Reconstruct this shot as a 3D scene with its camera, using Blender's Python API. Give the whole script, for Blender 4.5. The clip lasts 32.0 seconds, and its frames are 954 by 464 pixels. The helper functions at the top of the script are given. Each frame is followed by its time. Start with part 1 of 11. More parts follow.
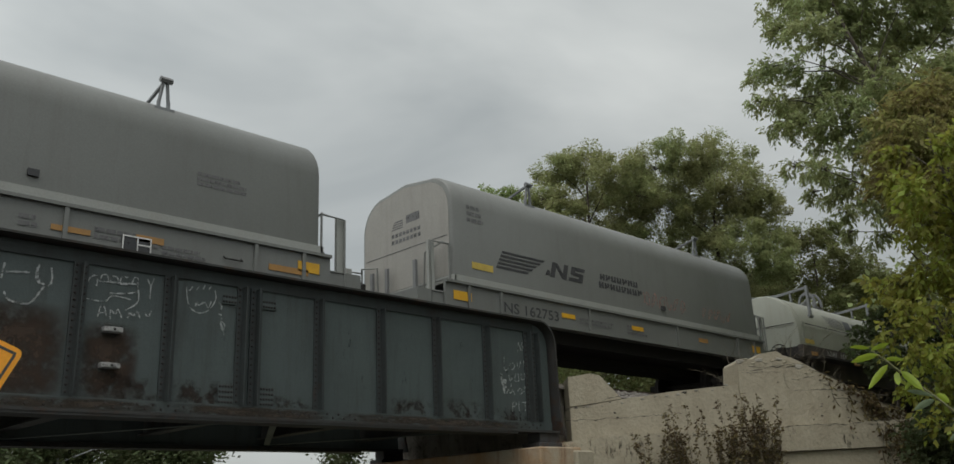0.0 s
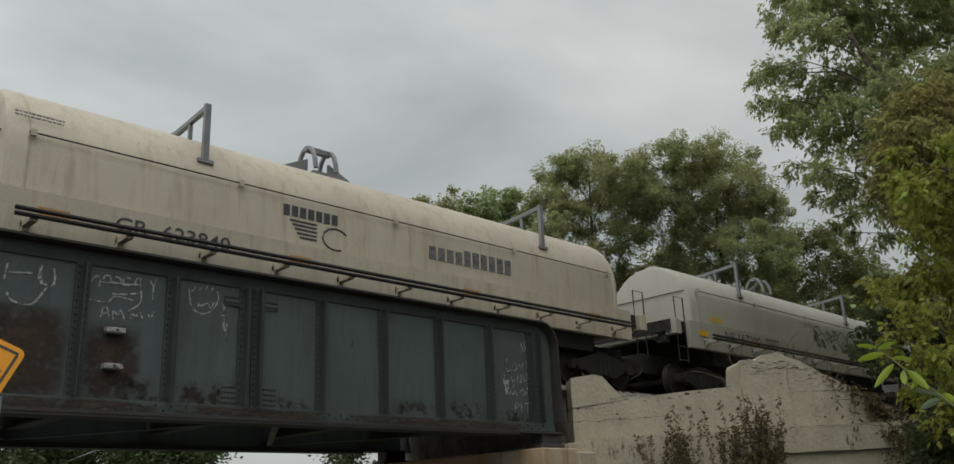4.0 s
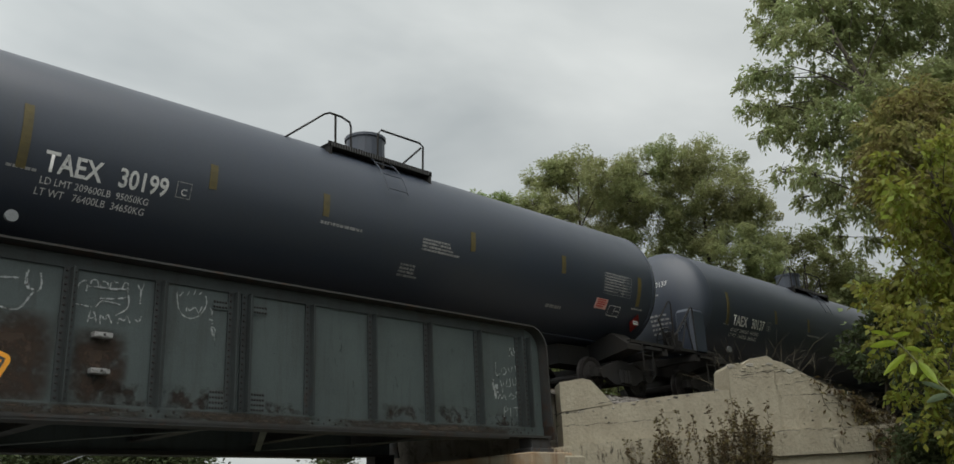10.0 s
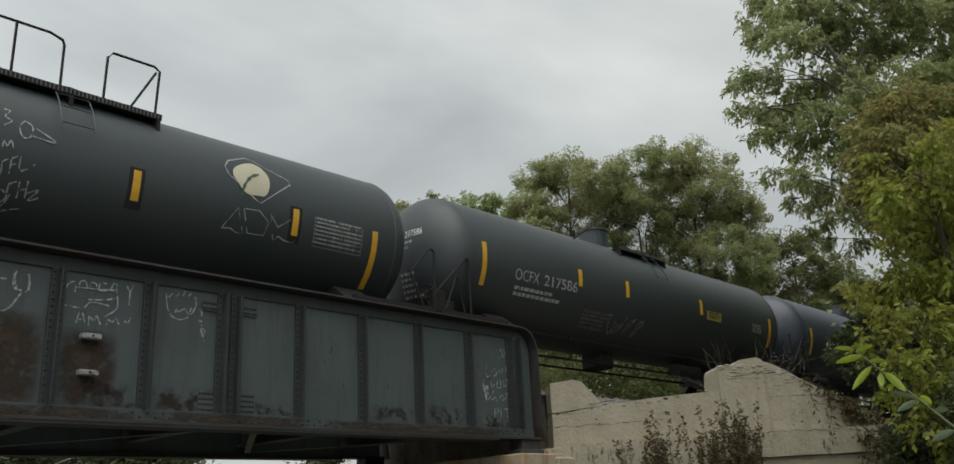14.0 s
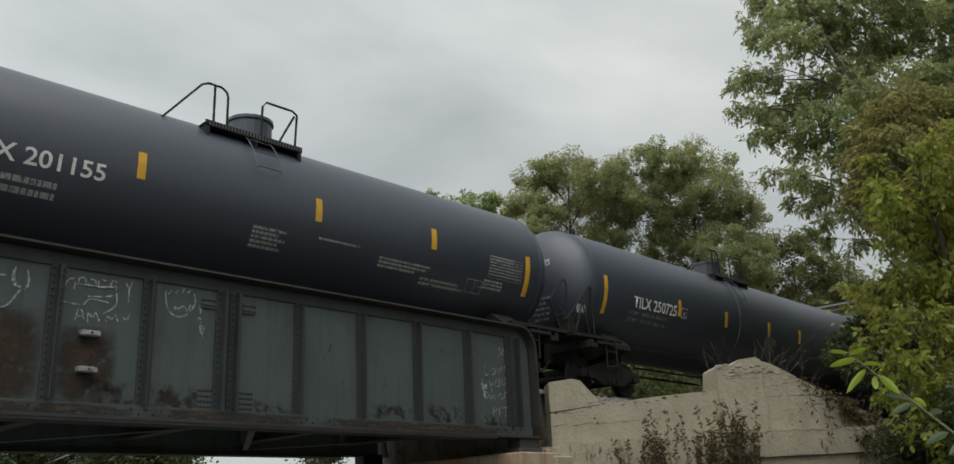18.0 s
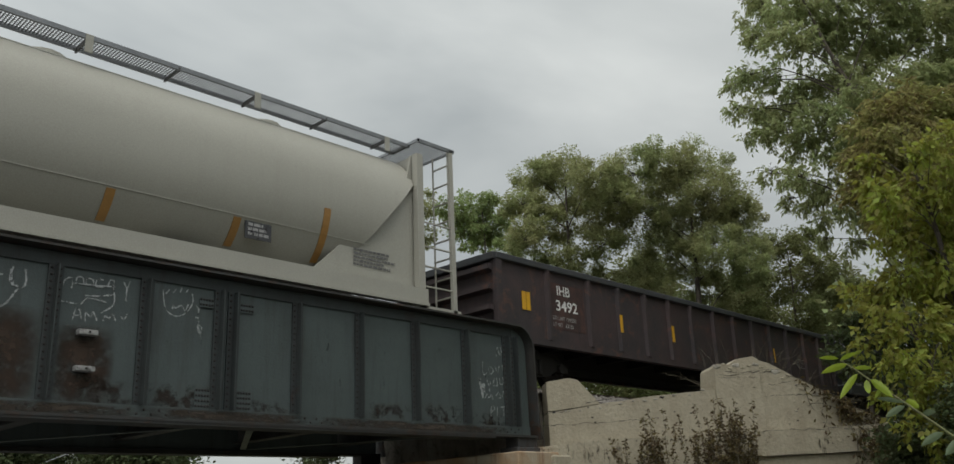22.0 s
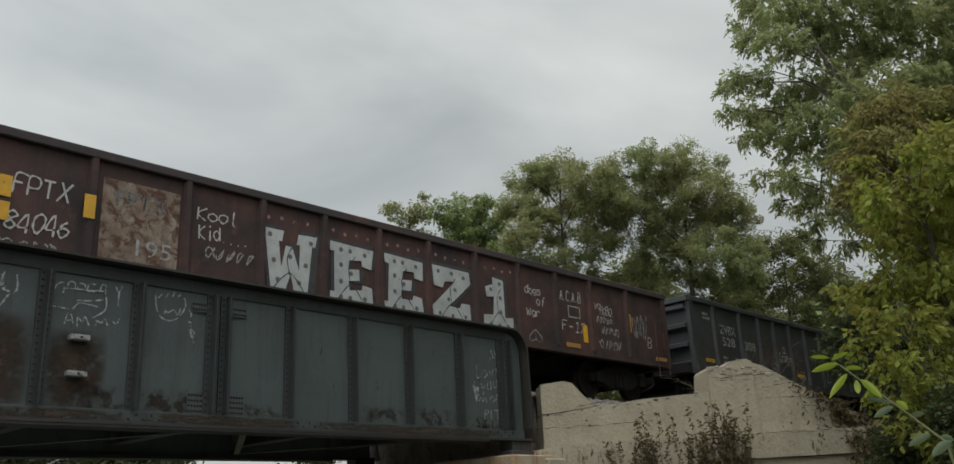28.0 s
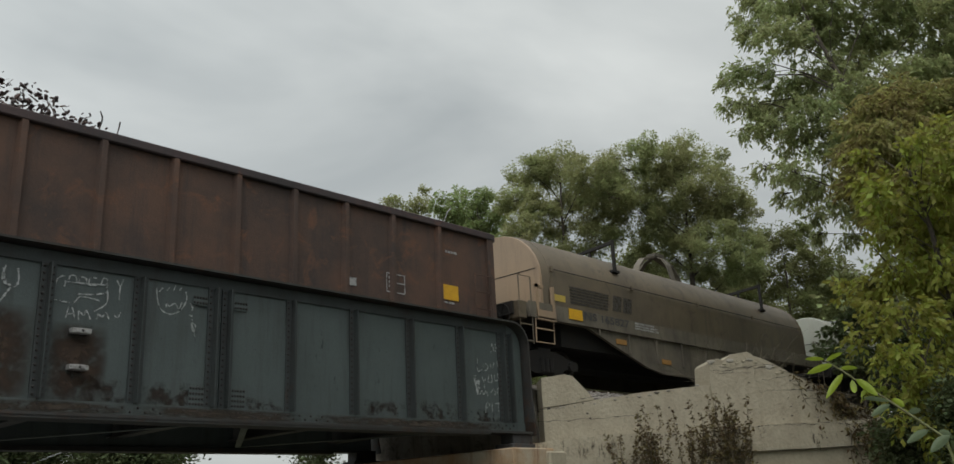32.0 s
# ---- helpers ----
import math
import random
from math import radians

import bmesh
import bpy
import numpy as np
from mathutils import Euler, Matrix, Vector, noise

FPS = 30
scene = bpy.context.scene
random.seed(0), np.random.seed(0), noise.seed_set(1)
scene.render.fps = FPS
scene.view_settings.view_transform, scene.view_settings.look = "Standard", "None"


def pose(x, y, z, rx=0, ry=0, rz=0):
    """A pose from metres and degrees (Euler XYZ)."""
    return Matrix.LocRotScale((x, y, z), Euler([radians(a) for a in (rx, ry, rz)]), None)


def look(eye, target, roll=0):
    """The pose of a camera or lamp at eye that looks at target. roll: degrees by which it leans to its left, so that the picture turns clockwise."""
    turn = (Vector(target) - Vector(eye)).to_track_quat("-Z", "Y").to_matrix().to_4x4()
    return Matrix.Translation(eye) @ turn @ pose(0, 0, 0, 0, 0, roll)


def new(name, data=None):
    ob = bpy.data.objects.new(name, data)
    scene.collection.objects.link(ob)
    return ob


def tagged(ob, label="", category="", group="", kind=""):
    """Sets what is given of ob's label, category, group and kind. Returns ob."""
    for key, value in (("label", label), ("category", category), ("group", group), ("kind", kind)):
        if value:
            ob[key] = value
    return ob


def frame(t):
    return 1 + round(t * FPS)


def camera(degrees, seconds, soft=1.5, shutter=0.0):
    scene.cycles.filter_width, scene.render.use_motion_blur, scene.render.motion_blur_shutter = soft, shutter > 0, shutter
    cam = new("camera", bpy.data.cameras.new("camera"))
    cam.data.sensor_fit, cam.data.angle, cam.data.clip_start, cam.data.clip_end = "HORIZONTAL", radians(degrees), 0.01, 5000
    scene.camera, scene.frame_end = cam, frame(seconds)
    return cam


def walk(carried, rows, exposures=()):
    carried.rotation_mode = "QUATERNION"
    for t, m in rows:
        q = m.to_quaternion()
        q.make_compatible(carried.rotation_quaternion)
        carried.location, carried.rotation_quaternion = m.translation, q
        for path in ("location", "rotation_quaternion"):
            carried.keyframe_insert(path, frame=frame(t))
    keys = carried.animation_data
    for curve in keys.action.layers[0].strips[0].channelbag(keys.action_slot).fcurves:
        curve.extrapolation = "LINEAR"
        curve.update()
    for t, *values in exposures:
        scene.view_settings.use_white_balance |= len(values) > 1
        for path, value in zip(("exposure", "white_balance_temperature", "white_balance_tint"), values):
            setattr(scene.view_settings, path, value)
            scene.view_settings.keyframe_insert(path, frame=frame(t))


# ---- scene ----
# The track runs along x; the camera stands on the road beside the bridge and looks up at it.
cam = camera(56.63, 32.0)
CAM_ROWS = [
    (0, -0.002, -0.004, 1.649, 107.41, 2.29, -44.30),
    (0.5, 0.001, -0.004, 1.645, 107.41, 2.25, -44.33),
    (1, 0.001, -0.005, 1.649, 107.46, 2.36, -44.28),
    (1.5, 0.005, -0.004, 1.645, 107.50, 2.56, -44.28),
    (2, 0.000, 0.000, 1.650, 107.50, 2.49, -44.31),
    (2.5, 0.002, -0.005, 1.650, 107.47, 2.38, -44.22),
    (3, 0.005, -0.005, 1.648, 107.48, 2.19, -44.20),
    (3.5, 0.004, 0.001, 1.646, 107.47, 2.17, -44.19),
    (5.5, -0.001, -0.006, 1.650, 107.60, 2.60, -43.97),
    (6, 0.001, -0.005, 1.650, 107.58, 2.57, -44.15),
    (6.5, -0.001, -0.001, 1.646, 107.55, 2.60, -44.50),
    (7, -0.003, 0.000, 1.646, 107.55, 2.61, -44.72),
    (7.5, -0.003, -0.004, 1.647, 107.61, 2.69, -44.75),
    (8, 0.003, -0.006, 1.646, 107.57, 2.63, -44.73),
    (8.5, 0.001, -0.003, 1.651, 107.62, 2.55, -44.85),
    (9, -0.002, -0.001, 1.647, 107.66, 2.49, -44.83),
    (9.5, -0.002, -0.005, 1.646, 107.71, 2.44, -44.82),
    (10, -0.003, -0.003, 1.643, 107.74, 2.46, -44.83),
    (10.5, -0.001, -0.002, 1.641, 107.75, 2.46, -44.84),
    (11, -0.005, 0.002, 1.643, 107.73, 2.39, -44.87),
    (11.5, -0.006, 0.001, 1.646, 107.75, 2.42, -44.98),
    (12, 0.001, 0.004, 1.643, 107.78, 2.42, -45.00),
    (12.5, -0.007, 0.008, 1.645, 107.73, 2.40, -45.20),
    (13, -0.007, 0.004, 1.643, 107.76, 2.47, -45.39),
    (13.5, -0.005, 0.000, 1.644, 107.82, 2.55, -45.36),
    (14, 0.001, 0.004, 1.641, 107.81, 2.59, -45.43),
    (14.5, 0.001, 0.007, 1.640, 107.83, 2.56, -45.45),
    (16.5, -0.006, 0.007, 1.645, 107.74, 2.50, -45.49),
    (17, -0.012, 0.008, 1.643, 107.78, 2.43, -45.53),
    (17.5, -0.011, 0.009, 1.645, 107.75, 2.40, -45.59),
    (18, -0.003, -0.002, 1.643, 107.70, 2.33, -45.55),
    (18.5, 0.007, -0.003, 1.642, 107.73, 2.34, -45.54),
    (19, 0.003, -0.006, 1.639, 107.73, 2.30, -45.47),
    (19.5, 0.011, -0.008, 1.646, 107.73, 2.22, -45.53),
    (20, 0.003, -0.009, 1.645, 107.67, 2.22, -45.54),
    (20.5, -0.002, 0.003, 1.647, 107.65, 2.22, -45.66),
    (21, -0.008, 0.005, 1.644, 107.61, 2.27, -45.66),
    (21.5, -0.012, 0.009, 1.644, 107.60, 2.25, -45.74),
    (22, -0.011, 0.014, 1.640, 107.67, 2.38, -45.74),
    (22.5, -0.008, 0.012, 1.642, 107.75, 2.47, -45.72),
    (23, -0.002, -0.000, 1.645, 107.75, 2.60, -45.68),
    (23.5, 0.002, -0.006, 1.645, 107.75, 2.60, -45.73),
    (24, 0.007, -0.013, 1.647, 107.78, 2.61, -45.83),
    (24.5, 0.009, -0.015, 1.649, 107.85, 2.71, -45.80),
    (25, 0.010, -0.013, 1.648, 107.86, 2.72, -45.79),
    (25.5, 0.005, -0.009, 1.647, 107.87, 2.85, -45.86),
    (27.5, 0.004, -0.009, 1.642, 107.95, 2.89, -45.88),
    (28, 0.009, -0.015, 1.644, 107.85, 2.64, -45.98),
    (28.5, 0.018, -0.015, 1.648, 107.76, 2.65, -46.02),
    (29, 0.007, -0.014, 1.645, 107.65, 2.59, -46.17),
    (29.5, 0.010, -0.009, 1.644, 107.64, 2.74, -46.06),
    (30, 0.001, -0.007, 1.643, 107.58, 2.74, -46.10),
    (30.5, 0.001, -0.004, 1.648, 107.55, 2.76, -46.01),
    (31, 0.003, -0.003, 1.640, 107.52, 2.81, -45.99),
    (31.5, 0.001, -0.002, 1.644, 107.50, 2.77, -46.02),
    (32, 0.004, -0.002, 1.649, 107.41, 2.67, -45.96)]
walk(cam, [(t, pose(x, y, z, rx, ry, rz)) for t, x, y, z, rx, ry, rz in CAM_ROWS],
     [(0, -0.2), (7, -0.18), (9, 0.0), (20, 0.0), (21.5, -0.1), (32, -0.08)])

# ---- light: overcast sky ----
world = bpy.data.worlds.new("overcast_sky")
scene.world = world
world.use_nodes = True
wn, wl = world.node_tree.nodes, world.node_tree.links
wn.clear()
w_out = wn.new("ShaderNodeOutputWorld")
w_bg = wn.new("ShaderNodeBackground")
w_sky = wn.new("ShaderNodeTexSky")
w_sky.sky_type = "NISHITA"
w_sky.sun_disc = False
w_sky.sun_elevation, w_sky.sun_rotation = radians(65), radians(241)
w_co = wn.new("ShaderNodeTexCoord")
w_map = wn.new("ShaderNodeMapping")
w_map.inputs["Scale"].default_value = (1.0, 1.0, 2.6)
w_map.inputs["Location"].default_value = (0.35, 0.1, 0.2)
w_no = wn.new("ShaderNodeTexNoise")
w_no.inputs["Scale"].default_value = 1.9
w_no.inputs["Detail"].default_value = 5
w_no.inputs["Roughness"].default_value = 0.5
w_no.inputs["Distortion"].default_value = 0.4
w_ramp = wn.new("ShaderNodeValToRGB")
w_ramp.color_ramp.elements[0].position, w_ramp.color_ramp.elements[0].color = 0.30, (0.45, 0.48, 0.475, 1)
w_ramp.color_ramp.elements[1].position, w_ramp.color_ramp.elements[1].color = 0.70, (0.79, 0.815, 0.785, 1)
w_mul = wn.new("ShaderNodeMix")
w_mul.data_type = "RGBA"
w_mul.inputs[0].default_value = 0.012
wl.new(w_co.outputs["Generated"], w_map.inputs["Vector"])
wl.new(w_map.outputs["Vector"], w_no.inputs["Vector"])
wl.new(w_no.outputs["Fac"], w_ramp.inputs["Fac"])
wl.new(w_ramp.outputs["Color"], w_mul.inputs[6])
wl.new(w_sky.outputs["Color"], w_mul.inputs[7])
# the cloud is brighter towards the hidden sun
w_dot = wn.new("ShaderNodeVectorMath")
w_dot.operation = "DOT_PRODUCT"
w_dot.inputs[1].default_value = Vector((-0.68, 0.1, 0.73)).normalized()
wl.new(w_co.outputs["Generated"], w_dot.inputs[0])
w_glow = wn.new("ShaderNodeMapRange")
w_glow.inputs["From Min"].default_value, w_glow.inputs["From Max"].default_value = -0.6, 0.9
w_glow.inputs["To Min"].default_value, w_glow.inputs["To Max"].default_value = 0.7, 1.42
wl.new(w_dot.outputs["Value"], w_glow.inputs["Value"])
wl.new(w_glow.outputs["Result"], w_bg.inputs["Strength"])
wl.new(w_mul.outputs[2], w_bg.inputs["Color"])
wl.new(w_bg.outputs["Background"], w_out.inputs["Surface"])
sun_data = bpy.data.lights.new("sun", "SUN")
sun_data.energy, sun_data.angle, sun_data.color = 2.0, radians(60), (1.0, 0.97, 0.92)
sun = new("sun", sun_data)
sun.matrix_world = look((-13, -5, 46), (5, 5, 0))

# ---- the plan, in metres ----
YT = 13.575          # track centre line
RZ = 4.25            # top of rail
YG = 11.275          # near face of the near girder's web
GT, GB = 5.06, 3.0   # girder top and bottom
GEND = 13.11         # right end of the girder
# ---- materials ----
def nodes_of(name):
    m = bpy.data.materials.new(name)
    m.use_nodes = True
    n, l = m.node_tree.nodes, m.node_tree.links
    return m, n, l, n["Principled BSDF"]


def rgb(c):
    return (c[0], c[1], c[2], 1)


def surf(name, base, other=None, rough=0.6, metal=0.0, scale=1.2, amount=0.6, streak=None, streak_amount=0.5,
         rust=None, rust_at=0.62, bump=0.15, fine=45.0, random_tint=0.0, translucent=0.0, spec=0.5, island=False, coat=0.0, worn=0.0):
    """Paint, metal, stone or leaf: two scales of tone, vertical streaks, rust or dirt patches, fine bump."""
    m, n, l, bs = nodes_of(name)
    other = other or tuple(v * 0.72 for v in base)
    co = n.new("ShaderNodeTexCoord")
    big = n.new("ShaderNodeTexNoise")
    big.inputs["Scale"].default_value, big.inputs["Detail"].default_value = scale, 6
    big.inputs["Roughness"].default_value = 0.62
    l.new(co.outputs["Object"], big.inputs["Vector"])
    mr = n.new("ShaderNodeMapRange")
    mr.inputs["From Min"].default_value, mr.inputs["From Max"].default_value = 0.36, 0.66
    mr.inputs["To Max"].default_value = amount
    l.new(big.outputs["Fac"], mr.inputs["Value"])
    mix = n.new("ShaderNodeMix")
    mix.data_type = "RGBA"
    mix.inputs[6].default_value, mix.inputs[7].default_value = rgb(base), rgb(other)
    l.new(mr.outputs["Result"], mix.inputs[0])
    last = mix.outputs[2]
    small = n.new("ShaderNodeTexNoise")
    small.inputs["Scale"].default_value, small.inputs["Detail"].default_value = fine, 4
    l.new(co.outputs["Object"], small.inputs["Vector"])
    if streak:
        mp = n.new("ShaderNodeMapping")
        mp.inputs["Scale"].default_value = (5.5, 5.5, 0.55)
        l.new(co.outputs["Object"], mp.inputs["Vector"])
        sn = n.new("ShaderNodeTexNoise")
        sn.inputs["Scale"].default_value, sn.inputs["Detail"].default_value = 1.0, 5
        sn.inputs["Roughness"].default_value = 0.7
        l.new(mp.outputs["Vector"], sn.inputs["Vector"])
        sr = n.new("ShaderNodeMapRange")
        sr.inputs["From Min"].default_value, sr.inputs["From Max"].default_value = 0.5, 0.74
        sr.inputs["To Max"].default_value = streak_amount
        l.new(sn.outputs["Fac"], sr.inputs["Value"])
        sm = n.new("ShaderNodeMix")
        sm.data_type = "RGBA"
        l.new(sr.outputs["Result"], sm.inputs[0])
        l.new(last, sm.inputs[6])
        sm.inputs[7].default_value = rgb(streak)
        last = sm.outputs[2]
    if rust:
        rn = n.new("ShaderNodeTexNoise")
        rn.inputs["Scale"].default_value, rn.inputs["Detail"].default_value = scale * 1.7 + 0.6, 9
        rn.inputs["Roughness"].default_value = 0.72
        rn.inputs["Distortion"].default_value = 0.6
        l.new(co.outputs["Object"], rn.inputs["Vector"])
        rr = n.new("ShaderNodeMapRange")
        rr.inputs["From Min"].default_value, rr.inputs["From Max"].default_value = rust_at - 0.06, rust_at + 0.06
        l.new(rn.outputs["Fac"], rr.inputs["Value"])
        rm = n.new("ShaderNodeMix")
        rm.data_type = "RGBA"
        l.new(rr.outputs["Result"], rm.inputs[0])
        l.new(last, rm.inputs[6])
        rm.inputs[7].default_value = rgb(rust)
        last = rm.outputs[2]
    hs = n.new("ShaderNodeHueSaturation")
    vr = n.new("ShaderNodeMapRange")
    vr.inputs["To Min"].default_value, vr.inputs["To Max"].default_value = 0.82, 1.18
    l.new(small.outputs["Fac"], vr.inputs["Value"])
    l.new(vr.outputs["Result"], hs.inputs["Value"])
    l.new(last, hs.inputs["Color"])
    last = hs.outputs["Color"]
    if random_tint:
        src = n.new("ShaderNodeNewGeometry").outputs["Random Per Island"] if island else n.new("ShaderNodeObjectInfo").outputs["Random"]
        h2 = n.new("ShaderNodeHueSaturation")
        a, b = n.new("ShaderNodeMapRange"), n.new("ShaderNodeMapRange")
        a.inputs["To Min"].default_value, a.inputs["To Max"].default_value = 0.5 - random_tint * 0.09, 0.5 + random_tint * 0.06
        b.inputs["To Min"].default_value, b.inputs["To Max"].default_value = 1 - random_tint, 1 + random_tint
        l.new(src, a.inputs["Value"]), l.new(src, b.inputs["Value"])
        l.new(a.outputs["Result"], h2.inputs["Hue"]), l.new(b.outputs["Result"], h2.inputs["Value"])
        l.new(last, h2.inputs["Color"])
        last = h2.outputs["Color"]
    l.new(last, bs.inputs["Base Color"])
    ro = n.new("ShaderNodeMapRange")
    ro.inputs["To Min"].default_value, ro.inputs["To Max"].default_value = max(0.05, rough - 0.12), min(1, rough + 0.12)
    l.new(big.outputs["Fac"], ro.inputs["Value"])
    l.new(ro.outputs["Result"], bs.inputs["Roughness"])
    bs.inputs["Metallic"].default_value = metal
    bs.inputs["Specular IOR Level"].default_value = spec
    bs.inputs["Coat Weight"].default_value = coat
    if bump:
        bp = n.new("ShaderNodeBump")
        bp.inputs["Strength"].default_value, bp.inputs["Distance"].default_value = bump, 0.02
        l.new(small.outputs["Fac"], bp.inputs["Height"])
        l.new(bp.outputs["Normal"], bs.inputs["Normal"])
    if worn:
        # paint flaked off in small ragged spots
        wn_ = n.new("ShaderNodeTexNoise")
        wn_.inputs["Scale"].default_value, wn_.inputs["Detail"].default_value, wn_.inputs["Roughness"].default_value = 11, 9, 0.75
        l.new(co.outputs["Object"], wn_.inputs["Vector"])
        wr = n.new("ShaderNodeMapRange")
        wr.inputs["From Min"].default_value, wr.inputs["From Max"].default_value = worn - 0.09, worn + 0.09
        l.new(wn_.outputs["Fac"], wr.inputs["Value"])
        l.new(wr.outputs["Result"], bs.inputs["Alpha"])
    if translucent:
        tr = n.new("ShaderNodeBsdfTranslucent")
        l.new(last, tr.inputs["Color"])
        ms = n.new("ShaderNodeMixShader")
        ms.inputs[0].default_value = translucent
        l.new(bs.outputs["BSDF"], ms.inputs[1]), l.new(tr.outputs["BSDF"], ms.inputs[2])
        l.new(ms.outputs["Shader"], n["Material Output"].inputs["Surface"])
    return m


M_GIRDER = surf("blue_grey_bridge_paint", (0.067, 0.086, 0.085), (0.053, 0.067, 0.066), 0.6, 0, 0.9, 0.8, (0.028, 0.027, 0.024), 0.55, (0.036, 0.026, 0.02), 0.7, 0.2)
# Darker than the web paint, for the stiffeners and the top angle.
M_STIFF = surf("dark_bridge_paint", (0.034, 0.043, 0.043), (0.027, 0.031, 0.03), 0.7, 0, 1.6, 0.8, (0.022, 0.019, 0.017), 0.7, (0.04, 0.027, 0.02), 0.66, 0.25)
M_RIVET = surf("dark_rivet_steel", (0.022, 0.02, 0.019), (0.03, 0.025, 0.022), 0.8, 0, 2)
M_GIRDER_RUST = surf("rusted_bridge_paint", (0.042, 0.037, 0.034), (0.048, 0.052, 0.054), 0.8, 0, 1.6, 0.8, (0.025, 0.017, 0.013), 0.6, (0.06, 0.03, 0.018), 0.62, 0.3)
M_FLANGE = surf("grimy_flange_steel", (0.038, 0.04, 0.039), (0.03, 0.027, 0.024), 0.75, 0, 1.4, 0.8, (0.022, 0.016, 0.012), 0.6, (0.055, 0.03, 0.018), 0.6, 0.25)
M_GIRDER_DARK = surf("sooty_bridge_steel", (0.075, 0.078, 0.075), (0.05, 0.045, 0.04), 0.75, 0, 1.4, 0.8, (0.02, 0.013, 0.01), 0.6, (0.055, 0.025, 0.014), 0.62, 0.25)
M_CONCRETE = surf("weathered_concrete", (0.355, 0.32, 0.24), (0.29, 0.257, 0.19), 0.92, 0, 1.6, 0.9, (0.22, 0.185, 0.13), 0.35, (0.16, 0.135, 0.095), 0.71, 0.85, 16)
M_CONCRETE_STAIN = surf("stained_concrete", (0.36, 0.34, 0.29), (0.2, 0.18, 0.15), 0.92, 0, 1.3, 0.9, (0.07, 0.055, 0.045), 0.8, (0.12, 0.1, 0.08), 0.6, 0.5, 30)
M_CRACK = surf("dark_joint", (0.05, 0.045, 0.04), None, 0.95)
M_RUSTSTAIN = surf("rust_stained_concrete", (0.33, 0.2, 0.1), (0.4, 0.36, 0.28), 0.9, 0, 1.6, 0.9, (0.15, 0.06, 0.03), 0.7, None, 0.6, 0.4, 30)
M_BALLAST = surf("ballast_stone", (0.2, 0.185, 0.165), (0.1, 0.09, 0.08), 0.95, 0, 3, 0.8, bump=0.8, fine=20, random_tint=0.3, island=True)
M_GROUND = surf("grass_and_soil", (0.07, 0.08, 0.03), (0.1, 0.075, 0.045), 0.95, 0, 0.6, 0.9, bump=0.8, fine=14)
M_ASPHALT = surf("asphalt", (0.1, 0.1, 0.098), (0.075, 0.075, 0.074), 0.9, 0, 0.7, 0.8, bump=0.6, fine=60)
M_RAIL = surf("rail_steel", (0.14, 0.1, 0.08), (0.08, 0.05, 0.035), 0.6, 0.6, 2)
M_TIE = surf("creosoted_timber", (0.06, 0.045, 0.035), (0.035, 0.028, 0.022), 0.9, 0, 2, bump=0.5, fine=25)
M_BARK = surf("bark", (0.085, 0.07, 0.055), (0.045, 0.038, 0.03), 0.95, 0, 3, 0.8, bump=0.9, fine=18)
M_TWIG = surf("dead_twig", (0.1, 0.085, 0.058), (0.06, 0.05, 0.036), 0.9, 0, 3)
M_LEAF_DARK = surf("dull_green_leaf", (0.29, 0.34, 0.155), (0.32, 0.305, 0.155), 0.6, 0, 0.22, 0.9, bump=0, random_tint=0.25, island=True, translucent=0.68, spec=0.2)
M_LEAF_LIGHT = surf("light_green_leaf", (0.26, 0.33, 0.13), (0.24, 0.29, 0.13), 0.6, 0, 0.25, 0.9, bump=0, random_tint=0.3, island=True, translucent=0.5, spec=0.2)
# Deep green leaf, darkened in colour to stand for shaded foliage.
M_LEAF_SHADE = surf("shaded_deep_green_leaf", (0.075, 0.1, 0.042), (0.06, 0.07, 0.03), 0.55, 0, 0.5, 0.9, bump=0, random_tint=0.4, island=True, translucent=0.35, spec=0.25)
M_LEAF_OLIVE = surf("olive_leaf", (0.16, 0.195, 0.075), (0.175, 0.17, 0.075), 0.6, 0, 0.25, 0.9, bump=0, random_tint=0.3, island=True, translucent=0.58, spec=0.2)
# Understory shade is put into this darker leaf colour.
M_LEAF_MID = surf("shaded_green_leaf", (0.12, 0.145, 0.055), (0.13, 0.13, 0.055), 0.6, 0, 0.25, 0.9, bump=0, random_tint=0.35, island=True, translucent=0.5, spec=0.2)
M_LEAF_TALL = surf("green_leaf", (0.3, 0.36, 0.165), (0.31, 0.325, 0.15), 0.55, 0, 0.5, 0.9, bump=0, random_tint=0.25, island=True, translucent=0.66, spec=0.3)
M_LEAF_RUSSET = surf("brownish_olive_leaf", (0.25, 0.265, 0.09), (0.27, 0.215, 0.085), 0.55, 0, 0.8, 0.9, bump=0, random_tint=0.35, island=True, translucent=0.58, spec=0.25)
M_LEAF_YELLOW = surf("yellow_green_leaf", (0.25, 0.29, 0.05), (0.23, 0.225, 0.05), 0.5, 0, 0.9, 0.9, bump=0, random_tint=0.35, island=True, translucent=0.58, spec=0.3)
M_LEAF_BRIGHT = surf("fresh_green_leaf", (0.27, 0.36, 0.03), (0.21, 0.3, 0.03), 0.42, 0, 6, 0.7, bump=0.1, random_tint=0.2, island=True, translucent=0.45)
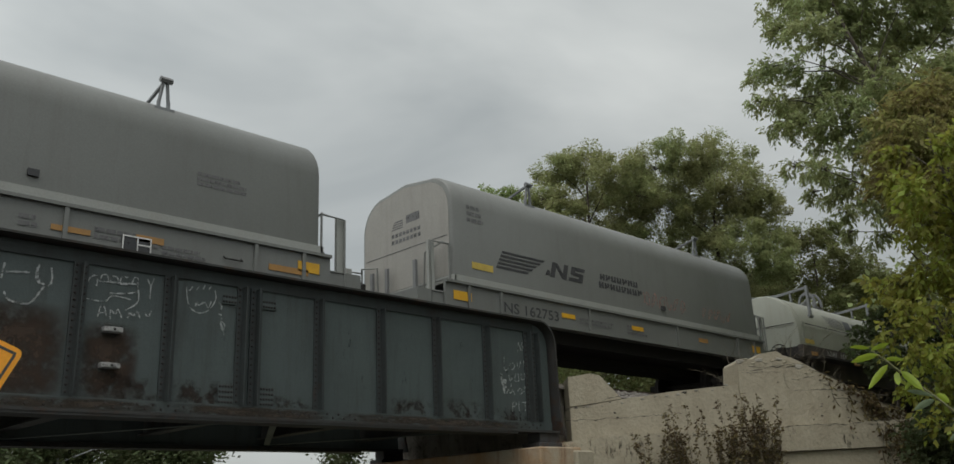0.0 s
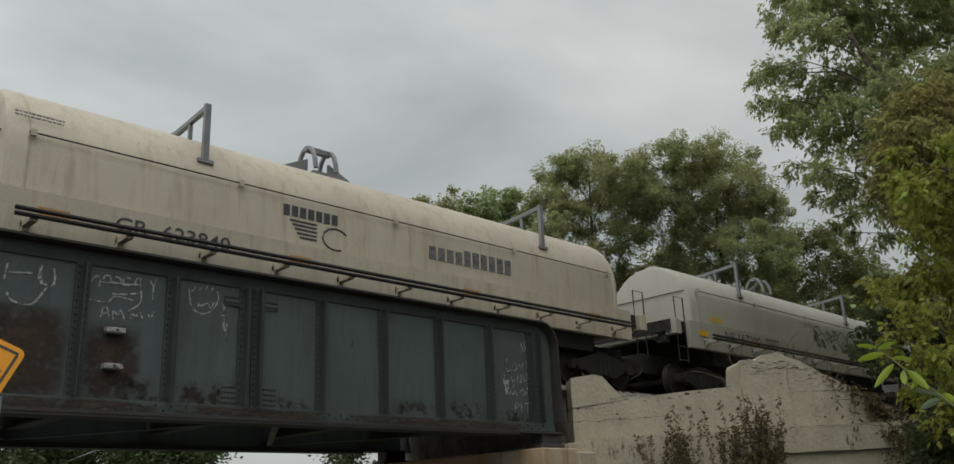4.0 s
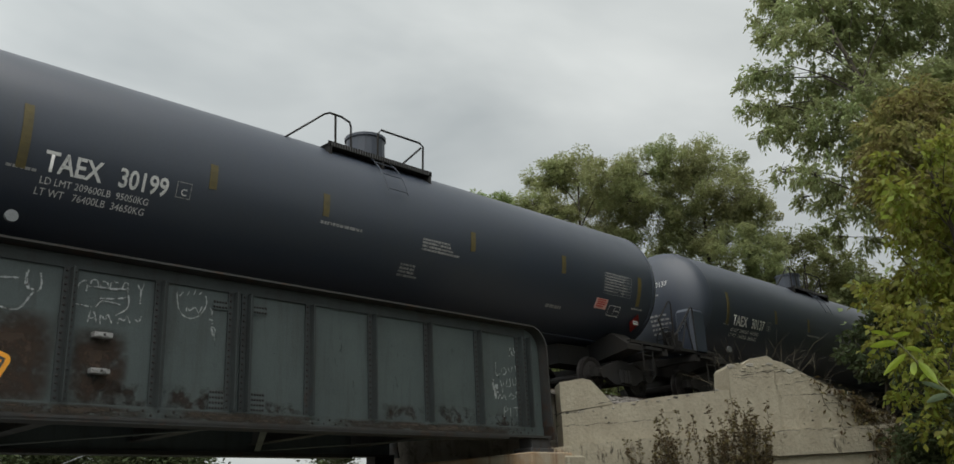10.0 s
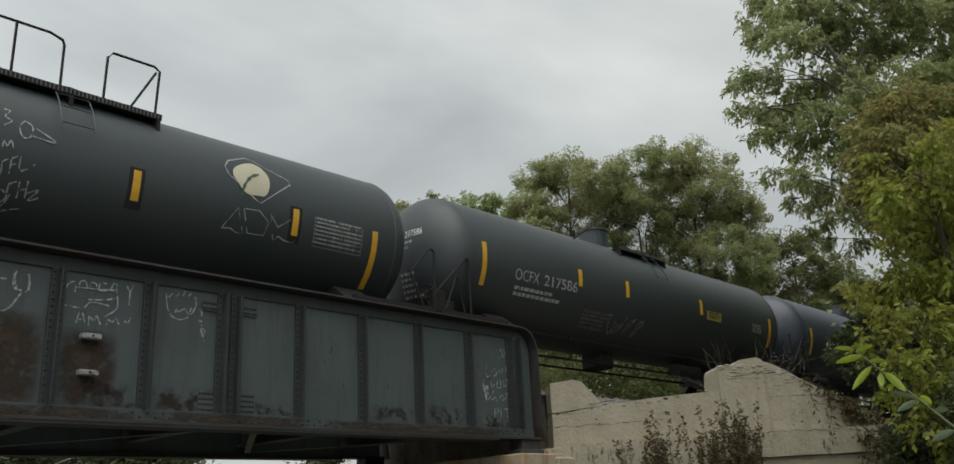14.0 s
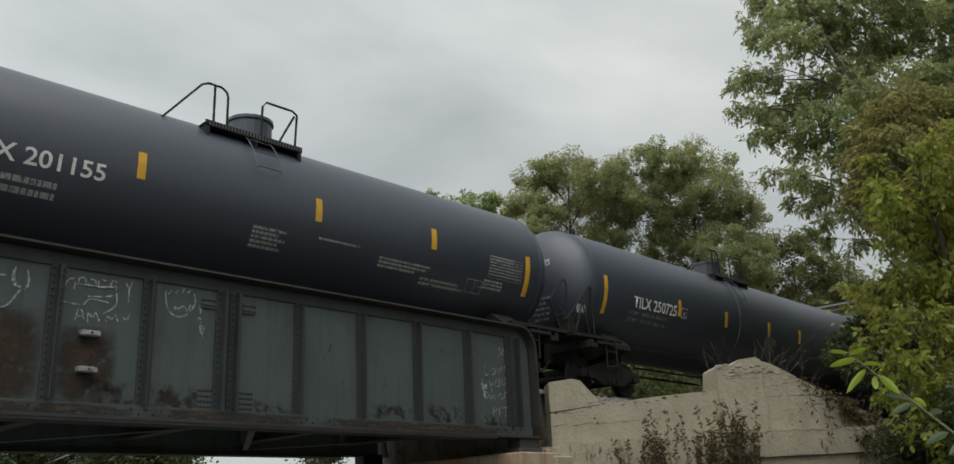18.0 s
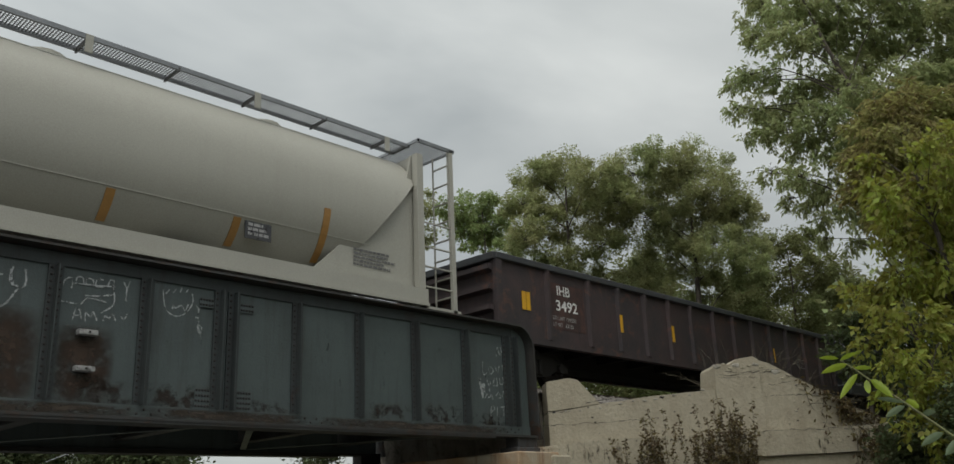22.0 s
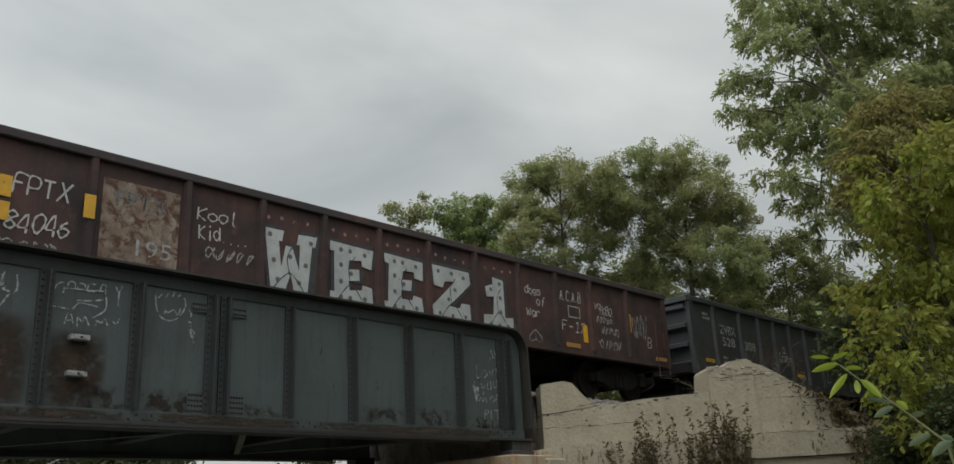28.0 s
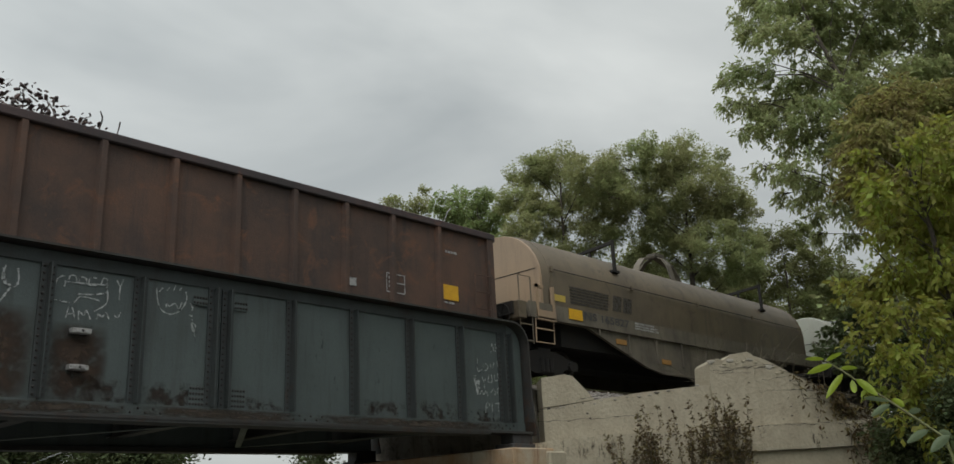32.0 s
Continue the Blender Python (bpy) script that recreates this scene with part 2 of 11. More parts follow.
M_LEAF_BLUE = surf("grey_green_leaf", (0.15, 0.2, 0.11), (0.12, 0.165, 0.09), 0.42, 0, 6, 0.7, bump=0.1, random_tint=0.3, island=True, translucent=0.3)
M_LEAF_BROWN = surf("withered_leaf", (0.115, 0.09, 0.042), (0.08, 0.06, 0.03), 0.85, 0, 3, 0.8, bump=0, random_tint=0.4, island=True, translucent=0.15, spec=0.1)
M_STEM = surf("green_stem", (0.13, 0.15, 0.05), (0.1, 0.07, 0.04), 0.7, 0, 5)
M_GREY = surf("faded_grey_car_paint", (0.165, 0.172, 0.162), (0.135, 0.14, 0.131), 0.45, 0, 0.5, 0.7, (0.13, 0.126, 0.117), 0.45, (0.125, 0.1, 0.083), 0.77, 0.05)
# Hood end paint: the end's brighter light is put into a paler grey.
M_END = surf("lit_pale_end_paint", (0.3, 0.29, 0.265), (0.25, 0.242, 0.22), 0.6, 0, 0.8, 0.7, (0.19, 0.175, 0.15), 0.4, (0.15, 0.11, 0.08), 0.76, 0.08)
M_GREY_LIGHT = surf("light_grey_car_paint", (0.3, 0.31, 0.29), (0.25, 0.26, 0.24), 0.5, 0, 0.5, 0.7, (0.27, 0.25, 0.22), 0.45, (0.2, 0.16, 0.12), 0.77, 0.1)
M_PALE = surf("pale_green_white_paint", (0.27, 0.28, 0.235), (0.225, 0.235, 0.195), 0.5, 0, 0.5, 0.8, (0.2, 0.18, 0.145), 0.45, (0.16, 0.12, 0.085), 0.74, 0.06)
M_BEIGE = surf("grimy_off_white_paint", (0.33, 0.32, 0.275), (0.28, 0.268, 0.23), 0.5, 0, 0.5, 0.8, (0.24, 0.21, 0.165), 0.4, (0.17, 0.12, 0.085), 0.75, 0.06)
M_CREAM = surf("cream_car_paint", (0.43, 0.385, 0.3), (0.35, 0.31, 0.245), 0.55, 0, 0.6, 0.8, (0.25, 0.18, 0.115), 0.6, (0.15, 0.08, 0.045), 0.7, 0.1)
M_GRIMY = surf("grimy_grey_brown_sill_paint", (0.15, 0.132, 0.1), (0.085, 0.075, 0.06), 0.75, 0, 1.2, 0.9, (0.035, 0.029, 0.023), 0.6, (0.09, 0.06, 0.04), 0.68, 0.15)
M_SOOT = surf("sooty_brown_sill_paint", (0.06, 0.048, 0.04), (0.035, 0.03, 0.026), 0.75, 0, 1.2, 0.9, (0.028, 0.022, 0.018), 0.5, (0.09, 0.06, 0.04), 0.68, 0.15)
M_TAN = surf("dusty_tan_paint", (0.33, 0.235, 0.15), (0.25, 0.19, 0.135), 0.6, 0, 0.6, 0.9, (0.17, 0.125, 0.085), 0.5, (0.12, 0.08, 0.05), 0.68, 0.08)
M_DUSTY = surf("soot_dusted_hood_paint", (0.125, 0.099, 0.065), (0.075, 0.061, 0.043), 0.6, 0, 0.5, 1.0, (0.052, 0.043, 0.033), 0.65, (0.055, 0.042, 0.031), 0.62, 0.08)
M_UNDER = surf("black_underframe", (0.023, 0.023, 0.023), (0.03, 0.027, 0.024), 0.8, 0, 1.4, 0.8, (0.035, 0.027, 0.021), 0.4, None, 0.6, 0.2, spec=0.2)
M_BLACK = surf("blue_black_tank_paint", (0.034, 0.043, 0.063), (0.04, 0.049, 0.064), 0.46, 0, 0.35, 0.8, (0.045, 0.05, 0.053), 0.3, None, 0.6, 0.012, spec=0.65)
M_BLACK_DUSTY = surf("dusty_black_tank_paint", (0.031, 0.041, 0.044), (0.039, 0.046, 0.047), 0.52, 0, 0.4, 0.9, (0.045, 0.045, 0.041), 0.4, (0.037, 0.035, 0.032), 0.72, 0.05, spec=0.5)
M_HOPPER = surf("off_white_hopper_paint", (0.36, 0.352, 0.305), (0.315, 0.308, 0.265), 0.42, 0, 0.3, 0.6, (0.26, 0.24, 0.2), 0.16, (0.21, 0.16, 0.115), 0.8, 0.02)
M_GALV = surf("galvanised_steel", (0.24, 0.25, 0.26), (0.17, 0.18, 0.19), 0.5, 0.5, 3)
M_GON_RED = surf("rust_red_gondola_paint", (0.08, 0.037, 0.03), (0.024, 0.02, 0.02), 0.75, 0, 1.1, 1.0, (0.022, 0.018, 0.018), 0.75, (0.11, 0.048, 0.033), 0.64, 0.3)
M_GON_BLACK = surf("weathered_black_gondola_paint", (0.046, 0.051, 0.057), (0.034, 0.036, 0.039), 0.65, 0, 0.8, 1.0, (0.062, 0.048, 0.039), 0.4, (0.07, 0.044, 0.032), 0.64, 0.25)
M_TAG_BROWN = surf("rust_brown_spray_paint", (0.24, 0.115, 0.045), (0.15, 0.075, 0.035), 0.7, 0, 5, 0.8, bump=0, worn=0.47)
M_GON_BROWN = surf("rusted_brown_gondola_steel", (0.1, 0.055, 0.037), (0.05, 0.037, 0.032), 0.8, 0, 0.8, 1.0, (0.034, 0.03, 0.03), 0.75, (0.135, 0.064, 0.036), 0.6, 0.3)
M_GON_MAROON = surf("dark_maroon_gondola_paint", (0.056, 0.036, 0.036), (0.034, 0.03, 0.032), 0.75, 0, 0.8, 1.0, (0.026, 0.024, 0.026), 0.7, (0.105, 0.05, 0.036), 0.61, 0.3)
M_YELLOW = surf("yellow_reflective_stripe", (0.66, 0.37, 0.02), (0.5, 0.27, 0.03), 0.45, 0, 4, 0.7, bump=0, worn=0.3)
M_PALE_YELLOW = surf("faded_yellow_panel", (0.5, 0.37, 0.08), (0.4, 0.29, 0.07), 0.55, 0, 4, 0.6, bump=0)
M_ORANGE_FADED = surf("faded_orange_stripe", (0.38, 0.2, 0.055), (0.26, 0.15, 0.06), 0.5, 0, 4, 0.6, bump=0)
M_WHITE = surf("white_lettering", (0.72, 0.72, 0.7), (0.55, 0.55, 0.53), 0.6, 0, 5, 0.6, bump=0, worn=0.36)
M_WHITE_DULL = surf("worn_white_lettering", (0.36, 0.36, 0.35), (0.24, 0.24, 0.24), 0.7, 0, 5, 0.8, bump=0, worn=0.4)
M_INK = surf("black_lettering", (0.035, 0.036, 0.04), (0.06, 0.06, 0.062), 0.6, 0, 5, 0.6, bump=0, worn=0.33)
M_INK_GHOST = surf("sooted_over_lettering", (0.045, 0.04, 0.034), (0.06, 0.053, 0.044), 0.7, 0, 5, 0.6, bump=0, worn=0.42)
M_INK_BLUE = surf("faded_blue_black_lettering", (0.05, 0.053, 0.06), (0.075, 0.078, 0.085), 0.6, 0, 5, 0.6, bump=0, worn=0.36)
M_INK_FADED = surf("faded_dark_lettering", (0.11, 0.11, 0.112), (0.15, 0.15, 0.15), 0.6, 0, 5, 0.6, bump=0, worn=0.4)
M_PAINTED = surf("white_hand_paint", (0.5, 0.49, 0.48), (0.36, 0.35, 0.34), 0.7, 0, 5, 0.8, bump=0, worn=0.34)
M_CHALK = surf("chalky_white_spray", (0.4, 0.42, 0.42), (0.24, 0.26, 0.26), 0.9, 0, 6, 0.9, bump=0, worn=0.44)
M_BUFF = surf("dull_buff_spray_paint", (0.27, 0.26, 0.23), (0.19, 0.185, 0.165), 0.7, 0, 2.5, 0.9, bump=0, worn=0.36)
M_SILVER = surf("silver_spray_paint", (0.5, 0.52, 0.52), (0.34, 0.36, 0.36), 0.5, 0.2, 3, 0.8, bump=0, worn=0.33)
M_SILVER_DULL = surf("dull_silver_spray", (0.27, 0.28, 0.275), (0.21, 0.22, 0.215), 0.5, 0.1, 3, 0.8, bump=0, worn=0.3)
M_BLUE = surf("blue_spray_paint", (0.11, 0.21, 0.36), (0.08, 0.15, 0.26), 0.5, 0, 2, 0.8, bump=0, worn=0.33)
M_RED = surf("red_placard", (0.5, 0.05, 0.04), (0.4, 0.05, 0.04), 0.5, 0, 5, 0.6, bump=0)
M_PINK = surf("faded_red_spray", (0.36, 0.2, 0.17), (0.3, 0.22, 0.2), 0.6, 0, 5, 0.6, bump=0, worn=0.45)
M_GREEN_INK = surf("dark_green_spray", (0.04, 0.075, 0.06), (0.06, 0.09, 0.075), 0.6, 0, 5, 0.6, bump=0, worn=0.38)
M_SIGN = surf("yellow_sign_sheet", (0.85, 0.36, 0.02), (0.78, 0.3, 0.02), 0.35, 0, 2, 0.4, bump=0)
M_SCRAP = surf("rusty_scrap", (0.09, 0.055, 0.045), (0.05, 0.045, 0.045), 0.7, 0.3, 5, 0.9, random_tint=0.4, island=True)
M_TEAL = surf("pale_cream_emblem_paint", (0.5, 0.47, 0.34), None, 0.5, bump=0)


# ---- mesh helpers ----
def part(name, bm, material, parent, label="", smooth=False):
    me = bpy.data.meshes.new(name)
    bm.to_mesh(me)
    bm.free()
    return shape(name, me, material, parent, label, smooth)


def shape(name, me, material, parent=None, label="", smooth=False):
    if material and not me.materials:
        me.materials.append(material)
    if smooth:
        for p in me.polygons:
            p.use_smooth = True
        me.set_sharp_from_angle(angle=radians(34))
    ob = new(name, me)
    if parent:
        ob.parent = parent
    if label:
        ob["label"] = label
    return ob


def thing(name, m, label, category, group="", kind=""):
    ob = new(name)
    ob.matrix_basis = m
    ob.empty_display_size = 0.3
    return tagged(ob, label, category, group, kind)


def box(bm, x0, x1, y0, y1, z0, z1, bevel=0.0):
    vs = [bm.verts.new((x, y, z)) for x in (x0, x1) for y in (y0, y1) for z in (z0, z1)]
    fs = [bm.faces.new([vs[i] for i in q]) for q in ((0, 1, 3, 2), (4, 6, 7, 5), (0, 4, 5, 1), (2, 3, 7, 6), (0, 2, 6, 4), (1, 5, 7, 3))]
    if bevel:
        es = list({e for f in fs for e in f.edges})
        bmesh.ops.bevel(bm, geom=es, offset=bevel, segments=1, affect="EDGES")
    return bm


def boxes(*rows, bevel=0.0):
    bm = bmesh.new()
    for r in rows:
        box(bm, *r, bevel=bevel)
    return bm


def tube(bm, pts, r, seg=6, cap=True):
    """A round bar along a line of points."""
    pts = [Vector(p) for p in pts]
    rings = []
    for i, p in enumerate(pts):
        a = pts[max(0, i - 1)]
        b = pts[min(len(pts) - 1, i + 1)]
        d = (b - a).normalized()
        s = d.cross(Vector((0, 0, 1)))
        if s.length < 0.2:
            s = d.cross(Vector((1, 0, 0)))
        s.normalize()
        u = s.cross(d)
        rr = r[i] if isinstance(r, (list, tuple)) else r
        rings.append([bm.verts.new(p + rr * (math.cos(k * math.tau / seg) * s + math.sin(k * math.tau / seg) * u)) for k in range(seg)])
    for a, b in zip(rings, rings[1:]):
        for k in range(seg):
            bm.faces.new((a[k], a[(k + 1) % seg], b[(k + 1) % seg], b[k]))
    if cap:
        bm.faces.new(rings[0][::-1])
        bm.faces.new(rings[-1])
    return bm


def tubes(lines, r, seg=6):
    bm = bmesh.new()
    for pts in lines:
        tube(bm, pts, r, seg)
    return bm


def prism(bm, prof, x0, x1, cap=True):
    """A closed outline of (y, z) drawn out along x."""
    a = [bm.verts.new((x0, y, z)) for y, z in prof]
    b = [bm.verts.new((x1, y, z)) for y, z in prof]
    k = len(prof)
    for i in range(k):
        bm.faces.new((a[i], a[(i + 1) % k], b[(i + 1) % k], b[i]))
    if cap:
        bm.faces.new(a[::-1])
        bm.faces.new(b)
    return bm


def prism_y(bm, prof, y0, y1):
    """A closed outline of (x, z) drawn out along y."""
    a = [bm.verts.new((x, y0, z)) for x, z in prof]
    b = [bm.verts.new((x, y1, z)) for x, z in prof]
    k = len(prof)
    for i in range(k):
        bm.faces.new((a[i], a[(i + 1) % k], b[(i + 1) % k], b[i]))
    bm.faces.new(a[::-1])
    bm.faces.new(b)
    return bm


def ring_solid(bm, rings, close=True):
    """Skin over a row of equal loops of points."""
    vs = [[bm.verts.new(p) for p in r] for r in rings]
    k = len(vs[0])
    for a, b in zip(vs, vs[1:]):
        for i in range(k):
            bm.faces.new((a[i], a[(i + 1) % k], b[(i + 1) % k], b[i]))
    if close:
        bm.faces.new(vs[0][::-1])
        bm.faces.new(vs[-1])
    return bm


def letters(name, text, x0, x1, z0, z1, y, material, parent, fat=0.0, label="", wrap=None, slant=0.0):
    """Lettering fitted into x0..x1, z0..z1 on the side y, or on a round tank wrap = (radius, centre height)."""
    cu = bpy.data.curves.new(name, "FONT")
    cu.body, cu.offset, cu.resolution_u, cu.shear = text, fat, 3, slant
    ob = bpy.data.objects.new(name, cu)
    scene.collection.objects.link(ob)
    bpy.context.view_layer.update()
    me = bpy.data.meshes.new_from_object(ob.evaluated_get(bpy.context.evaluated_depsgraph_get()))
    bpy.data.objects.remove(ob)
    bpy.data.curves.remove(cu)
    xs = [v.co.x for v in me.vertices] or [0, 1]
    ys = [v.co.y for v in me.vertices] or [0, 1]
    ax, bx, ay, by = min(xs), max(xs), min(ys), max(ys)
    for v in me.vertices:
        x = x0 + (v.co.x - ax) / max(1e-6, bx - ax) * (x1 - x0)
        z = z0 + (v.co.y - ay) / max(1e-6, by - ay) * (z1 - z0)
        if wrap:
            r, zc = wrap
            s = max(-1, min(1, (z - zc) / r))
            v.co = (x, -(r + 0.008) * math.sqrt(1 - s * s), zc + (r + 0.008) * s)
        else:
            v.co = (x, y, z)
    me.materials.clear()
    return shape(name, me, material, parent, label)


def patch(name, x0, x1, z0, z1, y, material, parent, label="", wrap=None, lift=0.008):
    """A thin plate or paint bar on a side; on a tank it follows the shell."""
    bm = bmesh.new()
    if wrap:
        r, zc = wrap
        k = max(1, round((z1 - z0) / 0.12))
        rings = []
        for i in range(k + 1):
            s = max(-1, min(1, (z0 + (z1 - z0) * i / k - zc) / r))
            cy, cz = -math.sqrt(1 - s * s), s
            rings.append([Vector((x, cy * q, zc + cz * q)) for x, q in ((x0, r - 0.004), (x1, r - 0.004), (x1, r + lift), (x0, r + lift))])
        ring_solid(bm, rings)
    else:
        box(bm, x0, x1, y - lift, y + 0.004, z0, z1)
    return part(name, bm, material, parent, label)


def bars(name, rows, x0, x1, z0, z1, material, parent, y=0, wrap=None, seed=1, fill=0.62, lift=0.004):
    """Writing too small to read: rows of short bars."""
    rnd = random.Random(seed)
    bm = bmesh.new()
    h = (z1 - z0) / rows
    for i in range(rows):
        zt = z1 - i * h
        x = x0
        end = x0 + (x1 - x0) * rnd.uniform(0.7, 1.0)
        while x < end:
            w = rnd.uniform(0.5, 1.6) * h
            xe = min(end, x + w)
            za, zb = zt - h * fill, zt
            if wrap:
                r, zc = wrap
                q = []
                for zz in (za, zb):
                    s = max(-1, min(1, (zz - zc) / r))
                    q.append((-(r + 0.007) * math.sqrt(1 - s * s), zc + (r + 0.007) * s))
                bm.faces.new([bm.verts.new((x, *q[0])), bm.verts.new((xe, *q[0])), bm.verts.new((xe, *q[1])), bm.verts.new((x, *q[1]))])
            else:
                bm.faces.new([bm.verts.new((xx, y - lift, zz)) for xx, zz in ((x, za), (xe, za), (xe, zb), (x, zb))])
            x = xe + 0.22 * h
    return part(name, bm, material, parent)


def stroke(name, lines, width, y, material, parent, wrap=None, lift=0.006, label=""):
    """Spray-paint lines: flat ribbons along points (x, z)."""
    ob = None
    for j, pts in enumerate(lines):
        bm = bmesh.new()
        prev = None
        up = lift + 0.0006 * (j % 5)
        for i, p in enumerate(pts):
            a, b = pts[max(0, i - 1)], pts[min(len(pts) - 1, i + 1)]
            d = Vector((b[0] - a[0], b[1] - a[1]))
            d = d.normalized() if d.length > 1e-6 else Vector((1, 0))
            nn = Vector((-d.y, d.x)) * width * (0.42 + 0.16 * math.sin(i * 1.7 + j))
            pair = []
            for sg in (1, -1):
                x, z = p[0] + sg * nn.x, p[1] + sg * nn.y
                if wrap:
                    r, zc = wrap
                    s = max(-1, min(1, (z - zc) / r))
                    pair.append(bm.verts.new((x, -(r + up + 0.004) * math.sqrt(1 - s * s), zc + (r + up + 0.004) * s)))
                else:
                    pair.append(bm.verts.new((x, y - up, z)))
            if prev:
                bm.faces.new((prev[0], prev[1], pair[1], pair[0]))
            prev = pair
        ob = part(name, bm, material, parent, label)
    return ob


def scribble(x0, x1, z0, z1, count, seed, loops=9):
    """Hand-like looping lines inside a rectangle, one for each letter."""
    rnd = random.Random(seed)
    out = []
    w = (x1 - x0) / count
    for i in range(count):
        cx, cz = x0 + (i + 0.5) * w, (z0 + z1) / 2
        a0, da = rnd.uniform(0, 6.28), rnd.choice((-1, 1)) * rnd.uniform(0.5, 0.9)
        pts = []
        for k in range(loops):
            a = a0 + da * k
            rr = rnd.uniform(0.6, 1.0)
            pts.append((cx + rr * 0.48 * w * math.cos(a), cz + rr * 0.5 * (z1 - z0) * math.sin(a * 1.3)))
        fine = []
        for k in range(len(pts) - 1):
            p0, p1, p2, p3 = pts[max(0, k - 1)], pts[k], pts[k + 1], pts[min(len(pts) - 1, k + 2)]
            for s in range(4):
                t = s / 4
                fine.append(tuple(0.5 * (2 * p1[c] + (p2[c] - p0[c]) * t + (2 * p0[c] - 5 * p1[c] + 4 * p2[c] - p3[c]) * t * t + (3 * p1[c] - p0[c] - 3 * p2[c] + p3[c]) * t ** 3) for c in (0, 1)))
        fine.append(pts[-1])
        out.append(fine)
    return out


def disc(x, z, r, y, n=12):
    """A flat round or star-cornered spot of paint on a side."""
    bm = bmesh.new()
    bm.faces.new([bm.verts.new((x + r * (1 if n > 6 or k % 2 else 0.45) * math.cos(k * math.tau / (n if n > 6 else 2 * n)), y, z + r * (1 if n > 6 or k % 2 else 0.45) * math.sin(k * math.tau / (n if n > 6 else 2 * n)))) for k in range(n if n > 6 else 2 * n)])
    return bm


def smooth_line(pts, k=5):
    """A smooth curve through the points."""
    out = []
    for i in range(len(pts) - 1):
        p0, p1, p2, p3 = pts[max(0, i - 1)], pts[i], pts[i + 1], pts[min(len(pts) - 1, i + 2)]
        for j in range(k):
            t = j / k
            out.append(tuple(0.5 * (2 * p1[c] + (p2[c] - p0[c]) * t + (2 * p0[c] - 5 * p1[c] + 4 * p2[c] - p3[c]) * t * t + (3 * p1[c] - p0[c] - 3 * p2[c] + p3[c]) * t ** 3) for c in (0, 1)))
    return out + [pts[-1]]


def decal(name, outline, side, material, parent, label="", step=0.025):
    """A painted shape on a curved side: thin strips between the outline's edges; side gives y for each height."""
    bm = bmesh.new()
    zs = [z for _, z in outline]
    n = max(2, round((max(zs) - min(zs)) / step))
    cuts = []
    for i in range(n + 1):
        z = min(zs) + 1e-4 + (max(zs) - min(zs) - 2e-4) * i / n
        xs = []
        for (xa, za), (xb, zb) in zip(outline, outline[1:] + outline[:1]):
            if (za > z) != (zb > z):
                xs.append(xa + (xb - xa) * (z - za) / (zb - za))
        cuts.append((z, sorted(xs)))
    for (za, a), (zb, b) in zip(cuts, cuts[1:]):
        if len(a) != len(b):
            a = b = a if len(a) < len(b) else b
        for k in range(0, len(a) - 1, 2):
            bm.faces.new([bm.verts.new((x, side(z), z)) for x, z in ((a[k], za), (a[k + 1], za), (b[k + 1], zb), (b[k], zb))])
    return part(name, bm, material, parent, label)


# hand-painted characters: strokes through points on a 6 by 9 grid
HAND = {"A": "00 39 60|14 54", "B": "00 09 49 67 45 05|45 63 50 00", "C": "68 39 08 02 30 61", "F": "00 09 69|05 45", "P": "00 09 59 67 54 04", "T": "30 39|09 69", "X": "00 69|60 09",
        "H": "00 09|60 69|05 65", "O": "30 03 07 39 67 63 30", "K": "00 09|69 04 60", "1": "18 39 30|10 50", "2": "07 39 67 00 60", "8": "35 07 39 67 35 62 30 02 35", "4": "50 59 03 63",
        "0": "30 03 07 39 67 63 30", "6": "58 26 03 20 52 64 35 04", "5": "59 19 15 45 63 40 00", "9": "10 46 69 39 17 25 56", "o": "30 02 05 36 65 62 30", "l": "39 31 50", "i": "36 30|38 39",
        "d": "63 30 02 05 36 64|69 60", "g": "65 36 04 22 63|66 61 40 10", "s": "65 36 05 53 62 30 01", "f": "30 37 59 68|15 55", "w": "06 10 34 50 66", "a": "65 36 04 12 30 63|66 60",
        "r": "06 00|04 36 65", "y": "06 33|66 30 10", "-": "14 54", ".": "20 30"}


def by_hand(name, text, x0, x1, z0, z1, y, material, parent, label="", width=0.026, seed=1):
    """A word painted by hand: uneven characters drawn in strokes."""
    rnd = random.Random(seed)
    pitch = (x1 - x0) / len(text)
    for i, ch in enumerate(text):
        lift, lean, k = rnd.uniform(-0.06, 0.06) * (z1 - z0), rnd.uniform(-0.02, 0.05), rnd.uniform(0.85, 1.05)
        lines = []
        for run in HAND[ch].split("|"):
            pts = [(int(q[0]) / 6 * pitch * 0.76, int(q[1]) / 9 * (z1 - z0) * k) for q in run.split()]
            pts = [(x0 + i * pitch + u + lean * v / (z1 - z0) + rnd.uniform(-0.006, 0.006), z0 + lift + v + rnd.uniform(-0.006, 0.006)) for u, v in pts]
            lines.append(smooth_line(pts, 4) if len(pts) > 2 else pts)
        stroke(name, lines, width, y, material, parent, label=label)


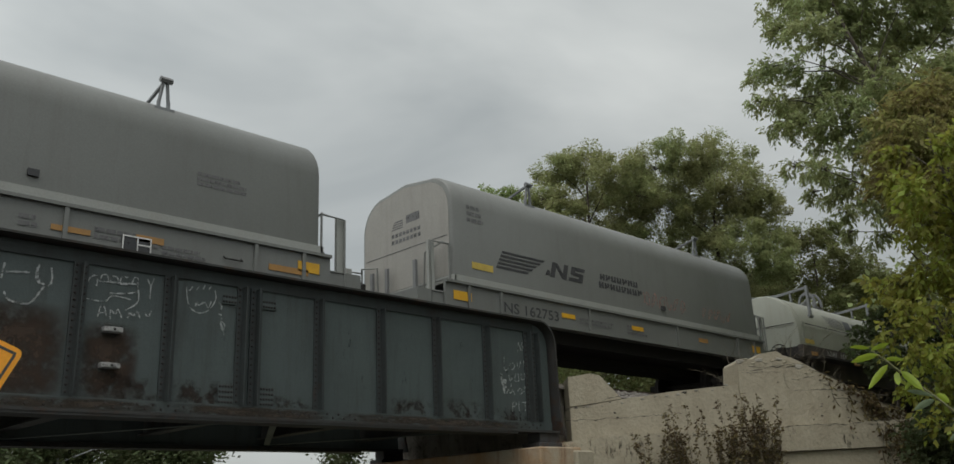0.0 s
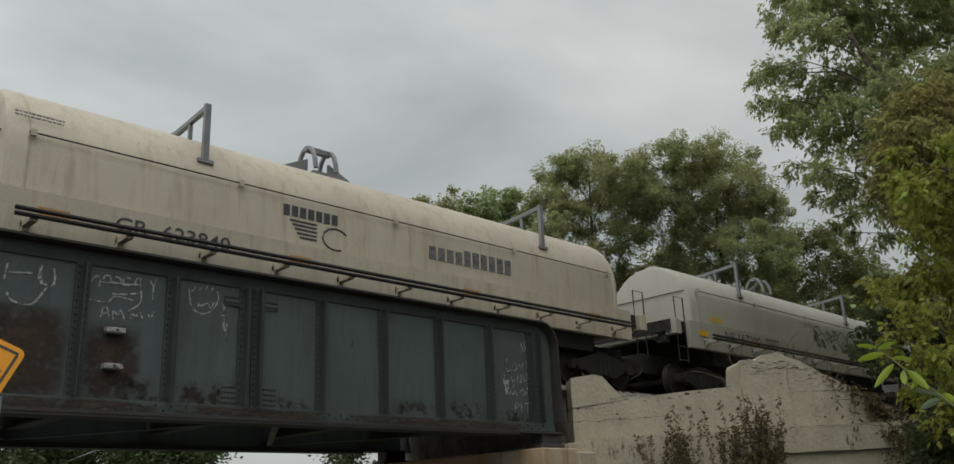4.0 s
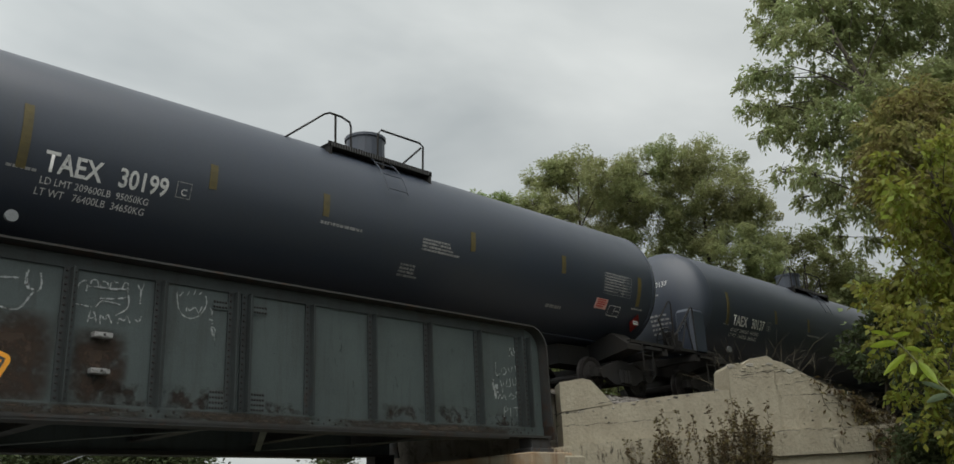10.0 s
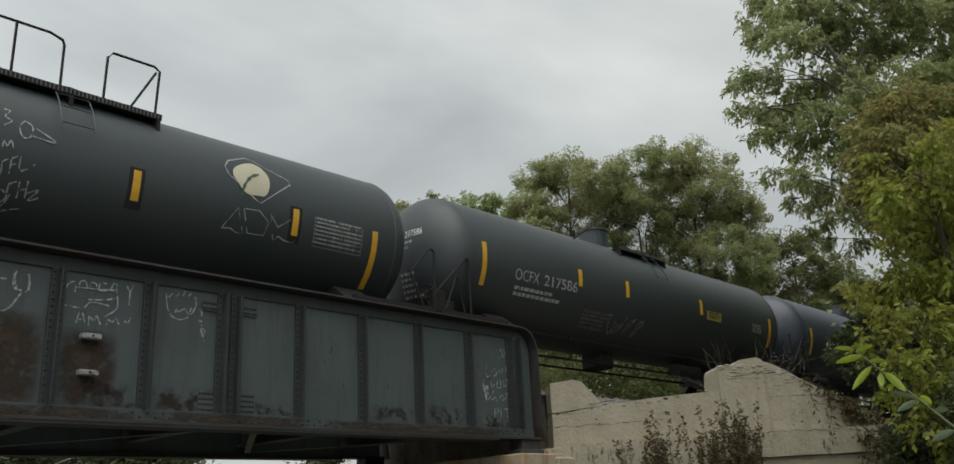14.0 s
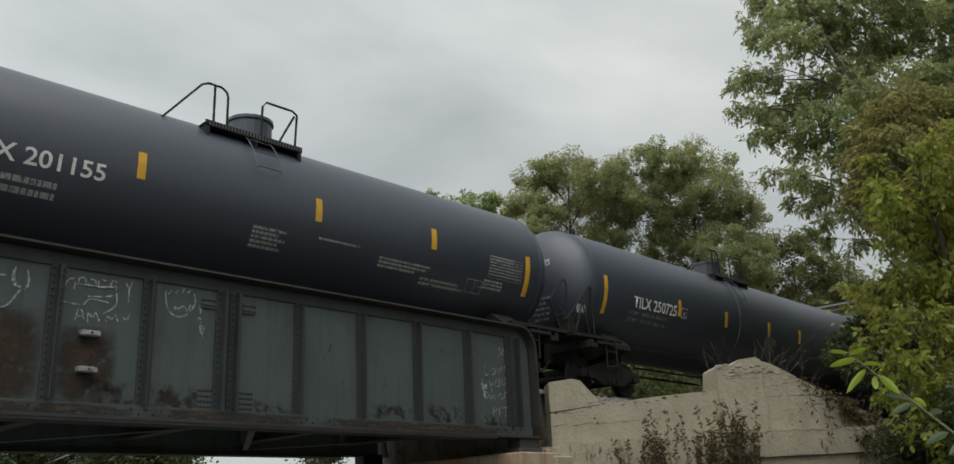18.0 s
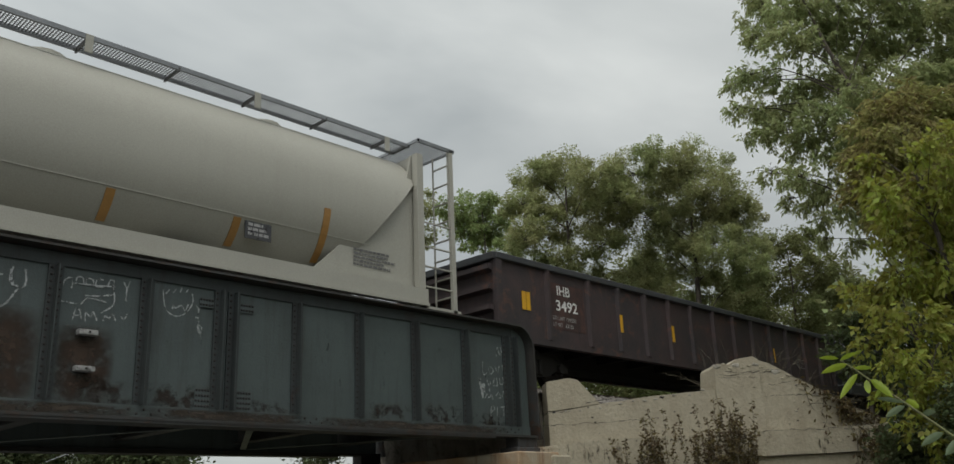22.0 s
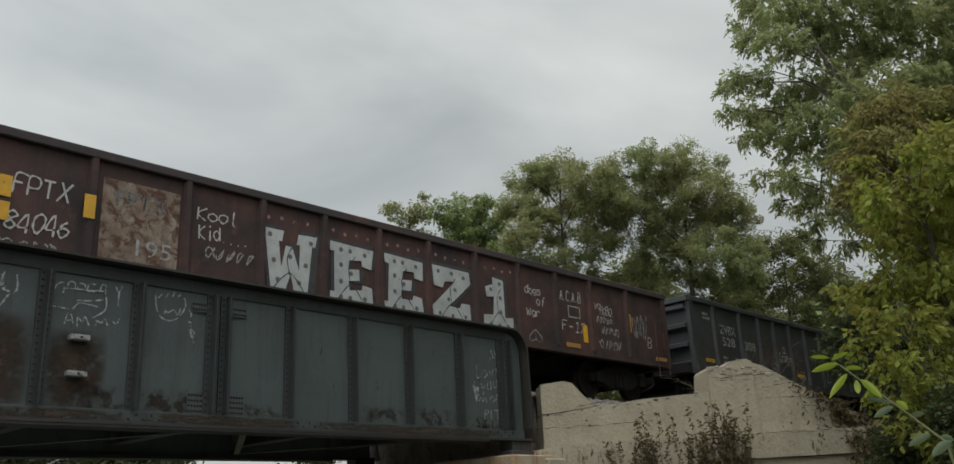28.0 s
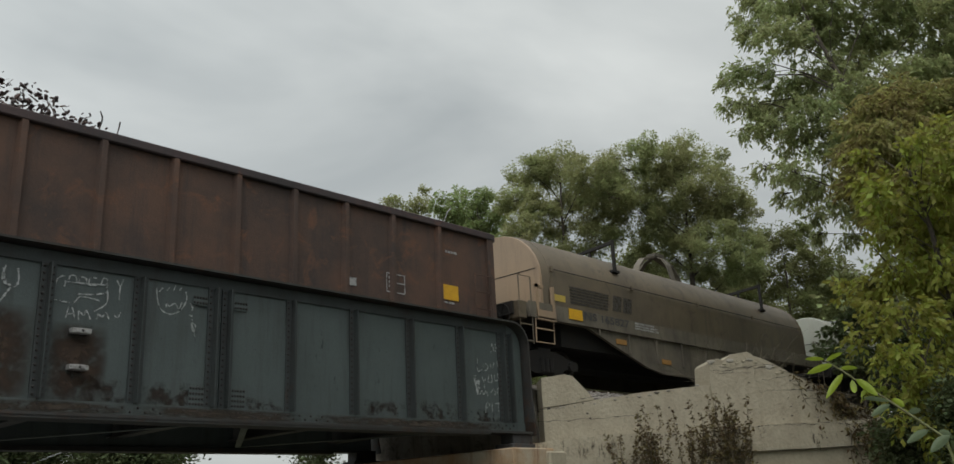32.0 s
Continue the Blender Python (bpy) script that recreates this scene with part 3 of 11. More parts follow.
M_DULL_STRIPE = surf("dirty_dark_yellow_stripe", (0.13, 0.1, 0.03), (0.07, 0.06, 0.03), 0.5, 0, 4, 0.7, bump=0)
M_RED_PANEL = surf("pinkish_white_panel", (0.6, 0.36, 0.32), (0.52, 0.3, 0.27), 0.5, 0, 4, 0.5, bump=0)
M_GALV_DARK = surf("dull_grating_steel", (0.12, 0.12, 0.12), (0.07, 0.07, 0.07), 0.6, 0.4, 4)
M_FRAME = surf("grey_lifting_steel", (0.2, 0.21, 0.215), (0.14, 0.14, 0.14), 0.55, 0.2, 2, 0.7)
M_WORN = surf("worn_buff_and_rust", (0.15, 0.09, 0.06), (0.34, 0.3, 0.24), 0.8, 0, 2.4, 0.9, (0.08, 0.05, 0.04), 0.7, (0.09, 0.04, 0.025), 0.52, 0.3)
swaying = []     # (thing, rows)


# ---- ground, road, embankment ----
def lift_of(x, y):
    """Height of the ground: flat road, rising to the wing walls and the railway bank."""
    def ramp(a, b, v):
        t = max(0.0, min(1.0, (v - a) / (b - a)))
        return t * t * (3 - 2 * t)
    bank = ramp(12.5, 18, x) if x > 0 else ramp(-8.5, -14, x)
    across = ramp(3, 9, y) * (1 - ramp(18, 26, y))
    return 1.9 * bank * across


def ground_sheet():
    bm = bmesh.new()
    near = [-40 + 2 * i for i in range(41)]
    line = [-3000, -800, -200, -90] + near + [60, 90, 200, 800, 3000]
    liney = [-3000, -800, -200, -60] + [-30 + 2 * i for i in range(41)] + [70, 120, 200, 800, 3000]
    grid = [[bm.verts.new((x, y, -0.03 + lift_of(x, y) + (0.05 * noise.noise((x * 0.3, y * 0.3, 0)) if abs(x) > 8 else 0))) for y in liney] for x in line]
    for i in range(len(line) - 1):
        for j in range(len(liney) - 1):
            bm.faces.new((grid[i][j], grid[i + 1][j], grid[i + 1][j + 1], grid[i][j + 1]))
    return tagged(part("ground", bm, M_GROUND, None, smooth=True), "rough grass and soil around the road and railway bank", "ground", kind="structure")


ground_sheet()
tagged(part("road", boxes((-7.0, 9.0, -200, 260, -0.2, 0.02)), M_ASPHALT, None), "worn grey asphalt road passing under the bridge", "road", kind="structure")


def bank_solid(name, x0, x1):
    """Railway bank with a ballast top."""
    bm = bmesh.new()
    prism(bm, [(YT - 6.4, 0.6), (YT - 2.6, 3.55), (YT - 1.9, 3.98), (YT + 1.9, 3.98), (YT + 2.6, 3.55), (YT + 9.0, -0.1), (YT - 6.4, -0.1)], x0, x1)
    return tagged(part(name, bm, M_BALLAST, None), "railway bank of soil topped with grey ballast", "embankment", kind="structure")


bank_solid("embankment_east", 19.0, 420)
bank_solid("embankment_west", -420, -16.0)


def stones(name, x0, x1, y0, y1, count, zf, seed):
    rnd = random.Random(seed)
    vs, fs = [], []
    for _ in range(count):
        x, y = rnd.uniform(x0, x1), rnd.uniform(y0, y1)
        if y < YG + 0.85 - (x - 13.2) * 0.908:     # nothing on or before the wing wall
            continue
        r = rnd.uniform(0.025, 0.06)
        z = zf(x, y) + r * 0.2
        b = len(vs)
        for d in ((1, 0, 0), (-1, 0, 0), (0, 1, 0), (0, -1, 0), (0, 0, 1), (0, 0, -1)):
            vs.append((x + r * (d[0] + rnd.uniform(-0.4, 0.4)), y + r * (d[1] + rnd.uniform(-0.4, 0.4)), z + r * (0.8 * d[2] + rnd.uniform(-0.3, 0.3))))
        for f in ((0, 2, 4), (2, 1, 4), (1, 3, 4), (3, 0, 4), (2, 0, 5), (1, 2, 5), (3, 1, 5), (0, 3, 5)):
            fs.append(tuple(b + i for i in f))
    me = bpy.data.meshes.new(name)
    me.from_pydata(vs, [], fs)
    return tagged(shape(name, me, M_BALLAST), "loose grey crushed ballast stones beside the track", "ballast", kind="stuff")


# ballast shoulder between the abutment's walls and the track
def shoulder_z(x, y):
    s = max(0.0, min(1.0, (y - (YT - 3.3)) / 1.4))
    return 3.5 + 0.45 * s


bm = bmesh.new()
cols = [13.35 + 0.3 * i for i in range(20)]
rws = [j / 28 for j in range(29)]
def bed_point(x, q):
    y0 = YG - 0.1 - (x - 13.2) * 0.908 + 0.75
    y = y0 + (YT + 2.1 - y0) * q
    return (x, y, max(2.4, shoulder_z(x, y) - max(0, YT - 3.4 - y) * 0.12) + 0.03 * noise.noise((x * 3, y * 3, 0)))


grid = [[bm.verts.new(bed_point(x, q)) for q in rws] for x in cols]
for i in range(len(cols) - 1):
    for j in range(len(rws) - 1):
        bm.faces.new((grid[i][j], grid[i + 1][j], grid[i + 1][j + 1], grid[i][j + 1]))
tagged(part("ballast_bed", bm, M_BALLAST, None, smooth=True), "bed of grey crushed stone behind the abutment", "ballast", kind="structure")
stones("ballast_stones", 13.4, 19.0, YT - 3.6, YT - 1.2, 3500, lambda x, y: shoulder_z(x, y), 3)


# ---- track ----
def rail_profile(y):
    return [(y - 0.07, RZ - 0.17), (y + 0.07, RZ - 0.17), (y + 0.07, RZ - 0.155), (y + 0.01, RZ - 0.135), (y + 0.01, RZ - 0.04), (y + 0.036, RZ - 0.03), (y + 0.036, RZ - 0.004), (y + 0.028, RZ), (y - 0.028, RZ), (y - 0.036, RZ - 0.004), (y - 0.036, RZ - 0.03), (y - 0.01, RZ - 0.04), (y - 0.01, RZ - 0.135), (y - 0.07, RZ - 0.155)]


for s in (-1, 1):
    tagged(part("rail", prism(bmesh.new(), rail_profile(YT + s * 0.753), -420, 420), M_RAIL, None), "rusty steel running rail with a worn bright head", "rail", "rails of the track", "structure")
tie = boxes((-0.115, 0.115, -1.3, 1.3, -0.2, 0.0), bevel=0.008)
tie_mesh = bpy.data.meshes.new("railroad_tie")
tie.to_mesh(tie_mesh)
tie.free()
tie_mesh.materials.append(M_TIE)
track_ties = thing("track_ties", pose(0, 0, 0), "dark creosoted timber ties under the rails", "railroad tie", kind="structure")
for i in range(96):
    ob = new("tie", tie_mesh)
    ob.parent = track_ties
    ob.matrix_basis = pose(-12 + 0.55 * i, YT, RZ - 0.17)


# ---- plate girder bridge ----
bridge = thing("plate_girder_bridge", pose(0, 0, 0), "riveted blue-grey steel plate girder railway bridge with rust stains", "railway bridge")
GL = -9.0
STIFF = [12.59 - 1.213 * k for k in range(18)]
rivet_pts = []


def girder(y, near):
    sg = -1 if near else 1
    lab = "blue-grey painted web with dark rust streaks" if near else ""
    prof = [(GL, GB + 0.02), (GEND - 0.04, GB + 0.02), (GEND - 0.04, 4.62)]
    for k in range(1, 9):
        a = math.pi / 2 * k / 9
        prof.append((GEND - 0.42 + 0.38 * math.cos(a), 4.62 + 0.4 * math.sin(a)))
    prof += [(GEND - 0.42, GT - 0.03), (GL, GT - 0.03)]
    part("web", prism_y(bmesh.new(), prof, y if near else y - 0.02, y + 0.02 if near else y), M_GIRDER, bridge, lab)
    # top flange that bends down over the rounded end
    path = [(GL, GT), (GEND - 0.42, GT)]
    for k in range(1, 10):
        a = math.pi / 2 * (1 - k / 9)
        path.append((GEND - 0.42 + 0.42 * math.cos(a), 4.62 + 0.44 * math.sin(a)))
    path += [(GEND, 4.2), (GEND + 0.03, 3.2), (GEND + 0.09, GB - 0.06)]
    bm = bmesh.new()
    rings = []
    for i, (x, z) in enumerate(path):
        a, b = path[max(0, i - 1)], path[min(len(path) - 1, i + 1)]
        d = Vector((b[0] - a[0], b[1] - a[1])).normalized()
        nx, nz = -d.y * 0.03, d.x * 0.03
        rings.append([(x, y - 0.19, z), (x, y + 0.19, z), (x + nx, y + 0.19, z + nz), (x + nx, y - 0.19, z + nz)])
    ring_solid(bm, [[Vector(p) for p in r] for r in rings])
    part("top_flange", bm, M_FLANGE, bridge, "sooty steel cover plate, bent down over the rounded end")
    part("bottom_flange", boxes((GL, GEND - 0.05, y - 0.21, y + 0.21, GB - 0.04, GB), (GL + 1, GEND - 1.2, y - 0.2, y + 0.2, GB - 0.075, GB - 0.04)), M_FLANGE, bridge, "rusted steel bottom flange plates")
    f = y + sg * 0.012
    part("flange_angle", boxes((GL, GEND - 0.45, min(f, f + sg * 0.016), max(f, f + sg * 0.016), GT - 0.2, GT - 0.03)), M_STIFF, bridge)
    part("flange_angle", boxes((GL, GEND - 0.05, min(f, f + sg * 0.016), max(f, f + sg * 0.016), GB, GB + 0.17)), M_GIRDER, bridge)
    for i, x in enumerate(STIFF):
        double = i == 5
        b = f + sg * 0.018
        for dx in ((-0.11, 0.11) if (double or i == 0) else (0.0,)):
            xx = x + dx
            o = sg * 0.13
            left = -0.095
            outline = [(xx + left, f), (xx + 0.095, f), (xx + 0.095, b), (xx + 0.01, b), (xx + 0.01, f + o), (xx - 0.01, f + o), (xx - 0.01, b), (xx + left, b)]
            st = bmesh.new()
            ring_solid(st, [[Vector((px, py, z)) for px, py in outline] for z in (GB + 0.17, GT - 0.2)])
            bmesh.ops.recalc_face_normals(st, faces=st.faces[:])
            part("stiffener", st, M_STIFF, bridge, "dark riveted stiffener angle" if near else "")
            for k in range(19):
                z = GB + 0.22 + k * (GT - GB - 0.46) / 18
                rivet_pts.append((xx + 0.055, b, z, sg))
                rivet_pts.append((xx - 0.055, b, z, sg))
        if double and near:
            for z0, z1 in ((GB + 0.17, GB + 0.42), (GT - 0.47, GT - 0.36)):
                for xa_, xb_ in ((x - 0.44, x - 0.21), (x + 0.21, x + 0.44)):
                    part("splice_plate", boxes((xa_, xb_, f + sg * 0.014, f, z0, z1)), M_GIRDER, bridge, "riveted splice plate")
                for q in range(5):
                    for h in range(max(1, round((z1 - z0) / 0.07))):
                        for side in (-1, 1):
                            rivet_pts.append((x + side * (0.235 + 0.045 * q), f + sg * 0.014, z0 + 0.035 + 0.072 * h, sg))
    for k in range(int((GEND - GL - 0.3) / 0.105)):
        x = GL + 0.1 + k * 0.105
        rivet_pts.append((x, f + sg * 0.016, GB + (0.06 if k % 2 else 0.115), sg))


girder(YG, True)
girder(2 * YT - YG, False)


def rivet_mesh(name, pts, r):
    vs, fs = [], []
    for x, y, z, sg in pts:
        b = len(vs)
        for k in range(6):
            a = k * math.tau / 6
            vs.append((x + r * math.cos(a), y, z + r * math.sin(a)))
        for k in range(6):
            a = k * math.tau / 6
            vs.append((x + 0.55 * r * math.cos(a), y + sg * r * 0.6, z + 0.55 * r * math.sin(a)))
        for k in range(6):
            fs.append((b + k, b + (k + 1) % 6, b + 6 + (k + 1) % 6, b + 6 + k))
        fs.append(tuple(b + 6 + k for k in range(6)))
    me = bpy.data.meshes.new(name)
    me.from_pydata(vs, [], fs)
    return me


ob = shape("rivets", rivet_mesh("rivets", [p for p in rivet_pts if p[3] < 0 or p[0] > 0], 0.021), M_RIVET, bridge)
tagged(ob, "rows of dark rivet heads", kind="stuff")

# floor system and bracing under the track
for i in range(9):
    x = 12.0 - 2.43 * i
    bm = boxes((x - 0.015, x + 0.015, YG + 0.03, 2 * YT - YG - 0.03, 3.18, 3.75), (x - 0.12, x + 0.12, YG + 0.03, 2 * YT - YG - 0.03, 3.15, 3.18), (x - 0.12, x + 0.12, YG + 0.03, 2 * YT - YG - 0.03, 3.75, 3.78))
    part("floor_beam", bm, M_GIRDER_DARK, bridge, "sooty steel floor beam")
for y in (YT - 0.85, YT + 0.85):
    part("stringer", boxes((GL, 13.1, y - 0.01, y + 0.01, 3.4, 3.86), (GL, 13.1, y - 0.12, y + 0.12, 3.86, 3.88), (GL, 13.1, y - 0.1, y + 0.1, 3.38, 3.4)), M_GIRDER_DARK, bridge)
part("deck", boxes((GL, 13.3, YG + 0.25, 2 * YT - YG - 0.25, 3.785, 3.86)), M_GIRDER_DARK, bridge, "dark steel deck under the ties")
for i in range(5):
    x = 12.0 - 4.86 * i
    for a, b in (((x, YG + 0.2), (x - 2.43, 2 * YT - YG - 0.2)), ((x - 4.86, YG + 0.2), (x - 2.43, 2 * YT - YG - 0.2))):
        bm = bmesh.new()
        d = Vector((b[0] - a[0], b[1] - a[1], 0)).normalized()
        s = Vector((-d.y, d.x, 0)) * 0.055
        p0, p1 = Vector((a[0], a[1], 3.02)), Vector((b[0], b[1], 3.02))
        ring_solid(bm, [[p + s, p - s, p - s + Vector((0, 0, 0.014)), p + s + Vector((0, 0, 0.014))] for p in (p0, p1)])
        part("lateral_brace", bm, M_GIRDER, bridge, "grey flat steel bracing bar")
# small pale brackets bolted on the web
for z0 in (4.0, 3.54):
    br = part("sign_bracket", boxes((4.42, 4.66, YG - 0.12, YG - 0.002, z0, z0 + 0.065), (4.46, 4.5, YG - 0.13, YG - 0.12, z0 + 0.01, z0 + 0.05), (4.57, 4.61, YG - 0.13, YG - 0.12, z0 + 0.01, z0 + 0.05), bevel=0.006), M_WHITE_DULL, bridge, "pale weathered wooden block bolted on the web")
    part("bolt", boxes((4.535, 4.56, YG - 0.135, YG - 0.12, z0 + 0.02, z0 + 0.045)), M_UNDER, br)
# rust blooming through the paint: thin films with ragged edges
def film_of(name, dark, light, spread, stretch=(1, 1, 1)):
    """A thin uneven film of rust or dirt that ends softly at its rim."""
    m, n, l, bs = nodes_of(name)
    co = n.new("ShaderNodeTexCoord")
    no = n.new("ShaderNodeTexNoise")
    no.inputs["Scale"].default_value, no.inputs["Detail"].default_value, no.inputs["Roughness"].default_value = 3.2, 10, 0.75
    mp = n.new("ShaderNodeMapping")
    mp.inputs["Scale"].default_value = stretch
    l.new(co.outputs["Object"], mp.inputs["Vector"])
    l.new(mp.outputs["Vector"], no.inputs["Vector"])
    no2 = n.new("ShaderNodeTexNoise")
    no2.inputs["Scale"].default_value, no2.inputs["Detail"].default_value = 14, 6
    l.new(co.outputs["Object"], no2.inputs["Vector"])
    rp = n.new("ShaderNodeMapRange")
    rp.inputs["From Min"].default_value, rp.inputs["From Max"].default_value = 0.58 - spread, 0.76 - spread
    l.new(no.outputs["Fac"], rp.inputs["Value"])
    # fades out at the film's rim
    sp = n.new("ShaderNodeSeparateXYZ")
    l.new(co.outputs["Generated"], sp.inputs[0])
    last = rp.outputs["Result"]
    for axis in ("X", "Z"):
        a = n.new("ShaderNodeMath")
        a.operation = "PINGPONG"
        a.inputs[1].default_value = 0.5
        l.new(sp.outputs[axis], a.inputs[0])
        b = n.new("ShaderNodeMapRange")
        b.inputs["From Max"].default_value = 0.3
        l.new(a.outputs[0], b.inputs["Value"])
        c = n.new("ShaderNodeMath")
        c.operation = "MULTIPLY"
        l.new(last, c.inputs[0]), l.new(b.outputs["Result"], c.inputs[1])
        last = c.outputs[0]
    cr = n.new("ShaderNodeValToRGB")
    cr.color_ramp.elements[0].color, cr.color_ramp.elements[1].color = rgb(dark), rgb(light)
    l.new(no2.outputs["Fac"], cr.inputs["Fac"])
    l.new(cr.outputs["Color"], bs.inputs["Base Color"])
    l.new(last, bs.inputs["Alpha"])
    bs.inputs["Roughness"].default_value = 0.9
    return m


M_FILM = film_of("rust_bloom", (0.024, 0.017, 0.013), (0.072, 0.045, 0.029), 0.22)
M_FILM_THIN = film_of("thin_rust_bloom", (0.022, 0.018, 0.015), (0.046, 0.033, 0.026), 0.1)
M_GRIME = film_of("brown_grime", (0.03, 0.024, 0.018), (0.08, 0.062, 0.045), 0.2, (0.6, 1, 3))
M_CHIP = film_of("dark_paint_chips", (0.014, 0.013, 0.012), (0.03, 0.024, 0.02), -0.02, (2.2, 1, 0.8))
for x0, x1, z0, z1, mm in ((2.9, 4.02, 2.95, 4.3, M_FILM), (4.15, 4.95, 2.9, 4.15, M_FILM), (4.5, 5.3, 3.0, 3.5, M_FILM_THIN), (5.35, 6.4, 2.95, 3.5, M_FILM_THIN), (6.6, 7.7, 2.95, 3.35, M_FILM_THIN), (9.1, 10.1, 2.95, 3.45, M_FILM_THIN), (10.25, 11.3, 2.95, 3.5, M_FILM_THIN), (11.4, 12.5, 2.95, 3.4, M_FILM_THIN), (0.0, 2.85, 2.95, 4.5, M_FILM)):
    part("rust_patch", boxes((x0, x1, YG - 0.004, YG - 0.003, max(z0, 3.02), min(z1, 5.0))), mm, bridge, "brown rust blooming through the paint")
for x0, x1 in ((-2.0, 2.9), (2.9, 5.3), (5.3, 8.0), (8.0, 12.5)):
    part("grime_band", boxes((x0, x1, YG - 0.0345, YG - 0.0335, 3.0, 3.16)), M_GRIME, bridge, "brown grime along the bottom angle")
for k in range(1, 8):
    x0 = 4.2 + 1.213 * (k - 0.08)
    part("chipped_paint", boxes((x0, x0 + 1.0, YG - 0.0065, YG - 0.0055, 3.2 + 0.1 * (k % 3), 4.7)), M_CHIP, bridge)
# chalky scrawls
g_y = YG - 0.006
stroke("scrawl", [smooth_line(q) for q in [[(3.2, 4.72), (3.18, 4.52)], [(3.22, 4.61), (3.37, 4.63), (3.49, 4.64)], [(3.6, 4.76), (3.57, 4.62), (3.6, 4.54), (3.67, 4.52), (3.74, 4.52), (3.76, 4.61), (3.74, 4.74)], [(3.57, 4.72), (3.62, 4.53)], [(3.23, 4.37), (3.25, 4.31), (3.3, 4.27), (3.38, 4.25), (3.5, 4.25), (3.58, 4.32), (3.64, 4.43), (3.68, 4.49)]]], 0.026, g_y, M_CHALK, bridge, label="chalky white scrawl")
stroke("scrawl", [smooth_line(q) for q in [[(4.2, 4.6), (4.22, 4.68), (4.29, 4.73), (4.32, 4.67), (4.31, 4.59)], [(4.36, 4.65), (4.37, 4.74), (4.44, 4.75), (4.46, 4.67)], [(4.49, 4.66), (4.49, 4.74), (4.57, 4.74), (4.59, 4.66)], [(4.71, 4.76), (4.63, 4.75), (4.62, 4.66), (4.72, 4.67)], [(4.77, 4.68), (4.8, 4.77), (4.85, 4.76), (4.84, 4.67)], [(4.98, 4.78), (5.03, 4.7), (5.07, 4.8)], [(5.03, 4.7), (5.03, 4.52)], [(4.34, 4.66), (4.58, 4.67), (4.87, 4.69)], [(4.49, 4.52), (4.69, 4.54), (4.88, 4.59)], [(4.84, 4.72), (4.87, 4.46), (4.71, 4.32)], [(4.2, 4.41), (4.43, 4.4), (4.53, 4.49), (4.77, 4.47)], [(4.36, 4.19), (4.39, 4.33), (4.44, 4.32), (4.47, 4.2)], [(4.37, 4.24), (4.45, 4.26)], [(4.52, 4.18), (4.52, 4.3), (4.58, 4.25), (4.61, 4.32), (4.67, 4.21)], [(4.75, 4.22), (4.77, 4.29), (4.82, 4.26), (4.87, 4.32), (4.91, 4.24)], [(4.97, 4.32), (5.02, 4.27), (5.06, 4.35)]]], 0.02, g_y, M_CHALK, bridge, label="smeared white scrawl")
stroke("scrawl", [smooth_line(q) for q in [[(5.54, 4.75), (5.56, 4.59), (5.61, 4.47), (5.73, 4.41), (5.85, 4.44), (5.94, 4.53), (5.99, 4.65), (5.97, 4.76)], [(5.58, 4.7), (5.63, 4.77)], [(5.69, 4.73), (5.73, 4.79)], [(5.79, 4.75), (5.82, 4.85)], [(5.87, 4.76), (5.91, 4.81)], [(5.69, 4.5), (5.7, 4.56), (5.74, 4.52), (5.82, 4.57), (5.88, 4.5), (5.92, 4.6)], [(6.04, 4.6), (6.08, 4.55), (6.07, 4.47), (6.1, 4.59)], [(6.04, 4.43), (6.09, 4.42)], [(6.09, 4.38), (6.08, 4.28), (6.12, 4.2), (6.14, 4.29), (6.09, 4.31), (6.14, 4.14)]]], 0.02, g_y, M_CHALK, bridge, label="white grinning face scrawl")
stroke("scrawl", [smooth_line(q) for q in [[(12.22, 4.45), (12.26, 4.63), (12.31, 4.48)], [(12.34, 4.48), (12.36, 4.66), (12.43, 4.62), (12.37, 4.56), (12.45, 4.49)], [(12.48, 4.53), (12.52, 4.71), (12.58, 4.66), (12.53, 4.59)], [(11.84, 4.32), (11.84, 4.09), (11.95, 4.12)], [(12.01, 4.22), (11.98, 4.14), (12.06, 4.11), (12.12, 4.19), (12.05, 4.24)], [(12.18, 4.25), (12.23, 4.14), (12.29, 4.28)], [(12.5, 4.19), (12.4, 4.18), (12.38, 4.31), (12.48, 4.33)], [(12.39, 4.24), (12.48, 4.26)], [(11.94, 3.99), (11.99, 3.88), (12.05, 4.0)], [(12.0, 3.88), (11.99, 3.77)], [(12.14, 4.04), (12.1, 3.91), (12.21, 3.91), (12.2, 4.05)], [(12.28, 4.05), (12.29, 3.94), (12.38, 3.96), (12.37, 4.08)], [(11.86, 3.65), (11.92, 3.73), (11.97, 3.66), (12.03, 3.73), (12.08, 3.64)], [(12.16, 3.71), (12.24, 3.77), (12.29, 3.69), (12.21, 3.67)], [(12.33, 3.7), (12.37, 3.81), (12.42, 3.72), (12.47, 3.84), (12.47, 3.72)], [(12.0, 3.33), (12.03, 3.51), (12.12, 3.48), (12.03, 3.42)], [(12.18, 3.52), (12.18, 3.35)], [(12.26, 3.51), (12.44, 3.53)], [(12.35, 3.52), (12.35, 3.36)]]], 0.022, g_y, M_CHALK, bridge, label="thin white scrawled words")
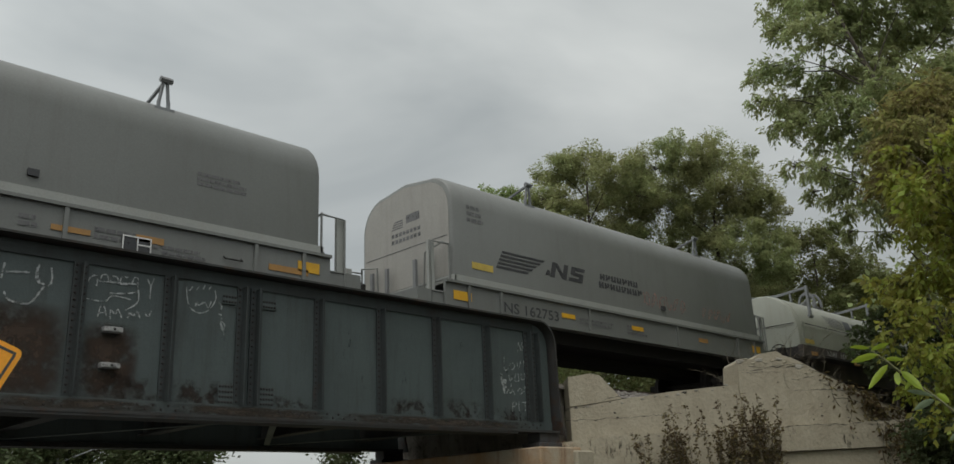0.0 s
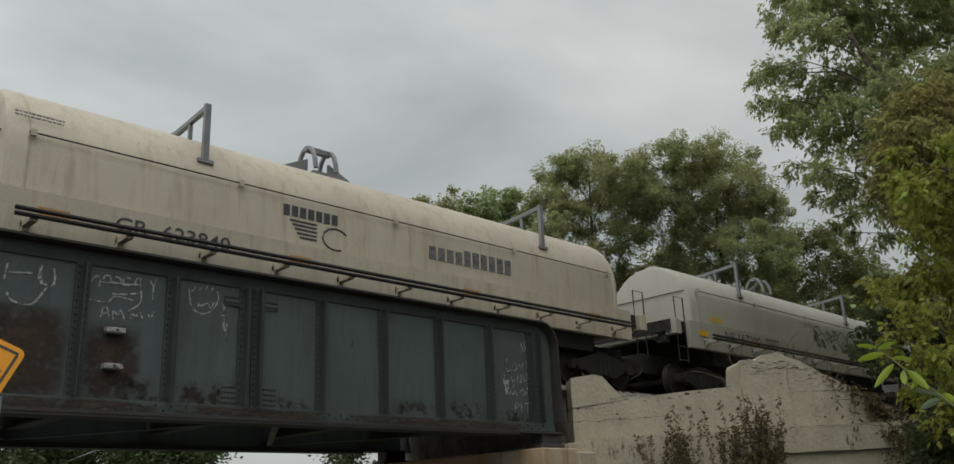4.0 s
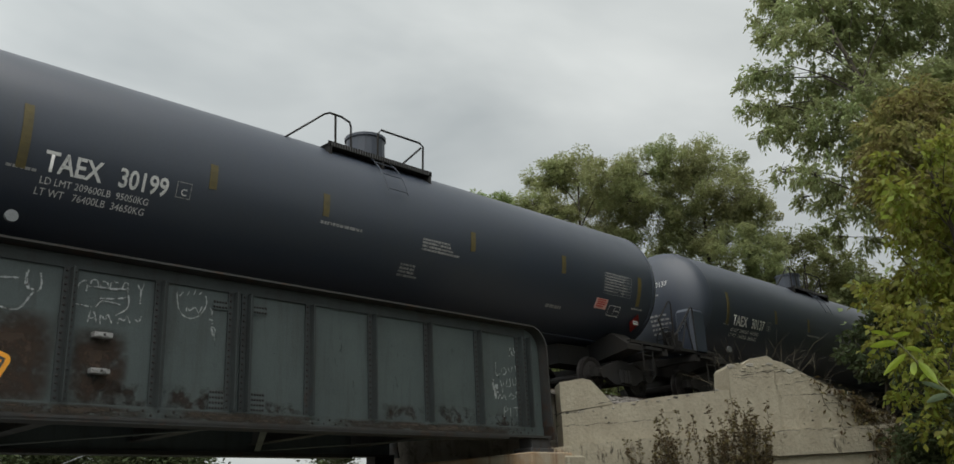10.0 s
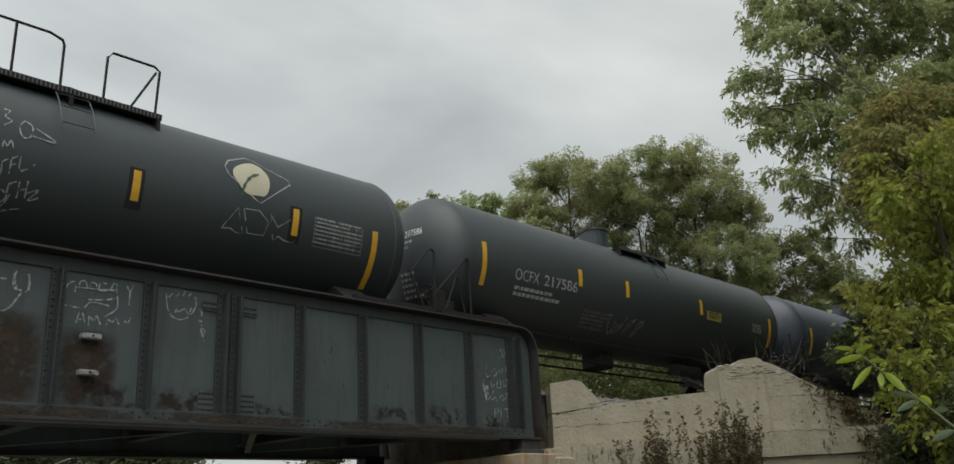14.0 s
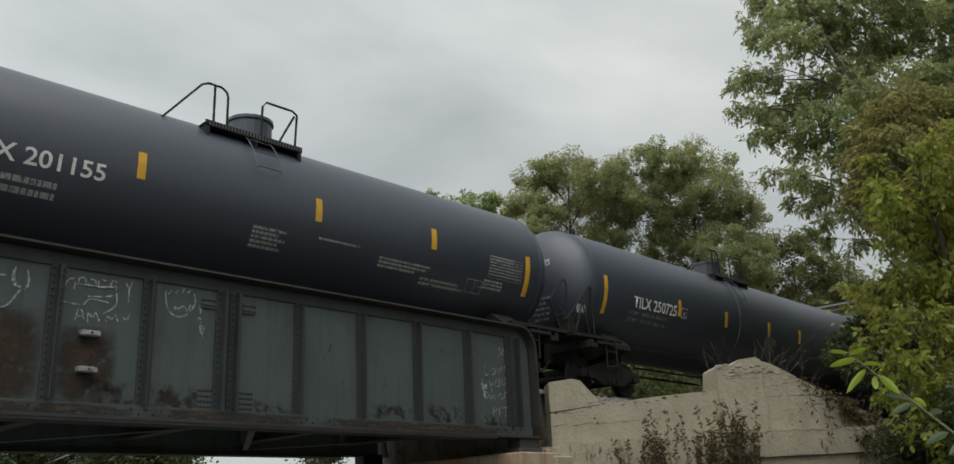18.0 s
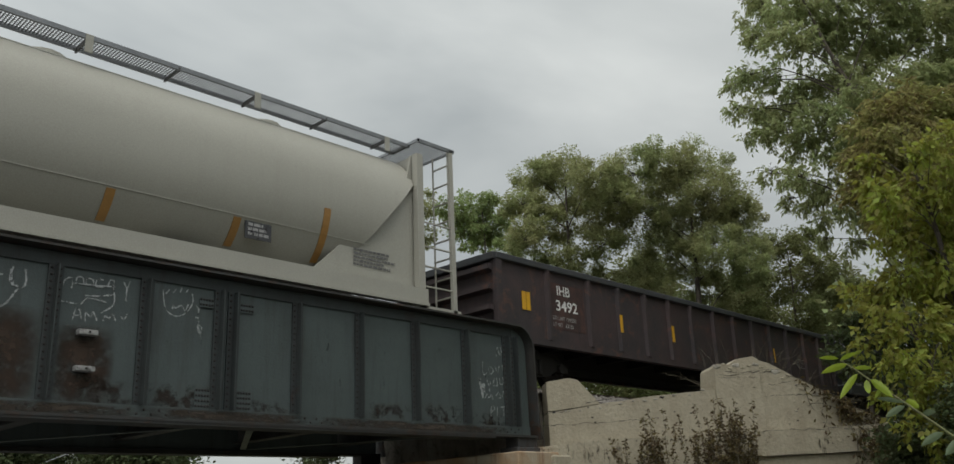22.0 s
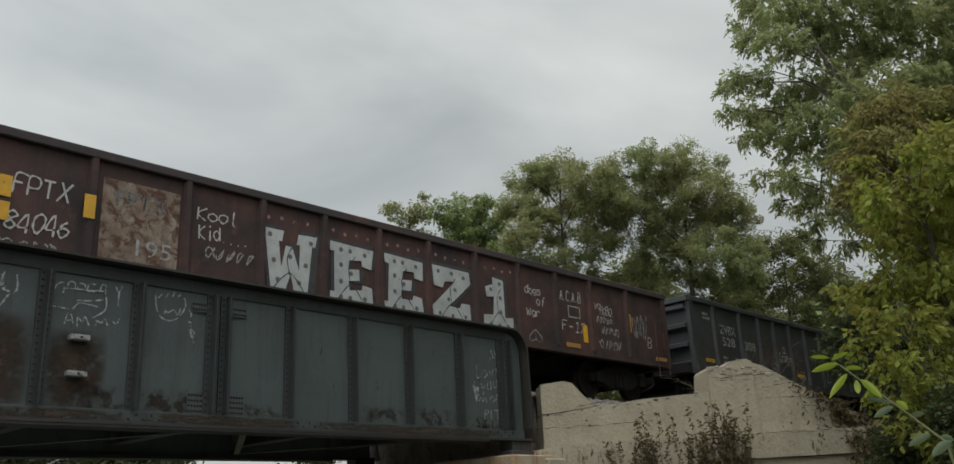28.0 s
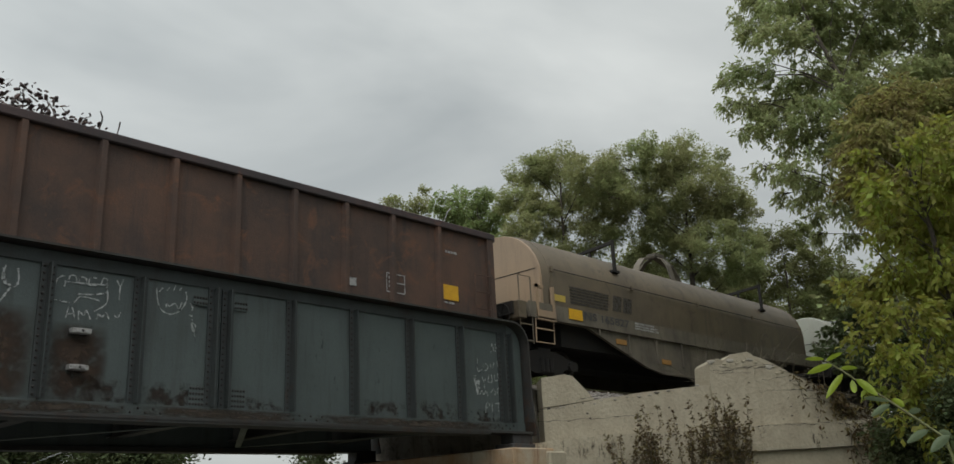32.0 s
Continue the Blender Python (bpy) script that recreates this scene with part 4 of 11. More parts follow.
stroke("scrawl", [smooth_line(q) for q in [[(11.75, 4.01), (11.74, 3.92), (11.79, 3.79), (11.81, 3.65)], [(11.85, 3.76), (11.84, 3.91), (11.79, 3.85)]]], 0.06, g_y, M_CHALK, bridge, label="white paint run")


# ---- abutment and flared wing wall ----
WD = Vector((0.74, -0.672, 0)).normalized()
WN = Vector((-0.672, -0.74, 0)).normalized()   # out of the wall, towards the road
W0 = Vector((13.2, YG - 0.1, 0))


def wall_slab(name, outline, d0, d1, material, parent, label="", rough=0.0, seed=0):
    """A slab of the wing wall: outline in (along, z), from d0 behind to d1 before the face."""
    bm = bmesh.new()
    rnd = random.Random(seed)
    pts = []
    for i, (u, z) in enumerate(outline):
        u2, z2 = outline[(i + 1) % len(outline)]
        k = max(1, round(math.hypot(u2 - u, z2 - z) / 0.25)) if rough else 1
        for j in range(k):
            pts.append((u + (u2 - u) * j / k + rnd.uniform(-rough, rough), z + (z2 - z) * j / k + rnd.uniform(-rough, rough)))
    a = [bm.verts.new(W0 + WD * u + WN * d1 + Vector((0, 0, z))) for u, z in pts]
    b = [bm.verts.new(W0 + WD * u + WN * d0 + Vector((0, 0, z))) for u, z in pts]
    k = len(pts)
    bm.faces.new(a)
    bm.faces.new(b[::-1])
    for i in range(k):
        bm.faces.new((a[i], b[i], b[(i + 1) % k], a[(i + 1) % k]))
    bmesh.ops.triangulate(bm, faces=[f for f in bm.faces if len(f.verts) > 4])
    bmesh.ops.recalc_face_normals(bm, faces=bm.faces[:])
    return part(name, bm, material, parent, label)


abut = thing("abutment", pose(0, 0, 0), "pale weathered concrete bridge abutment with a flared wing wall", "abutment", kind="structure")
wall_slab("wing_wall", [(0.22, 2.7), (0.22, 3.44), (1.2, 3.56), (2.18, 3.68), (3.6, 3.78), (3.6, 2.7)], -0.75, 0, M_CONCRETE, abut, "pale concrete wall with a chipped sloping top", 0.008, 1)
wall_slab("end_block", [(0.22, 3.46), (0.22, 4.03), (0.67, 4.09), (0.84, 4.05), (1.24, 3.575)], -0.7, -0.02, M_CONCRETE, abut, "chamfered concrete end block", 0.004, 2)
wall_slab("parapet", [(3.55, 2.9), (3.55, 4.2), (3.6, 4.26), (3.85, 4.25), (4.0, 4.33), (4.35, 4.38), (4.44, 4.34), (4.44, 2.9)], -0.9, 0.07, M_CONCRETE, abut, "chipped concrete parapet block", 0.016, 3)
wall_slab("parapet_slope", [(4.44, 2.9), (4.44, 4.33), (4.66, 4.24), (5.17, 3.95), (6.22, 3.34), (7.0, 2.96), (7.0, 2.9)], -0.9, 0.035, M_CONCRETE, abut, "sloping concrete wing with a broken crest", 0.012, 4)
wall_slab("ledge", [(3.3, 2.46), (3.3, 2.93), (5.2, 2.95), (7.4, 2.97), (7.4, 2.5)], -0.5, 0.2, M_CONCRETE, abut, "stained projecting concrete ledge", 0.012, 5)
wall_slab("footing_course", [(-0.9, 0.2), (-0.9, 2.72), (0.0, 2.79), (0.92, 2.88), (3.3, 2.9), (3.3, 0.2)], -0.75, 0.16, M_CONCRETE, abut, "lower course of pale concrete", 0.01, 6)
wall_slab("footing_course", [(3.3, 0.2), (3.3, 2.44), (7.6, 2.48), (7.6, 0.2)], -0.75, 0.12, M_CONCRETE, abut, "lower course of pale concrete", 0.008, 7)
# cracks and pour joints
for z0, u0, u1, d, sd in ((3.41, 0.05, 1.5, 0.004, 1), (4.02, 3.56, 5.0, 0.076, 2), (3.2, 0.1, 2.4, 0.004, 3), (3.62, 4.5, 5.6, 0.04, 4), (2.9, 3.4, 7.0, 0.206, 5), (3.98, 3.6, 4.4, 0.078, 6), (4.12, 3.75, 4.43, 0.078, 7), (4.06, 4.46, 4.9, 0.042, 8), (3.83, 4.6, 5.2, 0.042, 10)):
    rnd = random.Random(sd)
    bm = bmesh.new()
    prev = None
    u = u0
    z = z0
    while u < u1:
        z += rnd.uniform(-0.02, 0.021) + (0.012 if z0 == 3.41 else 0)
        w = rnd.choice((0.001, 0.002, 0.003, 0.004, 0.008))
        p = W0 + WD * u + WN * d
        pair = (bm.verts.new(p + Vector((0, 0, z + w))), bm.verts.new(p + Vector((0, 0, z - w))))
        if prev:
            bm.faces.new((prev[0], prev[1], pair[1], pair[0]))
        prev = pair
        u += rnd.uniform(0.04, 0.1)
    part("crack", bm, M_CRACK, abut)
# spalled hollows, pits and loose chips of the weathered face
def spall(u, z, r, d, seed, material):
    rnd = random.Random(seed)
    bm = bmesh.new()
    k = 9
    rim = [(u + r * rnd.uniform(0.55, 1.2) * math.cos(a * math.tau / k), z + r * rnd.uniform(0.25, 0.6) * math.sin(a * math.tau / k)) for a in range(k)]
    outer = [bm.verts.new(W0 + WD * p + WN * d + Vector((0, 0, q))) for p, q in rim]
    inner = [bm.verts.new(W0 + WD * (u + (p - u) * 0.7) + WN * (d + 0.012) + Vector((0, 0, z + (q - z) * 0.6))) for p, q in rim]
    for a in range(k):
        bm.faces.new((outer[a], outer[(a + 1) % k], inner[(a + 1) % k], inner[a]))
    bm.faces.new(inner)
    bmesh.ops.recalc_face_normals(bm, faces=bm.faces[:])
    return part("chip", bm, material, abut)


rnd = random.Random(77)
for k in range(44):
    zone = rnd.choice(((0.3, 3.5, 2.95, 3.5, 0.001), (3.6, 4.4, 3.0, 4.2, 0.071), (4.5, 5.8, 3.0, 3.6, 0.036), (3.4, 7.0, 2.55, 2.9, 0.201), (0.3, 3.2, 2.4, 2.85, 0.161)))
    spall(rnd.uniform(zone[0], zone[1]), rnd.uniform(zone[2], zone[3]), rnd.choice((0.012, 0.015, 0.02, 0.03)), zone[4], 300 + k, M_CRACK if k % 3 else M_CONCRETE_STAIN)
for k in range(26):
    u = 3.6 + 0.13 * k
    top = 4.3 if u < 4.44 else 4.33 - (u - 4.44) * 0.575
    spall(u, top - rnd.uniform(0.02, 0.14), rnd.uniform(0.04, 0.11), 0.071 if u < 4.44 else 0.036, 400 + k, M_CONCRETE if k % 3 else M_CONCRETE_STAIN)
for k in range(18):
    u = 0.3 + 0.18 * k
    spall(u + rnd.uniform(-0.08, 0.08), 3.42 + 0.11 * u - rnd.uniform(0.0, 0.07), rnd.uniform(0.015, 0.06), 0.001, 450 + k, M_CONCRETE_STAIN if k % 4 else M_CRACK)
# dark drips and a brown run of rust down the face
M_DRIP = film_of("dark_drip", (0.035, 0.028, 0.022), (0.075, 0.06, 0.045), 0.04, (3, 3, 0.9))
M_RUN = film_of("brown_run", (0.12, 0.05, 0.02), (0.24, 0.12, 0.05), 0.16, (4, 4, 1.0))
for u0, u1, z0, z1, d, mm in ((4.22, 4.5, 2.4, 2.95, 0.206, M_DRIP), (5.3, 5.62, 2.4, 2.96, 0.206, M_DRIP), (5.75, 5.95, 2.6, 2.96, 0.206, M_DRIP), (3.35, 4.1, 2.75, 2.95, 0.206, M_DRIP), (6.2, 6.6, 2.5, 2.97, 0.206, M_DRIP), (0.7, 1.7, 2.35, 2.88, 0.166, M_DRIP),
                              (0.1, 0.65, 2.45, 2.86, 0.166, M_DRIP), (1.9, 3.2, 2.6, 2.9, 0.166, M_DRIP), (-0.9, 0.25, 2.2, 2.84, 0.166, M_RUN)):
    wall_slab("stain", [(u0, z0), (u0, z1), (u1, z1), (u1, z0)], d - 0.001, d, mm, abut, "dark stain run down the concrete")
# breast wall under the girder's end, with its bearings
part("breast_wall", boxes((13.05, 13.9, YG - 0.6, 2 * YT - YG + 0.6, -0.1, 2.62), bevel=0.03), M_CONCRETE, abut, "concrete breast wall under the bridge seat")
part("bridge_seat", boxes((12.15, 13.3, YG - 0.5, 2 * YT - YG + 0.5, 2.3, 2.68), bevel=0.02), M_RUSTSTAIN, abut, "rust-stained concrete bridge seat")
part("back_wall", boxes((13.36, 13.9, YG + 0.35, 2 * YT - YG + 0.6, 2.6, 4.0)), M_CONCRETE_STAIN, abut)
for y in (YG, 2 * YT - YG):
    part("bearing", boxes((12.45, 13.2, y - 0.22, y + 0.22, 2.68, 2.78), (12.55, 13.1, y - 0.16, y + 0.16, 2.78, 2.96), bevel=0.01), M_GIRDER_RUST, bridge, "rusted steel bearing shoe")
far_abut = thing("far_abutment", pose(0, 0, 0), "plain pale concrete abutment across the road", "abutment", kind="structure")
part("breast_wall", boxes((-9.8, -8.9, YG - 1.5, 2 * YT - YG + 1.5, -0.1, 2.9), (-16.5, -9.2, YG - 0.8, 2 * YT - YG + 0.8, -0.1, 3.95)), M_CONCRETE, far_abut)


# ---- trees and weeds ----
def leaf_mesh(name, pts, size, material, seed, droop=0.3, long=1.9, heading=None):
    """Many small pointed leaves, each folded along its rib."""
    rng = np.random.default_rng(seed)
    n = len(pts)
    p = np.asarray(pts, float)
    d = rng.normal(size=(n, 3)) if heading is None else heading + rng.normal(size=(n, 3)) * 0.25
    if heading is None:
        d[:, 2] = d[:, 2] * 0.5 - droop
    d /= np.linalg.norm(d, axis=1)[:, None]
    s = np.cross(d, rng.normal(size=(n, 3)))
    s /= np.linalg.norm(s, axis=1)[:, None]
    up = np.cross(s, d)
    L = size * rng.uniform(0.6, 1.3, n)[:, None]
    W = L / long * 0.5
    a, b = p, p + d * L
    mid = p + d * L * 0.45 - up * L * 0.08
    vs = np.stack([a, mid + s * W, b, mid - s * W], 1).reshape(-1, 3)
    idx = np.arange(n)[:, None] * 4
    fs = np.concatenate([idx + np.array([[0, 1, 2]]), idx + np.array([[0, 2, 3]])], 1).reshape(-1)
    me = bpy.data.meshes.new(name)
    me.vertices.add(4 * n)
    me.vertices.foreach_set("co", vs.astype(np.float32).ravel())
    me.loops.add(6 * n)
    me.loops.foreach_set("vertex_index", fs.astype(np.int32))
    me.polygons.add(2 * n)
    me.polygons.foreach_set("loop_start", np.arange(2 * n, dtype=np.int32) * 3)
    me.update(calc_edges=True)
    me.validate()
    me.materials.append(material)
    return me


def tree(name, base, height, spread, trunk_r, leaf, leaf_n, leaf_size, seed, label, crown0=0.3, limbs=16, clump=0.9, lean=(0, 0), group="", top_taper=0.8, per=6, spray=0, long=1.9):
    """Tapered trunk, limbs that fork to twigs, and leaves set in clumps round the twigs."""
    rnd = random.Random(seed)
    root = thing(name, pose(*base), label, "tree", group)
    wood = bmesh.new()
    tips = []
    tp = []
    for i in range(9):
        t = i / 8
        tp.append(Vector((lean[0] * t + 0.12 * height * 0.05 * rnd.uniform(-1, 1), lean[1] * t + 0.12 * height * 0.05 * rnd.uniform(-1, 1), height * 0.93 * t)))
    tube(wood, tp, [trunk_r * (1 - 0.92 * i / 8) for i in range(9)], 8)
    for i in range(limbs):
        t = crown0 + (1 - crown0) * (i + rnd.random() * 0.7) / limbs * 0.97
        j = min(7, int(t * 8))
        o = tp[j].lerp(tp[j + 1], t * 8 - j)
        az = i * 2.4 + rnd.uniform(-0.5, 0.5)
        k = (t - crown0) / (1 - crown0)
        reach = spread * (0.55 + 0.45 * math.sin(math.pi * min(1, 0.25 + k * top_taper))) * rnd.uniform(0.7, 1.1)
        rise = reach * rnd.uniform(0.25, 0.8) * (1.1 - 0.5 * k)
        pts = [o]
        for s in range(1, 5):
            q = s / 4
            pts.append(o + Vector((math.cos(az) * reach * q, math.sin(az) * reach * q, rise * q ** 0.8)) + Vector([rnd.uniform(-1, 1) * 0.07 * reach for _ in range(3)]))
        r0 = trunk_r * 0.42 * (1 - 0.7 * k)
        limb_bm = bmesh.new()
        tube(limb_bm, pts, [r0 * (1 - 0.85 * s / 4) for s in range(5)], 5)
        for s in range(per):
            q = rnd.uniform(0.35, 1)
            j2 = min(3, int(q * 4))
            o2 = pts[j2].lerp(pts[j2 + 1], q * 4 - j2)
            ln = reach * rnd.uniform(0.2, 0.42)
            dv = Vector((math.cos(az + rnd.uniform(-1.3, 1.3)), math.sin(az + rnd.uniform(-1.3, 1.3)), rnd.uniform(-0.15, 0.9))).normalized() * ln
            tube(limb_bm, [o2, o2 + dv * 0.5 + Vector((0, 0, 0.03 * ln)), o2 + dv], [r0 * 0.3, r0 * 0.18, r0 * 0.06], 4, False)
            tips.append((o2 + dv, ln))
            tips.append((o2 + dv * 0.55, ln * 0.8))
        part("limb", limb_bm, M_BARK, root, smooth=True)
    part("trunk", wood, M_BARK, root, smooth=True)
    # leaves in clumps round the twig ends; with spray > 0 as leaflets in pairs along a drooping rib
    rng = np.random.default_rng(seed)
    c = np.array([tuple(q[0]) for q in tips])
    sub = rng.normal(size=(len(tips), 6, 3)) * clump * np.array((0.55, 0.55, 0.4))
    k = max(1, leaf_n // max(1, spray))
    which, pick = rng.integers(0, len(tips), k), rng.integers(0, 6, k)
    p = c[which] + sub[which, pick] + rng.normal(size=(k, 3)) * clump * np.array((0.33, 0.33, 0.26))
    heading = None
    if spray:
        axis = np.array((lean[0] * 0.5, lean[1] * 0.5, 0))
        out = (p - axis) * np.array((1, 1, 0.0))
        out /= np.linalg.norm(out, axis=1)[:, None] + 0.01
        rib = out * 0.7 + rng.normal(size=(k, 3)) * 0.55 + np.array((0, 0, -0.35))
        rib /= np.linalg.norm(rib, axis=1)[:, None]
        side = np.cross(rib, rng.normal(size=(k, 3)))
        side /= np.linalg.norm(side, axis=1)[:, None]
        i = np.arange(spray)
        at_rib = (i // 2 + 0.5) / (spray / 2)
        sgn = np.where(i % 2, 1.0, -1.0)
        sgn[-1] = 0
        q = p[:, None, :] + rib[:, None, :] * (at_rib[None, :, None] * leaf_size * 1.7) - np.array((0, 0, 1.0)) * (at_rib[None, :, None] ** 2 * leaf_size * 0.4)
        h = rib[:, None, :] * 0.75 + side[:, None, :] * sgn[None, :, None] * 0.8 + np.array((0, 0, -0.4))
        p, heading = q.reshape(-1, 3), h.reshape(-1, 3)
    shape("crown", leaf_mesh("crown", p, leaf_size, leaf, seed, long=long, heading=heading), leaf, root)
    return root


def at(az, dist):
    """A place on the ground by its bearing from the camera (degrees from across the track) and its distance."""
    return (math.sin(radians(az)) * dist, math.cos(radians(az)) * dist)


def plant(name, az, dist, *rest, z=None, **kw):
    x, y = at(az, dist)
    return tree(name, (x, y, lift_of(x, y) - 0.1 if z is None else z), *rest, **kw)


def bough_tree(name, foot, trunk_r, boughs, leaf, leaf_size, seed, label, cover=3.2, spray=0, long=1.9, lumps=24, flat=0.9, shell=0.5, low=0.35, even=0.12):
    """Tree of leafy boughs: a leaning trunk, a limb to each bough (x, y, z, radius), twigs in the bough, and leaves in lumps at the twigs' ends."""
    rnd = random.Random(seed)
    rng = np.random.default_rng(seed)
    root = thing(name, pose(*foot), label, "tree")
    o = Vector(foot)
    bs = [(Vector(q[:3]) - o, q[3]) for q in boughs]
    top = max(c.z for c, _ in bs)
    mid = sum((c for c, _ in bs), Vector()) / len(bs)
    tp = [Vector((mid.x * t ** 1.6 + rnd.uniform(-0.05, 0.05) * t, mid.y * t ** 1.6 + rnd.uniform(-0.05, 0.05) * t, top * 0.96 * t)) for t in (i / 8 for i in range(9))]
    part("trunk", tube(bmesh.new(), tp, [trunk_r * (1 - 0.88 * i / 8) for i in range(9)], 8), M_BARK, root, smooth=True)
    spots, sizes = [], []
    for c, r in bs:
        t = max(low, min(0.93, (c.z - 0.6 * (c - mid).length) / (top * 0.96)))
        j = min(7, int(t * 8))
        p0 = tp[j].lerp(tp[j + 1], t * 8 - j)
        d = c - p0
        line = [p0] + [p0 + d * q + Vector((0, 0, 0.12 * d.length * math.sin(math.pi * q))) + Vector([rnd.uniform(-1, 1) * 0.05 * d.length for _ in range(3)]) for q in (0.33, 0.66)] + [c]
        bm = bmesh.new()
        r0 = max(0.012, trunk_r * 0.17 * min(1, d.length / 4))
        tube(bm, line, [r0, r0 * 0.75, r0 * 0.5, r0 * 0.3], 5, False)
        for _ in range(lumps):
            v = Vector((rnd.gauss(0, 1), rnd.gauss(0, 1), rnd.gauss(0, 0.9))).normalized()
            e = c + Vector((v.x, v.y, v.z * flat)) * r * rnd.uniform(shell, 1.12)
            tube(bm, [c.lerp(line[2], 0.3 * rnd.random()), c.lerp(e, 0.5) + Vector((0, 0, 0.06 * r)), e], [r0 * 0.26, r0 * 0.16, 0.004], 3, False)
            spots.append(tuple(e))
            sizes.append(r)
        part("limb", bm, M_BARK, root, smooth=True)
    spots, sizes = np.array(spots), np.array(sizes)
    leaf_area = leaf_size * leaf_size / long * 0.26
    per = cover * math.pi * sizes ** 2 / leaf_area / lumps
    if spray:
        per = per / spray
    which = np.repeat(np.arange(len(spots)), np.maximum(1, per.astype(int)))
    k = len(which)
    ball = rng.normal(size=(k, 3))
    ball *= (rng.random(k) ** 0.5 / np.linalg.norm(ball, axis=1))[:, None] * np.array((1, 1, flat))
    loose = rng.random(k) < even
    middle = np.array([tuple(c) for c, _ in bs])[which // lumps]
    lump = rng.uniform(0.17, 0.42, len(spots))[which]
    p = np.where(loose[:, None], middle + ball * sizes[which][:, None] * 0.95, spots[which] + ball * (sizes[which] * lump)[:, None])
    heading = None
    if spray:
        out = (p - np.array(tuple(mid))) * np.array((1, 1, 0.2))
        out /= np.linalg.norm(out, axis=1)[:, None] + 0.01
        rib = out * 0.6 + rng.normal(size=(k, 3)) * 0.5 + np.array((0, 0, -0.4))
        rib /= np.linalg.norm(rib, axis=1)[:, None]
        side = np.cross(rib, rng.normal(size=(k, 3)))
        side /= np.linalg.norm(side, axis=1)[:, None]
        i = np.arange(spray)
        at_rib = (i // 2 + 0.5) / (spray / 2)
        sgn = np.where(i % 2, 1.0, -1.0)
        sgn[-1] = 0
        q = p[:, None, :] + rib[:, None, :] * (at_rib[None, :, None] * leaf_size * 1.5) - np.array((0, 0, 1.0)) * (at_rib[None, :, None] ** 2 * leaf_size * 0.5)
        h = rib[:, None, :] * 0.8 + side[:, None, :] * sgn[None, :, None] * 0.7 + np.array((0, 0, -0.5))
        p, heading = q.reshape(-1, 3), h.reshape(-1, 3)
    shape("crown", leaf_mesh("crown", p, leaf_size, leaf, seed, long=long, heading=heading), leaf, root)
    return root


# woods beyond the track
BOUGHS = ((36.7, 23.6, 18.1, 1.6), (36.6, 21.6, 17.7, 1.44), (38.8, 20.9, 18, 1.61), (38.4, 19.7, 16, 1.41), (39.9, 19.5, 15.6, 1.15), (39.4, 19, 13.8, 1.12), (37.5, 21.5, 15.5, 1.72), (36.7, 23.2, 15.6, 1.57), (37.4, 19.9, 13.3, 1.51), (39.1, 23.5, 13.9, 1.62), (38.5, 18.8, 12.1, 1.21), (34.9, 23.5, 16.1, 1.28), (39.8, 21.7, 11.6, 1.43))
bough_tree("broadleaf_tree", (38.2, 21.6, -0.1), 0.3, BOUGHS, M_LEAF_DARK, 0.12, 21, "tall broadleaf tree with dense dull green late-summer crown", low=0.5, cover=3.0)
BOUGHS = ((34.6, 28.3, 18.7, 1.31), (34.8, 26.6, 18.4, 1.35), (33.7, 23.9, 17.1, 1.21), (33.1, 28.2, 16.9, 1.01), (33.4, 26.9, 15.9, 1.3), (35.6, 26.5, 16.3, 1.54), (31.5, 26.8, 14.3, 1.01), (33.7, 26.3, 13.7, 1.16), (35.1, 24.6, 14.2, 1.17), (36, 26.4, 13, 1.08), (36.8, 24.4, 12.4, 1.12))
bough_tree("broadleaf_tree", (34.6, 26.4, -0.1), 0.28, BOUGHS, M_LEAF_DARK, 0.12, 22, "broadleaf tree with dull olive-green crown beyond the tracks", low=0.5, cover=3.0)
BOUGHS = ((35.2, 35.4, 19, 0.94), (37.2, 35.5, 19.4, 1.12), (37.4, 34.3, 19.8, 0.67), (36.2, 35.2, 17.6, 1.09), (38.1, 35.3, 18, 1.27), (37.9, 33.8, 18.6, 0.74), (36.4, 32, 16.1, 0.77))
bough_tree("broadleaf_tree", (37.0, 34.6, -0.1), 0.2, BOUGHS, M_LEAF_LIGHT, 0.2, 24, "slender light green tree far beyond the tracks", low=0.6)
BOUGHS = ((39.8, 42.6, 22, 0.85), (38.3, 43.7, 22.1, 0.76), (39.8, 44.1, 21.5, 0.78), (40.4, 42.9, 23.4, 0.35), (37.9, 43.8, 19.6, 1.04), (40.4, 43.4, 20.2, 0.94))
bough_tree("broadleaf_tree", (39.5, 43.4, -0.1), 0.2, BOUGHS, M_LEAF_DARK, 0.2, 25, "slender grey-green tree far beyond the tracks", cover=2.4, low=0.6)
BOUGHS = ((47.1, 20.9, 15.7, 1.1), (48.8, 20.3, 16, 0.98), (47.6, 19.2, 13.8, 1.23), (49.1, 22.1, 14, 1.67), (47.5, 23.4, 12.5, 1.49), (47.9, 19.9, 11.6, 1.6))
bough_tree("broadleaf_tree", (48.0, 21.2, -0.1), 0.24, BOUGHS, M_LEAF_OLIVE, 0.17, 27, "smaller broadleaf tree with olive-green crown", cover=3.0)
